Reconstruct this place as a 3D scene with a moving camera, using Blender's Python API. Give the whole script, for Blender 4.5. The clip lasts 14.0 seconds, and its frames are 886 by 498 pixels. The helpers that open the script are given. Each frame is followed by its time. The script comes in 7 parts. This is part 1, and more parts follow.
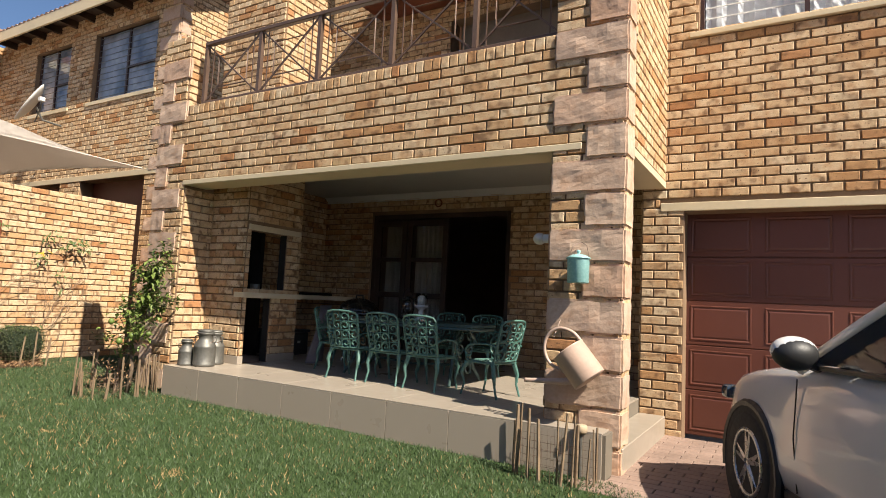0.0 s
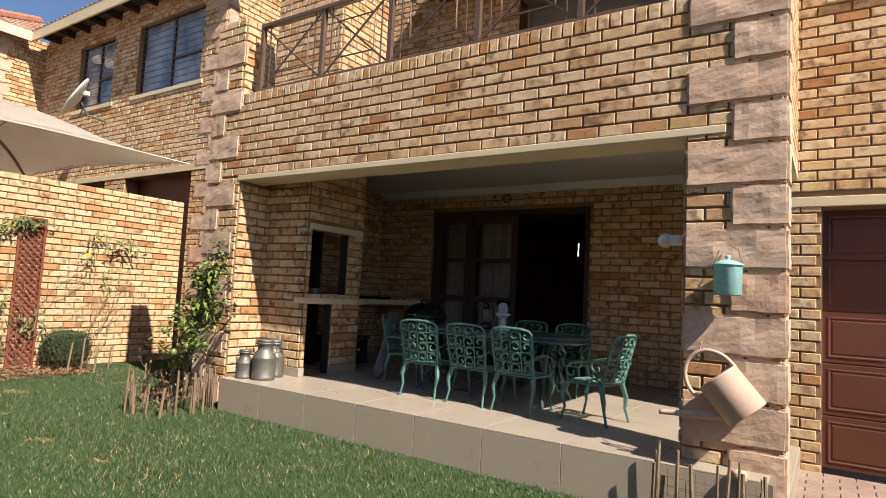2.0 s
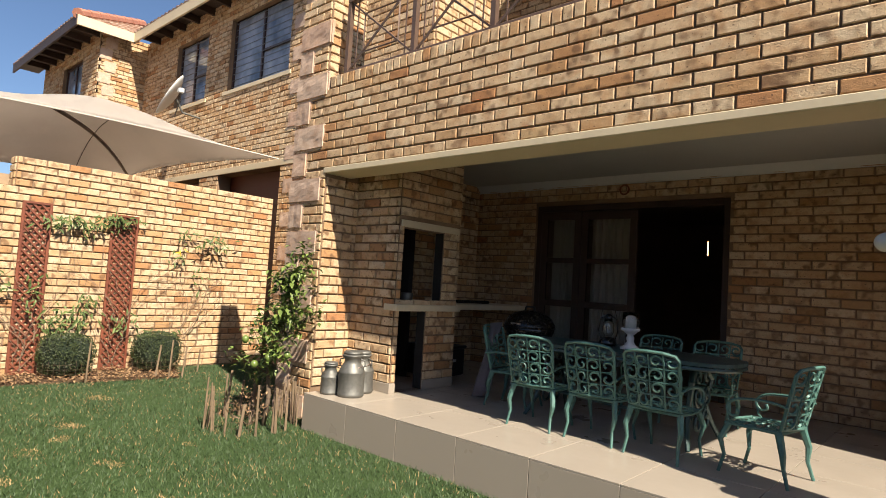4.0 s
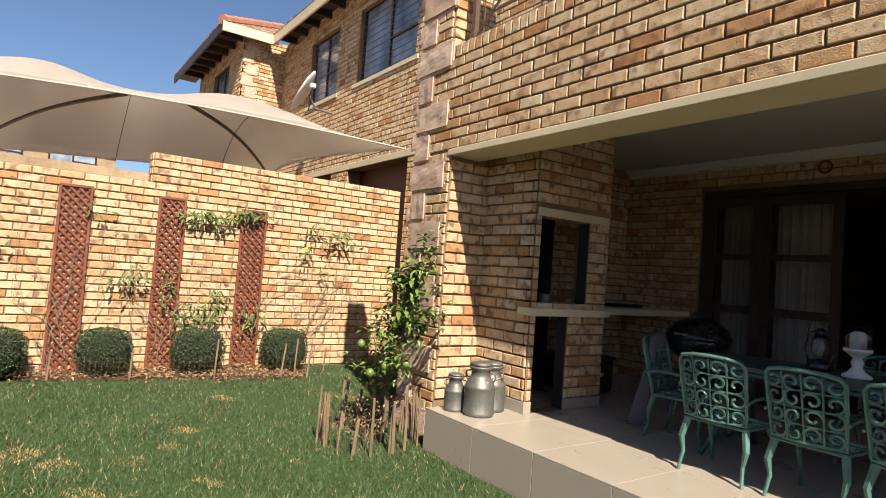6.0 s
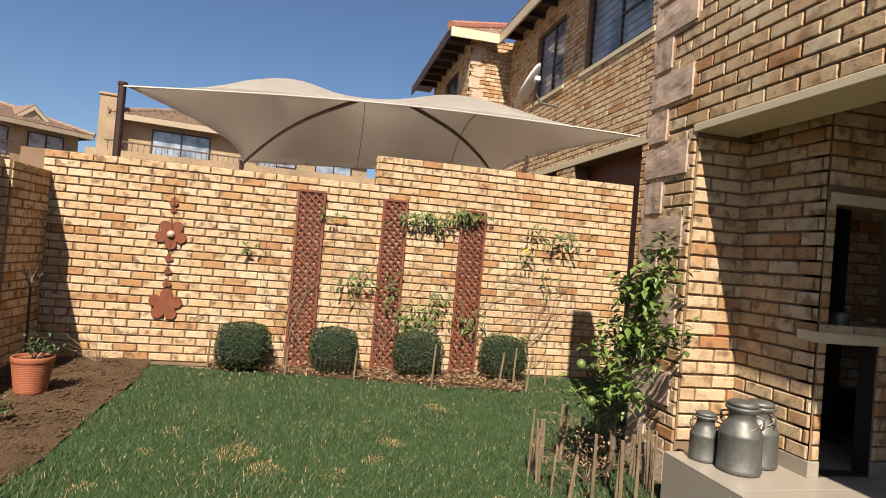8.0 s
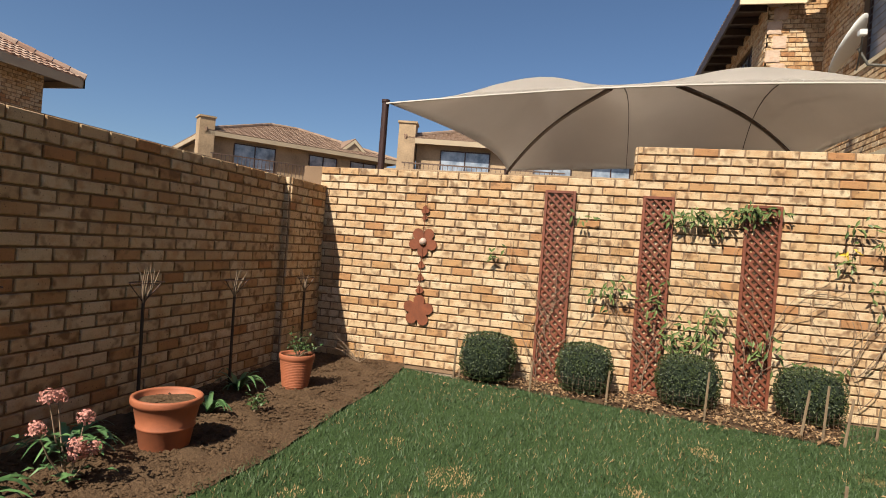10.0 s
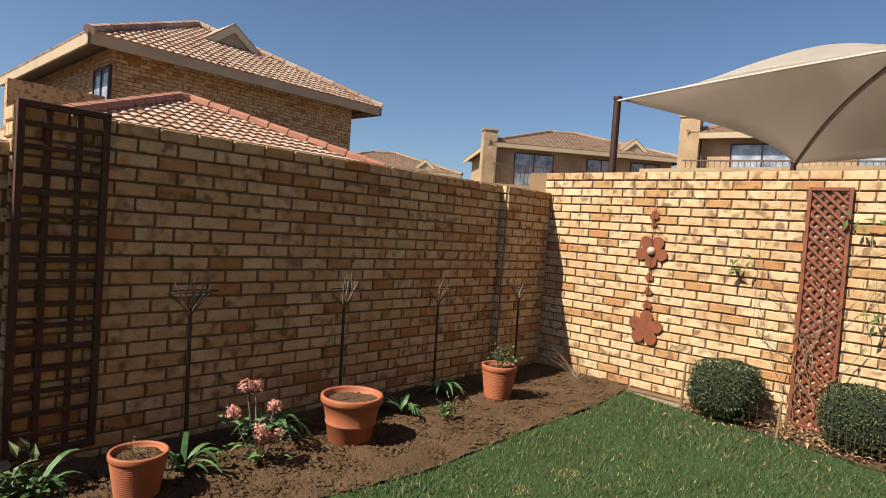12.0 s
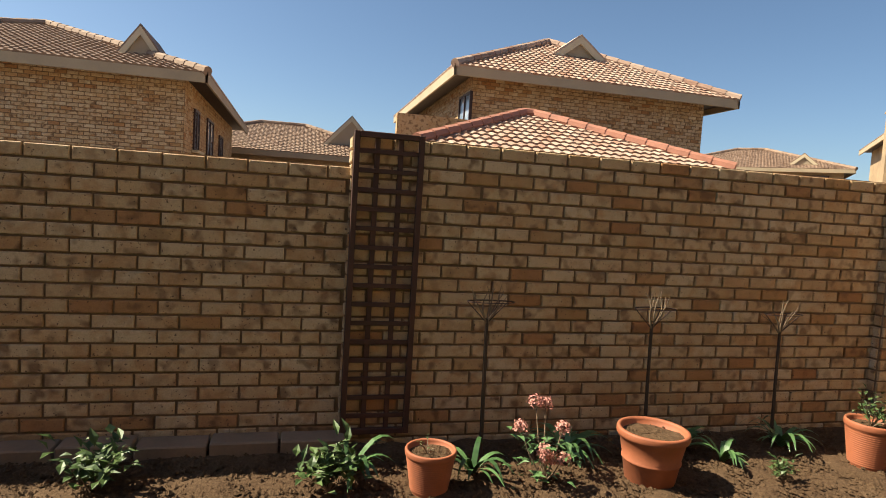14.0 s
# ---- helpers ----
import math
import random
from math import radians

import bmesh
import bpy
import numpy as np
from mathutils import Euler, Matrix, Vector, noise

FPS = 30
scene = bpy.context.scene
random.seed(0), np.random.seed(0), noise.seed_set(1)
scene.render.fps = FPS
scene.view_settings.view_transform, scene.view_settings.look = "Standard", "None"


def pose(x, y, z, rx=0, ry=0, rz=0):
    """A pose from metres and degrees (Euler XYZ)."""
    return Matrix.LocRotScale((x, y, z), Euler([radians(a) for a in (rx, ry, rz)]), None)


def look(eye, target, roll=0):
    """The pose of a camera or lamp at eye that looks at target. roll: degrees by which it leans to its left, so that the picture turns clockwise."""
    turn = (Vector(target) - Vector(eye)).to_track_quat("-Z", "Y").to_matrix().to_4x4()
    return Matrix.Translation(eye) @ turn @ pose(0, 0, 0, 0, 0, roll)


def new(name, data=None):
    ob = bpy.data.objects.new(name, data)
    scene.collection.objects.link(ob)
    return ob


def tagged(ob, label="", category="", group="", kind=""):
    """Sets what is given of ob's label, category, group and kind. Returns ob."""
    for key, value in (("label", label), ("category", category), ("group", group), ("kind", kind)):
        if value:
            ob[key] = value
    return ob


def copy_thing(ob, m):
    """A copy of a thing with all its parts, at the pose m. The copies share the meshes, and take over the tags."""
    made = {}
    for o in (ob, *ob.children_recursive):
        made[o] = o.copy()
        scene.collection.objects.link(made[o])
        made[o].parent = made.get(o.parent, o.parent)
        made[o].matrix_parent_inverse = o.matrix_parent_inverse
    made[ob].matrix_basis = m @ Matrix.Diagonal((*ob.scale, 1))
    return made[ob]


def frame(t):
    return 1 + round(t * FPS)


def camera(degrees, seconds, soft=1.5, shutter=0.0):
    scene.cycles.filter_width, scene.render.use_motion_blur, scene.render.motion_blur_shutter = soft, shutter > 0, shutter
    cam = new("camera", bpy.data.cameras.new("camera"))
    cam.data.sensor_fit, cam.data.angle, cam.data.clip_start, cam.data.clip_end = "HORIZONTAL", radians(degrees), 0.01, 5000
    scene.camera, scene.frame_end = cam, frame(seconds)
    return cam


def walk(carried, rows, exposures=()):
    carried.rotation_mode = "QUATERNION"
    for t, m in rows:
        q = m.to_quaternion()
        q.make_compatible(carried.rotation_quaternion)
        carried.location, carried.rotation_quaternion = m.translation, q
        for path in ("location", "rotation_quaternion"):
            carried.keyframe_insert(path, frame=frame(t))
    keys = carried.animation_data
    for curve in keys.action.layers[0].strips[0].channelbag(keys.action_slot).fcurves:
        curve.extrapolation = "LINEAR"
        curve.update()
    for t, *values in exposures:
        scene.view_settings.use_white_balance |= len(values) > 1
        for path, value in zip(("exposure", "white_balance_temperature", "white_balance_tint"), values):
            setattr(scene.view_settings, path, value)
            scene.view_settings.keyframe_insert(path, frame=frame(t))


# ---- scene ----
cam = camera(74.0, 14.0, soft=0.95)
PATH = [
    (0.0, -0.075, -0.174, 1.128, 30.35, 5.04, -2.83),
    (0.5, -0.243, -0.137, 1.143, 30.68, 4.91, -2.89),
    (1.0, -0.475, -0.060, 1.168, 31.13, 4.75, -2.89),
    (1.5, -0.659, 0.017, 1.184, 31.74, 4.71, -2.95),
    (2.0, -0.867, 0.132, 1.216, 33.24, 4.48, -2.99),
    (4.5, -1.636, 0.842, 1.329, 44.44, 3.19, -3.72),
    (5.0, -1.795, 0.980, 1.334, 47.26, 2.92, -3.80),
    (5.5, -1.946, 1.132, 1.346, 50.42, 2.73, -4.00),
    (6.0, -2.098, 1.261, 1.330, 54.80, 2.36, -4.20),
    (6.5, -2.284, 1.384, 1.337, 58.41, 2.03, -4.40),
    (7.0, -2.434, 1.475, 1.354, 63.39, 1.71, -4.51),
    (7.5, -2.566, 1.563, 1.353, 68.87, 1.38, -4.65),
    (8.0, -2.673, 1.652, 1.353, 77.28, 0.81, -4.79),
    (8.5, -2.772, 1.702, 1.345, 84.37, 0.32, -4.87),
    (9.0, -2.966, 1.728, 1.314, 90.95, 0.19, -4.70),
    (11.5, -3.734, 2.521, 1.408, 125.92, -1.77, -4.25),
    (12.0, -3.874, 2.552, 1.438, 132.59, -2.11, -4.17),
    (12.5, -3.991, 2.594, 1.456, 138.60, -2.21, -3.80),
    (13.0, -4.107, 2.608, 1.460, 148.03, -2.66, -3.61),
    (13.5, -4.176, 2.596, 1.466, 156.99, -3.18, -3.59),
    (14.0, -4.281, 2.512, 1.497, 166.17, -3.93, -3.61),
]
walk(cam, [(t, pose(x, y, z, 90 + pitch, roll, yaw)) for t, x, y, z, yaw, pitch, roll in PATH], exposures=[(0.0, 1.12, 6350, 10), (2.0, 1.14, 6350, 10), (4.5, 1.20, 6350, 10), (6.5, 1.14, 6300, 10), (9.0, 0.73, 6200, 8), (12.5, 0.98, 6450, 7), (14.0, 1.24, 6700, 4)])

# ---------------------------------------------------------------- light
SUN_TO = Vector((0.90, -0.275, 1.0)).normalized()
world = bpy.data.worlds.new("sky")
scene.world = world
world.use_nodes = True
wn = world.node_tree
sky = wn.nodes.new("ShaderNodeTexSky")
sky.sky_type = "NISHITA"
sky.sun_disc = False
sky.sun_elevation = math.asin(SUN_TO.z)
sky.sun_rotation = math.atan2(SUN_TO.x, SUN_TO.y)
sky.altitude = 1400
sky.air_density = 1.0
sky.dust_density = 3.2
sky.ozone_density = 3.4
wn.nodes["Background"].inputs["Strength"].default_value = 0.060
wn.links.new(sky.outputs[0], wn.nodes["Background"].inputs["Color"])
sun_data = bpy.data.lights.new("sun", "SUN")
sun_data.energy = 5.0
sun_data.angle = radians(0.53)
sun_data.color = (1.0, 0.89, 0.73)
sun = new("sun", sun_data)
sun.matrix_world = look(SUN_TO * 40, (0, 0, 0))


# ---------------------------------------------------------------- mesh helpers
def finish(bm, name):
    me = bpy.data.meshes.new(name)
    bm.normal_update()
    bm.to_mesh(me)
    bm.free()
    return me


def part(name, bm, material, parent=None, label="", smooth=False):
    me = finish(bm, name)
    if smooth:
        for p in me.polygons:
            p.use_smooth = True
    me.materials.append(material)
    ob = new(name, me)
    if parent is not None:
        ob.parent = parent
    if label:
        tagged(ob, label)
    return ob


def thing(name, m, label, category, group="", kind=""):
    ob = new(name)
    ob.empty_display_size = 0.1
    ob.matrix_world = m
    return tagged(ob, label, category, group, kind)


def box(bm, x0, x1, y0, y1, z0, z1, bevel=0.0, segs=1):
    b2 = bmesh.new() if bevel else bm
    vs = [b2.verts.new((x, y, z)) for x in (x0, x1) for y in (y0, y1) for z in (z0, z1)]
    for f in ((0, 1, 3, 2), (4, 6, 7, 5), (0, 4, 5, 1), (2, 3, 7, 6), (0, 2, 6, 4), (1, 5, 7, 3)):
        b2.faces.new([vs[i] for i in f])
    if bevel:
        bmesh.ops.bevel(b2, geom=b2.edges[:], offset=bevel, segments=segs, affect="EDGES", profile=0.5)
        merge(bm, b2)
    return bm


def merge(bm, other, m=None):
    if m is not None:
        other.transform(m)
    tmp = bpy.data.meshes.new("tmp")
    other.to_mesh(tmp)
    other.free()
    bm.from_mesh(tmp)
    bpy.data.meshes.remove(tmp)


def tube(bm, pts, r, sides=6, closed=False, cap=True):
    """A round rod along points; r a number or one per point."""
    pts = [Vector(p) for p in pts]
    n = len(pts)
    rs = [r] * n if isinstance(r, (int, float)) else list(r)
    rings = []
    ref = None
    for i, p in enumerate(pts):
        a = pts[(i - 1) % n] if (i or closed) else p
        b = pts[(i + 1) % n] if (i < n - 1 or closed) else p
        d = b - a
        d = d.normalized() if d.length > 1e-9 else Vector((0, 0, 1))
        if ref is None:
            ref = d.orthogonal().normalized()
        ref = (ref - d * ref.dot(d))
        ref = ref.normalized() if ref.length > 1e-6 else d.orthogonal().normalized()
        s = d.cross(ref)
        rings.append([bm.verts.new(p + (ref * math.cos(2 * math.pi * k / sides) + s * math.sin(2 * math.pi * k / sides)) * rs[i]) for k in range(sides)])
    for i in range(n if closed else n - 1):
        a, b = rings[i], rings[(i + 1) % n]
        for k in range(sides):
            bm.faces.new((a[k], a[(k + 1) % sides], b[(k + 1) % sides], b[k]))
    if cap and not closed:
        bm.faces.new(rings[0][::-1])
        bm.faces.new(rings[-1])
    return bm


def smooth_line(pts, n=5):
    """A rounded line through the points."""
    p = [Vector(q) for q in pts]
    out = []
    for i in range(len(p) - 1):
        a, b, c, d = p[max(i - 1, 0)], p[i], p[i + 1], p[min(i + 2, len(p) - 1)]
        for k in range(n):
            t = k / n
            out.append(0.5 * ((2 * b) + (c - a) * t + (2 * a - 5 * b + 4 * c - d) * t * t + (3 * b - a - 3 * c + d) * t ** 3))
    out.append(p[-1])
    return out


def lathe(bm, profile, sides=24, m=None):
    """A turned shape round z from (radius, height) pairs."""
    rings = []
    for r, z in profile:
        rings.append([bm.verts.new((r * math.cos(2 * math.pi * k / sides), r * math.sin(2 * math.pi * k / sides), z)) for k in range(sides)])
    fs = []
    for a, b in zip(rings, rings[1:]):
        for k in range(sides):
            fs.append(bm.faces.new((a[k], a[(k + 1) % sides], b[(k + 1) % sides], b[k])))
    if profile[0][0] > 1e-4:
        bm.faces.new(rings[0][::-1])
    if profile[-1][0] > 1e-4:
        bm.faces.new(rings[-1])
    if m is not None:
        bmesh.ops.transform(bm, matrix=m, verts=[v for ring in rings for v in ring])
    return bm


def extrude_poly(bm, pts, vec):
    """A flat outline pushed along vec into a solid."""
    a = [bm.verts.new(p) for p in pts]
    b = [bm.verts.new(Vector(p) + Vector(vec)) for p in pts]
    n = len(pts)
    bm.faces.new(a)
    bm.faces.new(b[::-1])
    for i in range(n):
        bm.faces.new((a[i], b[i], b[(i + 1) % n], a[(i + 1) % n]))
    return bm


# ---------------------------------------------------------------- materials
def material(name, base, rough=0.6, metal=0.0, spec=0.5):
    m = bpy.data.materials.new(name)
    m.use_nodes = True
    b = m.node_tree.nodes["Principled BSDF"]
    b.inputs["Base Color"].default_value = (*base, 1)
    b.inputs["Roughness"].default_value = rough
    b.inputs["Metallic"].default_value = metal
    b.inputs["Specular IOR Level"].default_value = spec
    return m


class G:
    """A small hand for wiring a material's nodes."""

    def __init__(self, m):
        self.t = m.node_tree
        self.b = self.t.nodes["Principled BSDF"]

    def node(self, kind, **kw):
        n = self.t.nodes.new(kind)
        for k, v in kw.items():
            n.inputs[k].default_value = v
        return n

    def link(self, a, b):
        self.t.links.new(a, b)

    def pos(self):
        return self.t.nodes.new("ShaderNodeNewGeometry").outputs["Position"]

    def obj(self):
        return self.t.nodes.new("ShaderNodeTexCoord").outputs["Object"]

    def noise(self, vec, scale, detail=4, rough=0.55, stretch=None):
        n = self.node("ShaderNodeTexNoise", Scale=scale, Detail=detail, Roughness=rough)
        if stretch is not None:
            mp = self.node("ShaderNodeMapping", Scale=stretch)
            self.link(vec, mp.inputs["Vector"])
            vec = mp.outputs["Vector"]
        self.link(vec, n.inputs["Vector"])
        return n.outputs["Fac"]

    def ramp(self, fac, stops, mode="LINEAR"):
        r = self.t.nodes.new("ShaderNodeValToRGB")
        r.color_ramp.interpolation = mode
        e = r.color_ramp.elements
        while len(e) < len(stops):
            e.new(0.5)
        for el, (p, c) in zip(e, stops):
            el.position = p
            el.color = (*c, 1) if len(c) == 3 else c
        self.link(fac, r.inputs["Fac"])
        return r.outputs["Color"]

    def mix(self, fac, a, b, mode="MIX"):
        n = self.t.nodes.new("ShaderNodeMix")
        n.data_type = "RGBA"
        n.blend_type = mode
        for s, v in ((n.inputs["Factor"], fac), (n.inputs[6], a), (n.inputs[7], b)):
            if isinstance(v, (int, float)):
                s.default_value = v
            elif isinstance(v, tuple):
                s.default_value = (*v, 1)
            else:
                self.link(v, s)
        return n.outputs[2]

    def math(self, op, a, b=0.0):
        n = self.t.nodes.new("ShaderNodeMath")
        n.operation = op
        for s, v in zip(n.inputs, (a, b)):
            if isinstance(v, (int, float)):
                s.default_value = v
            else:
                self.link(v, s)
        return n.outputs[0]

    def bump(self, height, strength, dist=0.01):
        n = self.node("ShaderNodeBump", Strength=strength, Distance=dist)
        self.link(height, n.inputs["Height"])
        self.link(n.outputs["Normal"], self.b.inputs["Normal"])

    def color(self, c):
        # takes a quarter off every colour, weakening bounced light in the shade
        self.link(self.mix(1.0, c, (0.77, 0.77, 0.77), "MULTIPLY"), self.b.inputs["Base Color"])

    def rough(self, c):
        self.link(c, self.b.inputs["Roughness"])

    def random(self):
        o = self.t.nodes.new("ShaderNodeObjectInfo").outputs["Random"]
        i = self.t.nodes.new("ShaderNodeNewGeometry").outputs["Random Per Island"]
        return self.math("FRACT", self.math("ADD", o, i))


def stained(name, base, rough=0.6, metal=0.0, amount=0.25, big=2.0, small=40.0, bump=0.1, dist=0.004, spec=0.5, local=False):
    """A surface with patches, grain and a fine relief."""
    m = material(name, base, rough, metal, spec)
    g = G(m)
    p = g.obj() if local else g.pos()
    a = g.noise(p, big, 5)
    b = g.noise(p, small, 3)
    lo = tuple(c * (1 - amount) for c in base)
    hi = tuple(min(1, c * (1 + amount)) for c in base)
    c = g.ramp(a, [(0.3, lo), (0.7, hi)])
    c = g.mix(0.35, c, g.ramp(b, [(0.3, tuple(x * (1 - amount) for x in base)), (0.7, hi)]))
    g.color(c)
    g.rough(g.ramp(b, [(0.3, (max(0, rough - .08),) * 3), (0.7, (min(1, rough + .08),) * 3)]))
    if bump:
        g.bump(b, bump, dist)
    return m


def brick_material():
    """Cream face brick with sooty blotches, burnt edges and a few red bricks."""
    m = material("face_brick", (0.5, 0.36, 0.2), 0.85, spec=0.25)
    g = G(m)
    p = g.pos()
    r = g.random()
    tone = g.ramp(r, [(0.0, (0.81, 0.615, 0.395)), (0.22, (0.72, 0.51, 0.30)), (0.42, (0.83, 0.66, 0.445)), (0.62, (0.69, 0.46, 0.25)), (0.78, (0.82, 0.65, 0.435)), (0.88, (0.60, 0.365, 0.175)), (0.95, (0.52, 0.255, 0.115)), (1.0, (0.68, 0.47, 0.25))])
    r2 = g.math("FRACT", g.math("MULTIPLY", r, 17.37))
    off = g.node("ShaderNodeCombineXYZ")
    g.link(g.math("MULTIPLY", r, 90.0), off.inputs["X"])
    g.link(g.math("MULTIPLY", r2, 70.0), off.inputs["Y"])
    add = g.t.nodes.new("ShaderNodeVectorMath")
    g.link(p, add.inputs[0])
    g.link(off.outputs[0], add.inputs[1])
    q = add.outputs[0]
    # burnt orange clouds
    burnt = g.noise(q, 9.0, 3, 0.6)
    c = g.mix(g.ramp(burnt, [(0.46, (0, 0, 0)), (0.67, (0.62,) * 3)]), tone, (0.57, 0.31, 0.135))
    # sooty blotches a few centimetres across
    blot = g.noise(q, 13.0, 1, 0.45)
    dark = g.ramp(blot, [(0.52, (0, 0, 0)), (0.68, (1, 1, 1))])
    amt = g.math("MULTIPLY", dark, g.ramp(r2, [(0.05, (0.12,) * 3), (0.45, (0.60,) * 3), (0.9, (0.80,) * 3)]))
    c = g.mix(amt, c, (0.215, 0.115, 0.06))
    grain = g.noise(p, 120, 3, 0.7)
    c = g.mix(0.5, c, g.ramp(grain, [(0.3, (0.66, 0.66, 0.66)), (0.7, (1.12, 1.1, 1.06))]), "MULTIPLY")
    pit = g.noise(p, 60, 2, 0.5)
    c = g.mix(g.ramp(pit, [(0.66, (0, 0, 0)), (0.70, (0.8,) * 3)]), c, (0.13, 0.08, 0.05))
    wash = g.noise(p, 1.3, 4)
    c = g.mix(0.35, c, g.ramp(wash, [(0.3, (0.80, 0.74, 0.70)), (0.7, (1.08, 1.06, 1.0))]), "MULTIPLY")
    g.color(c)
    g.bump(g.math("ADD", grain, g.math("MULTIPLY", blot, 1.5)), 0.8, 0.006)
    return m


def leaf_material(name, dark, light, rough=0.45):
    m = material(name, light, rough, spec=0.4)
    g = G(m)
    r = g.random()
    n = g.noise(g.pos(), 18, 2)
    c = g.ramp(r, [(0.0, dark), (0.6, light), (1.0, tuple(min(1, x * 1.5) for x in light))])
    c = g.mix(0.4, c, g.ramp(n, [(0.3, dark), (0.7, light)]))
    g.color(c)
    g.b.inputs["Transmission Weight"].default_value = 0.0
    g.b.inputs["Subsurface Weight"].default_value = 0.0
    return m


def grass_ground():
    m = material("lawn_ground", (0.07, 0.12, 0.03), 0.9, spec=0.1)
    g = G(m)
    p = g.pos()
    a = g.noise(p, 1.1, 5, 0.6)
    b = g.noise(p, 60, 4, 0.7)
    c = g.ramp(b, [(0.25, (0.026, 0.048, 0.016)), (0.55, (0.054, 0.090, 0.031)), (0.8, (0.10, 0.12, 0.048))])
    dry = g.ramp(a, [(0.66, (0, 0, 0)), (0.74, (0.8,) * 3)])
    c = g.mix(dry, c, (0.36, 0.25, 0.11))
    g.color(c)
    g.bump(b, 0.6, 0.01)
    return m


def soil_material():
    m = material("garden_soil", (0.17, 0.10, 0.06), 0.95, spec=0.15)
    g = G(m)
    p = g.pos()
    a = g.noise(p, 3, 5, 0.6)
    b = g.noise(p, 45, 5, 0.7)
    c = g.ramp(b, [(0.25, (0.045, 0.026, 0.015)), (0.5, (0.110, 0.066, 0.036)), (0.75, (0.22, 0.142, 0.083))])
    c = g.mix(0.4, c, g.ramp(a, [(0.3, (0.080, 0.044, 0.023)), (0.7, (0.18, 0.114, 0.065))]))
    g.color(c)
    g.bump(b, 0.8, 0.02)
    return m


def roof_material(name, a, b, c3):
    m = material(name, a, 0.75, spec=0.3)
    g = G(m)
    r = g.random()
    n = g.noise(g.pos(), 9, 4)
    c = g.ramp(r, [(0.0, a), (0.5, b), (1.0, c3)])
    c = g.mix(0.5, c, g.ramp(n, [(0.3, (0.65, 0.62, 0.6)), (0.7, (1.1, 1.08, 1.05))]), "MULTIPLY")
    g.color(c)
    g.bump(n, 0.3, 0.01)
    return m


def stone_material():
    """Hewn sandstone: pinkish beige with rusty clouds, grey weather and chisel ridges."""
    m = material("sandstone_quoin", (0.56, 0.42, 0.32), 0.88, spec=0.2)
    g = G(m)
    p = g.pos()
    r = g.random()
    c = g.ramp(r, [(0.0, (0.68, 0.50, 0.38)), (0.35, (0.60, 0.435, 0.33)), (0.7, (0.71, 0.53, 0.40)), (1.0, (0.62, 0.41, 0.295))])
    c = g.mix(g.ramp(g.noise(p, 7, 4), [(0.50, (0, 0, 0)), (0.70, (0.6,) * 3)]), c, (0.50, 0.29, 0.17))
    c = g.mix(g.ramp(g.noise(p, 11, 5), [(0.54, (0, 0, 0)), (0.72, (0.30,) * 3)]), c, (0.42, 0.35, 0.29))
    fine = g.noise(p, 45, 4, 0.65)
    c = g.mix(0.4, c, g.ramp(fine, [(0.3, (0.70, 0.68, 0.66)), (0.7, (1.1, 1.09, 1.06))]), "MULTIPLY")
    g.color(c)
    ridge_h = g.noise(p, 16, 3, 0.6)
    g.bump(g.math("ADD", g.math("MULTIPLY", ridge_h, 1.6), g.math("MULTIPLY", fine, 0.5)), 0.45, 0.007)
    return m


M_BRICK = brick_material()
M_MORTAR = stained("mortar", (0.285, 0.19, 0.12), 0.95, amount=0.3, small=90, bump=0.4, spec=0.1)
M_STONE = stone_material()
M_CREAM = stained("cream_paint", (0.72, 0.60, 0.40), 0.6, amount=0.10, big=1.5, small=30, bump=0.1)
M_WHITE = stained("white_paint", (0.78, 0.77, 0.74), 0.6, amount=0.05, big=1.0, small=40, bump=0.05)
# white paint greyed, so the veranda's shade sits in the ceiling colour
M_CEIL_DIM = stained("dimmed_ceiling_paint", (0.56, 0.54, 0.50), 0.7, amount=0.05, big=1.0, small=40, bump=0.05)
M_TILE = stained("porcelain_tile", (0.41, 0.352, 0.285), 0.34, amount=0.025, big=0.8, small=4, bump=0.0)
M_GROUT = stained("grout", (0.20, 0.17, 0.13), 0.9, amount=0.2)
M_LAWN = grass_ground()
M_SOIL = soil_material()
M_GRASS = leaf_material("grass_blade", (0.032, 0.060, 0.022), (0.080, 0.126, 0.046), 0.6)
M_PAVER = stained("clay_paver", (0.31, 0.215, 0.17), 0.85, amount=0.3, big=3, small=50, bump=0.3)
M_EARTH = stained("dry_ground", (0.30, 0.23, 0.16), 0.95, amount=0.3, big=0.4, small=3, bump=0.2)
M_WOODDK = stained("stained_timber", (0.215, 0.062, 0.030), 0.55, amount=0.35, big=6, small=60, bump=0.2)
M_GARAGE = stained("garage_door_paint", (0.135, 0.042, 0.026), 0.45, amount=0.12, big=1.5, small=40, bump=0.06)
M_RAFTER = stained("dark_timber", (0.055, 0.032, 0.022), 0.6, amount=0.3, big=4, small=40, bump=0.2)
M_STEEL = stained("painted_steel", (0.165, 0.105, 0.075), 0.45, metal=0.2, amount=0.25, big=5, small=60, bump=0.1)
M_POLE = stained("dark_steel", (0.07, 0.035, 0.028), 0.45, metal=0.3, amount=0.25, big=5, small=60, bump=0.1)
M_VERDI = stained("verdigris_aluminium", (0.080, 0.185, 0.155), 0.5, metal=0.1, amount=0.35, big=9, small=70, bump=0.3, local=True)
M_GALV = stained("galvanised_metal", (0.20, 0.195, 0.175), 0.55, metal=0.6, amount=0.35, big=7, small=50, bump=0.15, local=True)
M_TERRA = stained("terracotta", (0.40, 0.125, 0.055), 0.7, amount=0.22, big=7, small=70, bump=0.15)
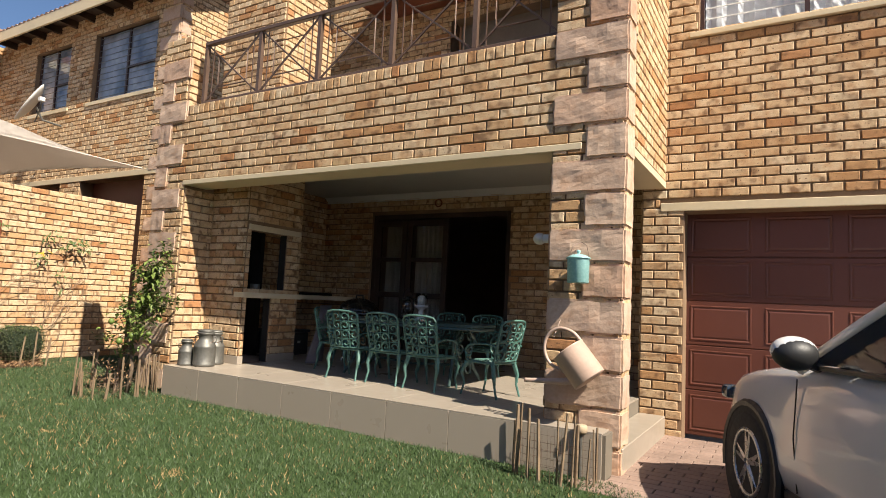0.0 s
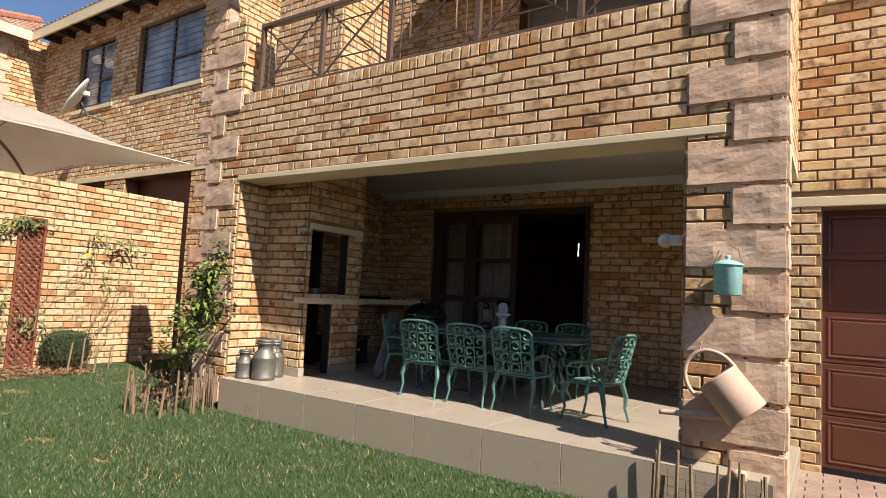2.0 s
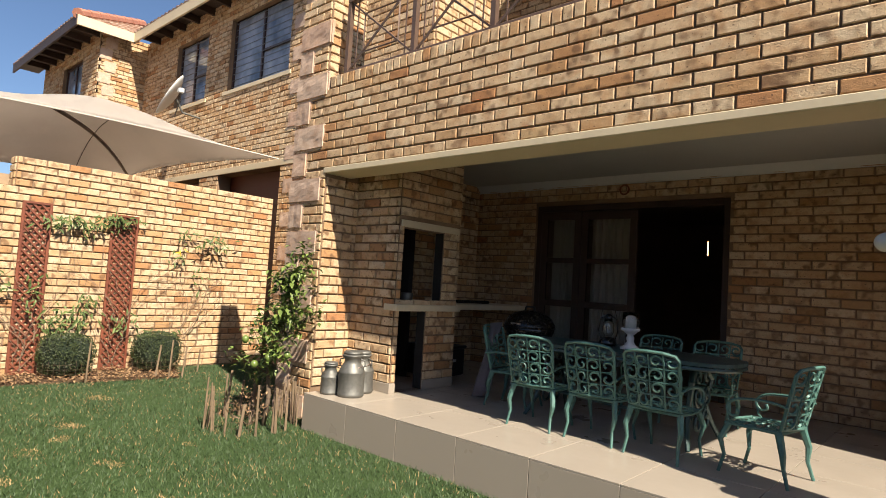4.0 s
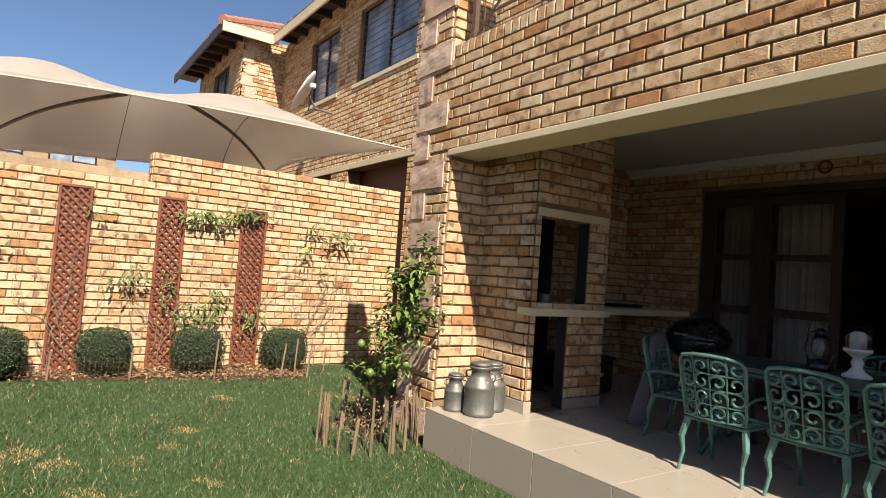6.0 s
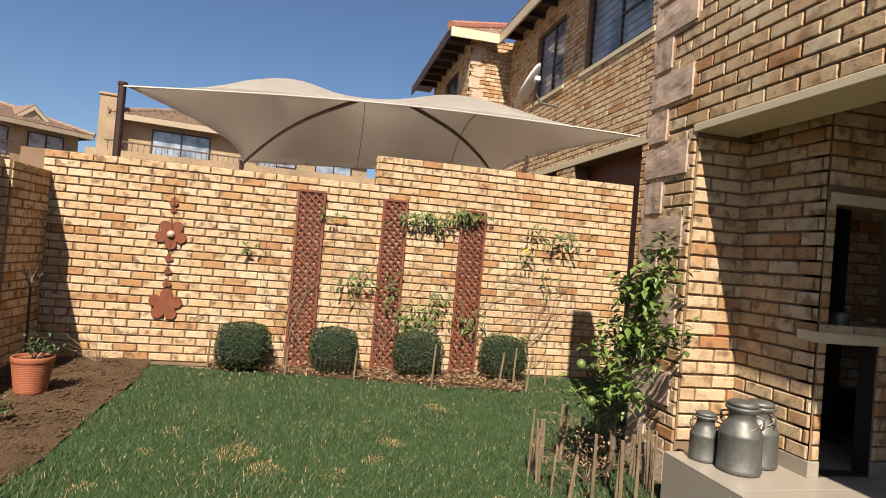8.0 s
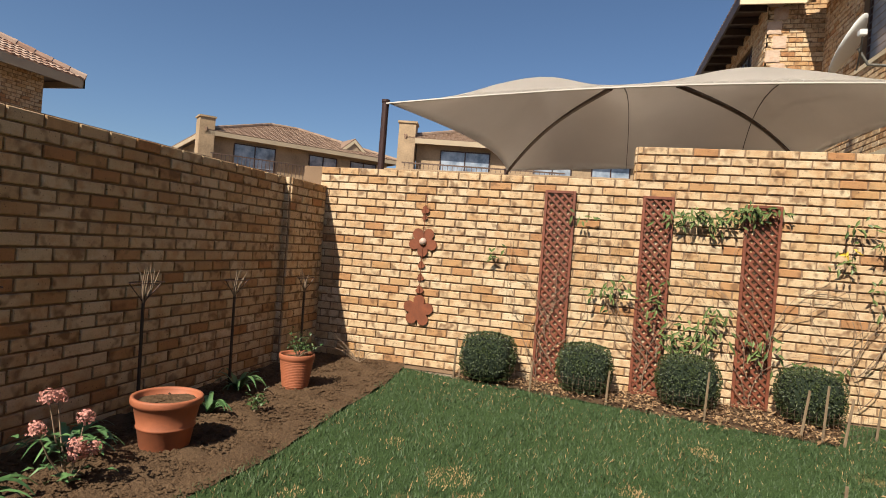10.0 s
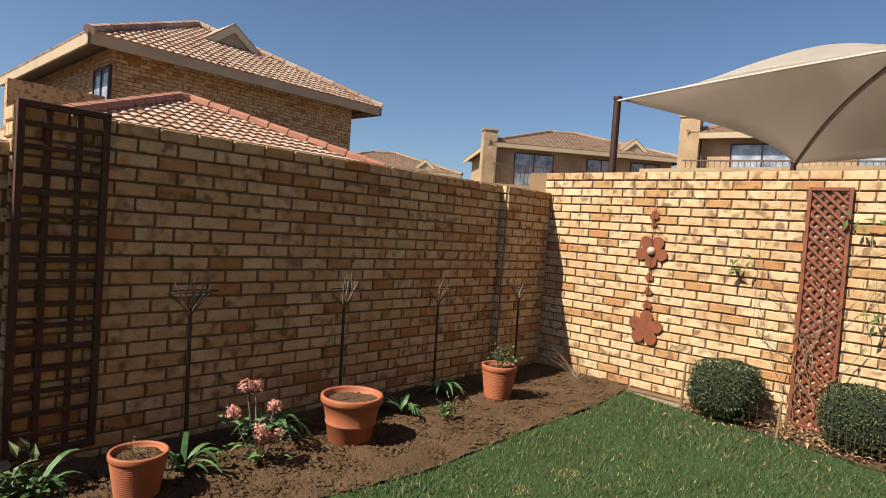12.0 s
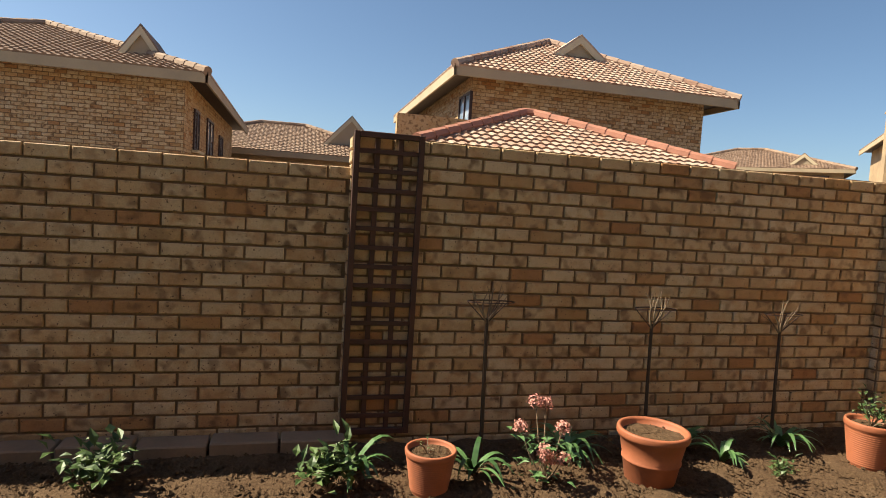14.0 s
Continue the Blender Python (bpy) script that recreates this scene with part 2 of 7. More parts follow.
M_SAIL = stained("sail_fabric", (0.66, 0.59, 0.52), 0.8, amount=0.06, big=1.2, small=150, bump=0.15)
M_GLASS = material("window_glass", (0.35, 0.42, 0.50), 0.03, 0.0, 0.8)
M_GLASS.node_tree.nodes["Principled BSDF"].inputs["Base Color"].default_value = (0.03, 0.045, 0.065, 1)
M_CURTAIN = stained("curtain", (0.55, 0.52, 0.47), 0.9, amount=0.15, big=6, small=40, bump=0.2)
M_BLACK = stained("black_enamel", (0.012, 0.012, 0.013), 0.25, amount=0.3, bump=0.05)
M_RUBBER = stained("rubber", (0.018, 0.018, 0.018), 0.8, amount=0.3, bump=0.2)
M_CAR = material("white_car_paint", (0.58, 0.58, 0.58), 0.25)
M_CAR.node_tree.nodes["Principled BSDF"].inputs["Coat Weight"].default_value = 0.8
M_ALLOY = stained("alloy", (0.55, 0.55, 0.56), 0.3, metal=0.9, amount=0.15, bump=0.0)
M_PLASTIC = stained("black_plastic", (0.022, 0.022, 0.023), 0.5, amount=0.2, small=90, bump=0.1)
M_BAMBOO = stained("bamboo", (0.25, 0.175, 0.105), 0.75, amount=0.35, big=9, small=70, bump=0.3)
M_MINT = stained("mint_enamel", (0.32, 0.60, 0.58), 0.25, amount=0.08, big=6, small=60, bump=0.03)
M_PINKCAN = stained("faded_plastic", (0.60, 0.43, 0.34), 0.5, amount=0.12, big=6, small=60, bump=0.06)
M_RUST = stained("rusted_steel", (0.22, 0.062, 0.024), 0.8, amount=0.4, big=9, small=60, bump=0.3)
M_BARK = stained("bark", (0.16, 0.115, 0.075), 0.9, amount=0.4, big=12, small=60, bump=0.6)
M_TWIG = stained("dry_twig", (0.27, 0.19, 0.125), 0.9, amount=0.35, big=12, small=60, bump=0.3)
M_DRYGRASS = leaf_material("dry_grass", (0.27, 0.165, 0.075), (0.48, 0.33, 0.16), 0.8)
M_LEMON = leaf_material("lemon_leaf", (0.05, 0.095, 0.018), (0.19, 0.25, 0.055))
M_BOX = leaf_material("box_leaf", (0.016, 0.028, 0.009), (0.068, 0.088, 0.028))
M_VINE = leaf_material("vine_leaf", (0.055, 0.095, 0.025), (0.17, 0.215, 0.07))
M_YELLOWLEAF = leaf_material("yellow_leaf", (0.45, 0.28, 0.03), (0.6, 0.42, 0.05))
M_HERB = leaf_material("herb_leaf", (0.035, 0.07, 0.02), (0.10, 0.155, 0.045), 0.5)
M_AGA = leaf_material("strap_leaf", (0.035, 0.085, 0.028), (0.12, 0.22, 0.08), 0.35)
M_DEADLEAF = leaf_material("dead_leaf", (0.20, 0.10, 0.045), (0.42, 0.27, 0.14), 0.8)
M_PETAL = leaf_material("faded_petal", (0.45, 0.16, 0.12), (0.70, 0.34, 0.28), 0.7)
M_FRUIT = stained("green_lemon", (0.16, 0.22, 0.05), 0.4, amount=0.2, big=20, small=90, bump=0.1)
# trellis timber darkened: the shade at the back wall is in this colour
M_LATTICE = stained("shaded_lattice_timber", (0.085, 0.034, 0.022), 0.7, amount=0.4, big=6, small=60, bump=0.2)
M_ROOF_RED = roof_material("red_roof_tile", (0.46, 0.295, 0.215), (0.58, 0.43, 0.335), (0.36, 0.19, 0.125))
M_ROOF_RIDGE = stained("ridge_tile", (0.45, 0.19, 0.12), 0.75, amount=0.25, big=4, small=30, bump=0.2)
M_ROOF_BRN = roof_material("brown_roof_tile", (0.33, 0.22, 0.155), (0.40, 0.28, 0.20), (0.26, 0.165, 0.115))
M_FARBRICK = stained("far_brickwork", (0.43, 0.30, 0.18), 0.9, amount=0.35, big=1.2, small=14, bump=0.2)
M_PLASTER = stained("beige_plaster", (0.50, 0.39, 0.26), 0.8, amount=0.12, big=1.5, small=30, bump=0.2)
M_GREYWALL = stained("grey_render", (0.30, 0.205, 0.135), 0.9, amount=0.25, big=3, small=40, bump=0.3)
M_SOOT_SHADE = stained("soot_and_shade", (0.02, 0.017, 0.015), 0.95, amount=0.4, bump=0.2)
M_LAMP = stained("opal_glass", (0.70, 0.68, 0.62), 0.35, amount=0.05)
M_BLUECLOTH = stained("blue_cloth", (0.34, 0.32, 0.38), 0.9, amount=0.2, big=6, small=60, bump=0.3)
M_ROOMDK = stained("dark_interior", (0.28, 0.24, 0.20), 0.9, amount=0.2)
M_GLOW = material("lamp_filament", (1, 0.6, 0.3), 0.5)
M_GLOW.node_tree.nodes["Principled BSDF"].inputs["Emission Color"].default_value = (1.0, 0.42, 0.16, 1)
M_GLOW.node_tree.nodes["Principled BSDF"].inputs["Emission Strength"].default_value = 3.0

# ---------------------------------------------------------------- brickwork
BL, BC, BH = 0.232, 0.0855, 0.0715
BRICK_MESH = {}
BRICK_JOBS = []


def brick_coords(length, h=BH, d=0.016, e=0.005):
    """Corners and faces of one brick face: chamfered, y outwards is negative."""
    x, z = length / 2, h / 2
    v = []
    for (ix, iz, y) in ((0, 0, 0.012), (0, 0, -d + e), (e, e, -d)):
        v += [(-x + ix, y, -z + iz), (x - ix, y, -z + iz), (x - ix, y, z - iz), (-x + ix, y, z - iz)]
    f = [(8, 9, 10, 11)]
    for a in (0, 4):
        for k in range(4):
            f.append((a + k, a + (k + 1) % 4, a + 4 + (k + 1) % 4, a + 4 + k))
    return v, f


def brick_mesh(length, h):
    key = (round(length * 200), round(h * 1000))
    if key not in BRICK_MESH:
        me = bpy.data.meshes.new("brick")
        v, f = brick_coords(key[0] / 200, h)
        me.from_pydata(v, [], f)
        me.materials.append(M_BRICK)
        BRICK_MESH[key] = me
    return BRICK_MESH[key]


def wall_solid(name, o, u, n, length, z0, z1, holes, thick, mat, label, kind="structure", category="wall", inner=None):
    """A wall with real openings: boxes between the opening lines, in one mesh."""
    us = sorted({0, length, *[a for h in holes for a in h[:2] if 0 < a < length]})
    zs = sorted({z0, z1, *[a for h in holes for a in h[2:] if z0 < a < z1]})
    bm = bmesh.new()
    for a, b in zip(us, us[1:]):
        run = None
        for c, d in list(zip(zs, zs[1:])) + [(None, None)]:
            solid = c is not None and not any(h[0] <= (a + b) / 2 <= h[1] and h[2] <= (c + d) / 2 <= h[3] for h in holes)
            if solid:
                run = (run[0], d) if run else (c, d)
            if (not solid) and run:
                p = [Vector((o[0] + u[0] * s - n[0] * t, o[1] + u[1] * s - n[1] * t, z)) for s in (a, b) for t in (0, thick) for z in run]
                vs = [bm.verts.new(q) for q in p]
                for f in ((0, 1, 3, 2), (4, 6, 7, 5), (0, 4, 5, 1), (2, 3, 7, 6), (0, 2, 6, 4), (1, 5, 7, 3)):
                    bm.faces.new([vs[i] for i in f])
                run = None
    bmesh.ops.recalc_face_normals(bm, faces=bm.faces[:])
    ob = part(name, bm, mat)
    return tagged(ob, label, category, kind=kind)


def brickwork(wall, o, u, n, length, z0, z1, holes=(), parts=None, start=0.0, limit=285, proud=0.0):
    """Queue courses of bricks on a wall's face; they are laid at the end of the file."""
    BRICK_JOBS.append((wall, o, u, n, length, z0, z1, tuple(holes), parts, start, limit, proud))


def lay_bricks(wall, o, u, n, length, z0, z1, holes, parts, start, limit, proud):
    ang = math.atan2(n[1], n[0]) + math.pi / 2
    rot = Matrix.Rotation(ang, 4, "Z")
    rng = random.Random(hash((round(o[0], 2), round(o[1], 2), round(z0, 2))) % 9999)
    rest_v, rest_f = [], []
    made = 0
    rows = int(round((z1 - z0) / BC))
    for j in range(rows):
        zc = z0 + (j + 0.5) * BC
        s = -start - (BL / 2 if j % 2 else 0.0)
        while s < length:
            a, b = max(s, 0.0), min(s + BL, length)
            s += BL
            pieces = [(a, b)]
            for h in holes:
                if h[2] < zc < h[3]:
                    nxt = []
                    for (p, q) in pieces:
                        if h[1] <= p or h[0] >= q:
                            nxt.append((p, q))
                        else:
                            if h[0] - p > 0.02:
                                nxt.append((p, h[0]))
                            if q - h[1] > 0.02:
                                nxt.append((h[1], q))
                    pieces = nxt
            for (p, q) in pieces:
                if q - p < 0.035:
                    continue
                ln = q - p - 0.0145
                mid = (p + q) / 2 + rng.uniform(-.0012, .0012)
                m = Matrix.Translation((o[0] + u[0] * mid + n[0] * proud, o[1] + u[1] * mid + n[1] * proud, zc + rng.uniform(-.0012, .0012))) @ rot @ Euler((rng.uniform(-.008, .008), rng.uniform(-.004, .004), rng.uniform(-.008, .008))).to_matrix().to_4x4()
                near = parts is not None and parts[0] <= mid <= parts[1] and parts[2] <= zc <= parts[3] and made < limit
                if near:
                    ob = bpy.data.objects.new("brick", brick_mesh(ln, BH))
                    scene.collection.objects.link(ob)
                    ob.parent = wall
                    ob.matrix_parent_inverse = wall.matrix_world.inverted()
                    ob.matrix_world = m
                    made += 1
                else:
                    v, f = brick_coords(ln)
                    k = len(rest_v)
                    rest_v += [m @ Vector(c) for c in v]
                    rest_f += [tuple(i + k for i in c) for c in f]
    if rest_v:
        me = bpy.data.meshes.new("brick_courses")
        me.from_pydata([tuple(v) for v in rest_v], [], rest_f)
        me.materials.append(M_BRICK)
        ob = new("brick_courses", me)
        ob.parent = wall
        ob.matrix_parent_inverse = wall.matrix_world.inverted()
        tagged(ob, kind="stuff")


def soldiers(wall, o, u, n, length, z0, h=0.108, step=0.0855):
    ang = math.atan2(u[1], u[0])
    rot = Matrix.Rotation(ang, 4, "Z")
    k = int(length / step)
    rng = random.Random(5)
    for i in range(k):
        mid = (i + 0.5) * length / k
        ob = bpy.data.objects.new("brick", brick_mesh(length / k - 0.012, h - 0.006))
        scene.collection.objects.link(ob)
        ob.parent = wall
        ob.matrix_world = Matrix.Translation((o[0] + u[0] * mid, o[1] + u[1] * mid, z0 + h / 2)) @ rot @ Euler((rng.uniform(-.012, .012), rng.uniform(-.012, .012), 0)).to_matrix().to_4x4()


FY = 4.03          # front face of the veranda
GY = 5.67          # garage wall
DY = 7.08          # back wall of the veranda
WX = -9.50         # wall with the trellises
BY = -1.10         # shaded back wall
SLAB = 0.305
LINT = 2.30

# ---- ground
bm = bmesh.new()
box(bm, -400, 400, -400, 400, -0.30, -0.06)
tagged(part("ground", bm, M_EARTH), "dry sandy ground around the houses", "ground", kind="structure")


def patch(name, poly, mat, label, category, z=0.0, step=0.12, bumpy=0.01, thick=0.1, freq=2.0):
    """A patch of ground with a softly uneven top."""
    xs = [p[0] for p in poly]
    ys = [p[1] for p in poly]
    bm = bmesh.new()
    vs = [bm.verts.new((x, y, z)) for x, y in poly]
    f = bm.faces.new(vs)
    for ax, lo, hi in ((0, min(xs), max(xs)), (1, min(ys), max(ys))):
        c = lo + step
        while c < hi:
            co, no = [0, 0, 0], [0, 0, 0]
            co[ax], no[ax] = c, 1
            bmesh.ops.bisect_plane(bm, geom=bm.verts[:] + bm.edges[:] + bm.faces[:], plane_co=co, plane_no=no)
            c += step
    for v in bm.verts:
        v.co.z = z + bumpy * (noise.noise(v.co * freq) + 0.5 * noise.noise(v.co * freq * 3))
    return tagged(part(name, bm, mat, smooth=True), label, category, kind="structure")


LAWN = [(-1.05, 3.80), (-5.85, 3.80), (-5.95, 4.05), (-8.0, 5.6), (-9.38, 5.6), (-9.38, 4.25), (-8.55, 3.95), (-8.85, 2.2), (-9.12, 0.75), (-9.25, 0.10), (-8.5, 0.16), (-7.3, 0.16), (-6.4, 0.20), (-5.7, 0.10), (-5.0, 0.20), (-4.2, 0.14), (-3.0, 0.15), (-1.5, 0.1), (-0.8, 0.0), (-0.75, 3.6)]
lawn = patch("lawn", LAWN, M_LAWN, "short mown green lawn with a few dry patches", "lawn", 0.0, 0.25, 0.008)
SOILP = [(-9.42, -1.04), (-0.6, -1.04), (-0.6, 0.05), (-1.5, 0.16), (-3.0, 0.21), (-4.2, 0.2), (-5.0, 0.26), (-5.7, 0.16), (-6.4, 0.26), (-7.3, 0.22), (-8.5, 0.22), (-9.28, 0.14), (-9.42, 0.10)]
patch("flower_bed", SOILP, M_SOIL, "bare brown soil bed along the shaded wall", "flower bed", 0.012, 0.05, 0.022, freq=6)
BEDP = [(-9.42, 0.7), (-9.1, 0.7), (-8.83, 2.2), (-8.52, 3.95), (-9.42, 4.3)]
patch("shrub_bed", BEDP, M_SOIL, "narrow planting bed with dead leaves below the trellises", "flower bed", 0.010, 0.08, 0.02, freq=6)

# ---- driveway of pavers
bm = bmesh.new()
box(bm, -1.35, 8.0, -8.0, GY + 0.02, -0.06, -0.012)
drive = tagged(part("driveway", bm, M_GROUT), "driveway of pale clay pavers in front of the garage", "driveway", kind="structure")
# ---- veranda slab, tiled
bm = bmesh.new()
box(bm, -5.82, -1.12, 3.825, FY + 0.25, -0.05, SLAB - 0.012)
box(bm, -6.6, -1.30, FY + 0.25, DY + 0.02, -0.05, SLAB - 0.012)
slab = tagged(part("veranda_floor", bm, M_GROUT), "raised veranda floor of glossy cream porcelain tiles", "floor", kind="structure")

# ---- facade with the wide opening
W_L, W_R = -6.58, -1.09
fac = wall_solid("wall_front", (W_L, FY), (1, 0), (0, -1), W_R - W_L, -0.05, 3.235, [(-6.03 - W_L, -1.63 - W_L, -0.06, LINT + 0.05)], 0.24, M_MORTAR, "yellow face brick balcony front over a wide veranda opening")
brickwork(fac, (W_L, FY), (1, 0), (0, -1), W_R - W_L, LINT + 0.05, 3.12, (), (0.4, 5.2, 2.3, 3.3), 0.03)
soldiers(fac, (-6.05, FY), (1, 0), (0, -1), 4.42, 3.122)
brickwork(fac, (W_L, FY), (1, 0), (0, -1), 0.55, SLAB - 26 * BC + 23 * BC - 0.02, LINT + 0.05, (), None)
brickwork(fac, (-1.63, FY), (1, 0), (0, -1), 0.54, -0.043, LINT + 0.05, (), None)
# inner faces of both pillars
pil_in = wall_solid("wall_pillar_reveal", (-6.03, FY + 0.245), (0, 1), (1, 0), 0.20, -0.05, 2.55, [], 0.5, M_MORTAR, "brick return beside the braai")
brickwork(fac, (-6.03, FY), (0, 1), (1, 0), 0.42, SLAB, LINT, (), None)
brickwork(fac, (-1.09, FY), (0, 1), (1, 0), 0.245, -0.043, 3.23, (), None)
brickwork(fac, (-1.63, FY + 0.24), (0, -1), (-1, 0), 0.24, SLAB, LINT, (), None)
# left pier rising beside the railing
pier_up = wall_solid("wall_balcony_pier", (W_L, FY), (1, 0), (0, -1), 0.46, 3.236, 4.06, [], 0.24, M_MORTAR, "face brick balcony pier")
brickwork(pier_up, (W_L, FY), (1, 0), (0, -1), 0.46, 3.236, 4.060, (), None)
brickwork(pier_up, (W_L + 0.46, FY), (0, 1), (1, 0), 0.24, 3.236, 4.060, (), None)
# right pillar rising
pier_r = wall_solid("wall_balcony_pillar", (-1.63, FY), (1, 0), (0, -1), 0.54, 3.236, 6.2, [], 0.30, M_MORTAR, "face brick balcony pillar with stone quoins")
brickwork(pier_r, (-1.63, FY), (1, 0), (0, -1), 0.54, 3.236, 4.6, (), None)
brickwork(pier_r, (-1.09, FY), (0, 1), (1, 0), 0.30, 3.236, 6.1, (), None)

# lintel and beam
bm = bmesh.new()
box(bm, -6.05, -1.40, FY - 0.022, FY + 0.0, LINT, LINT + 0.052, 0.004)
box(bm, -6.03, -1.63, FY + 0.001, FY + 0.30, LINT, LINT + 0.05)
tagged(part("lintel", bm, M_CREAM), "cream painted concrete lintel over the veranda", "lintel", kind="structure")
bm = bmesh.new()
box(bm, -6.03, -1.63, FY + 0.241, FY + 0.30, LINT + 0.05, 2.75)
tagged(part("beam_inner", bm, M_CREAM), "plastered inner face of the veranda beam", "beam", kind="structure")
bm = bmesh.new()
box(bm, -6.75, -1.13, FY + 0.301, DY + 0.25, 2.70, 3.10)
ceil = tagged(part("ceiling", bm, M_CEIL_DIM), "white painted veranda ceiling, greyed to hold the shade", "ceiling", kind="structure")
bm = bmesh.new()
extrude_poly(bm, [(-6.7, DY - 0.09, 2.699), (-6.7, DY - 0.001, 2.61), (-6.7, DY - 0.001, 2.699)], (5.4, 0, 0))
tagged(part("cornice", bm, M_WHITE), "white coved cornice", "cornice", kind="structure")
# side beam towards the garage
bm = bmesh.new()
box(bm, -1.36, -1.10, FY + 0.302, GY - 0.002, 2.36, 6.0)
sb = tagged(part("beam_side", bm, M_MORTAR), "face brick beam over the side opening of the veranda", "beam", kind="structure")
brickwork(sb, (-1.10, FY + 0.30), (0, 1), (1, 0), GY - FY - 0.31, 2.36, 5.95, (), None)
bm = bmesh.new()
box(bm, -1.365, -1.085, FY + 0.302, GY - 0.024, 2.30, 2.36)
tagged(part("lintel_side", bm, M_CREAM), "cream painted lintel over the side opening", "lintel", kind="structure")
# plinth of the side opening
bm = bmesh.new()
box(bm, -1.30, -1.06, FY + 0.02, GY - 0.02, -0.05, SLAB - 0.13, 0.006)
tagged(part("plinth", bm, M_TILE), "tiled plinth step at the side of the veranda", "plinth", kind="structure")

# ---- garage wall
GH = [(-0.92 + 1.30, -0.92 + 1.30 + 2.5, -0.06, 2.075), (-0.81 + 1.30, 1.15 + 1.30, 3.80, 5.15)]
gar = wall_solid("wall_garage", (-1.30, GY), (1, 0), (0, -1), 5.3, -0.05, 6.0, GH, 0.24, M_MORTAR, "yellow face brick garage wall with an upper window")
gh = [GH[0], GH[1], (0.17, 3.2, 2.075, 2.16)]
brickwork(gar, (-1.30, GY), (1, 0), (0, -1), 5.3, -0.0235, 5.45, gh, (0.0, 1.9, -0.1, 3.9), 0.0)
bm = bmesh.new()
box(bm, -1.13, 1.9, GY - 0.024, GY + 0.06, 2.078, 2.157, 0.004)
tagged(part("lintel_garage", bm, M_CREAM), "cream painted lintel over the garage door", "lintel", kind="structure")

# ---- veranda back wall with door opening, and end wall
DX0, DX1, DZ = -5.65, -3.32, 2.40
back = wall_solid("wall_veranda", (-7.0, DY), (1, 0), (0, -1), 5.75, -0.05, 3.1, [(DX0 + 7.0, DX1 + 7.0, SLAB - 0.02, DZ)], 0.24, M_MORTAR, "face brick back wall of the veranda")
brickwork(back, (-7.0, DY), (1, 0), (0, -1), 5.7, SLAB, 2.70, [(DX0 + 7.0, DX1 + 7.0, SLAB - 0.02, DZ)], (1.0, 5.8, 0.2, 2.7))
endw = wall_solid("wall_veranda_end", (-6.6, FY + 0.30), (0, 1), (1, 0), DY - FY - 0.31, -0.05, 3.1, [], 0.2, M_MORTAR, "face brick end wall of the veranda")
brickwork(endw, (-6.6, FY + 0.30), (0, 1), (1, 0), DY - FY - 0.31, SLAB, 2.70, (), None)
rsw = wall_solid("wall_house_side", (-1.30, DY), (0, -1), (-1, 0), DY - GY - 0.002, -0.05, 6.0, [], 0.2, M_MORTAR, "face brick return wall beside the garage")
brickwork(rsw, (-1.30, DY), (0, -1), (-1, 0), DY - GY, SLAB, 2.70, (), None)

# ---- upper storey behind the balcony
upw = wall_solid("wall_upper", (-7.0, DY), (1, 0), (0, -1), 5.7, 3.11, 6.2, [(2.6, 5.2, 3.15, 5.3)], 0.24, M_MORTAR, "face brick upper wall behind the balcony")
brickwork(upw, (-7.0, DY), (1, 0), (0, -1), 5.7, 3.15, 6.2, [(2.6, 5.2, 3.15, 5.3)], None)
chim = wall_solid("wall_chimney", (-6.9, 5.1), (1, 0), (0, -1), 1.15, 3.11, 7.4, [], 0.9, M_MORTAR, "face brick chimney stack on the balcony")
brickwork(chim, (-6.9, 5.1), (1, 0), (0, -1), 1.15, 3.15, 7.3, (), None)
brickwork(chim, (-5.75, 5.1), (0, 1), (1, 0), 0.9, 3.15, 7.3, (), None)
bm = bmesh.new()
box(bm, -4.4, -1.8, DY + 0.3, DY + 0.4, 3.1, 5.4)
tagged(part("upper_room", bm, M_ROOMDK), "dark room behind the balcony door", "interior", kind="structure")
bm = bmesh.new()
box(bm, -5.7, -1.3, 5.75, DY, 5.55, 5.62)
tagged(part("balcony_ceiling", bm, M_WOODDK), "timber boarded balcony ceiling", "ceiling", kind="structure")
bm = bmesh.new()
box(bm, -5.6, 4.2, 5.75, DY + 5, 6.0, 6.15)
tagged(part("house_roof", bm, M_ROOF_RED), "clay tiled house roof", "roof", kind="structure")

# ---- the wall with the trellises
trw = wall_solid("wall_trellis", (WX, BY - 0.22), (0, 1), (1, 0), 5.62 - BY + 0.22, -0.05, 2.13, [], 0.22, M_MORTAR, "sunlit yellow face brick garden wall")
zb = 2.13 - 25 * BC
brickwork(trw, (WX, BY), (0, 1), (1, 0), 5.62 - BY, zb, 2.13, (), (0.2, 3.9, 0.6, 2.13))
stp = wall_solid("wall_trellis_step", (WX, 2.34), (0, 1), (1, 0), 5.62 - 2.34, 2.131, 2.131 + 4 * BC - 0.004, [], 0.22, M_MORTAR, "raised end of the face brick garden wall")
brickwork(stp, (WX, 2.34), (0, 1), (1, 0), 5.62 - 2.34, 2.131, 2.131 + 4 * BC, (), None, 0.06)
brickwork(stp, (WX - 0.22, 2.34), (1, 0), (0, -1), 0.22, 2.131, 2.131 + 4 * BC, (), None)

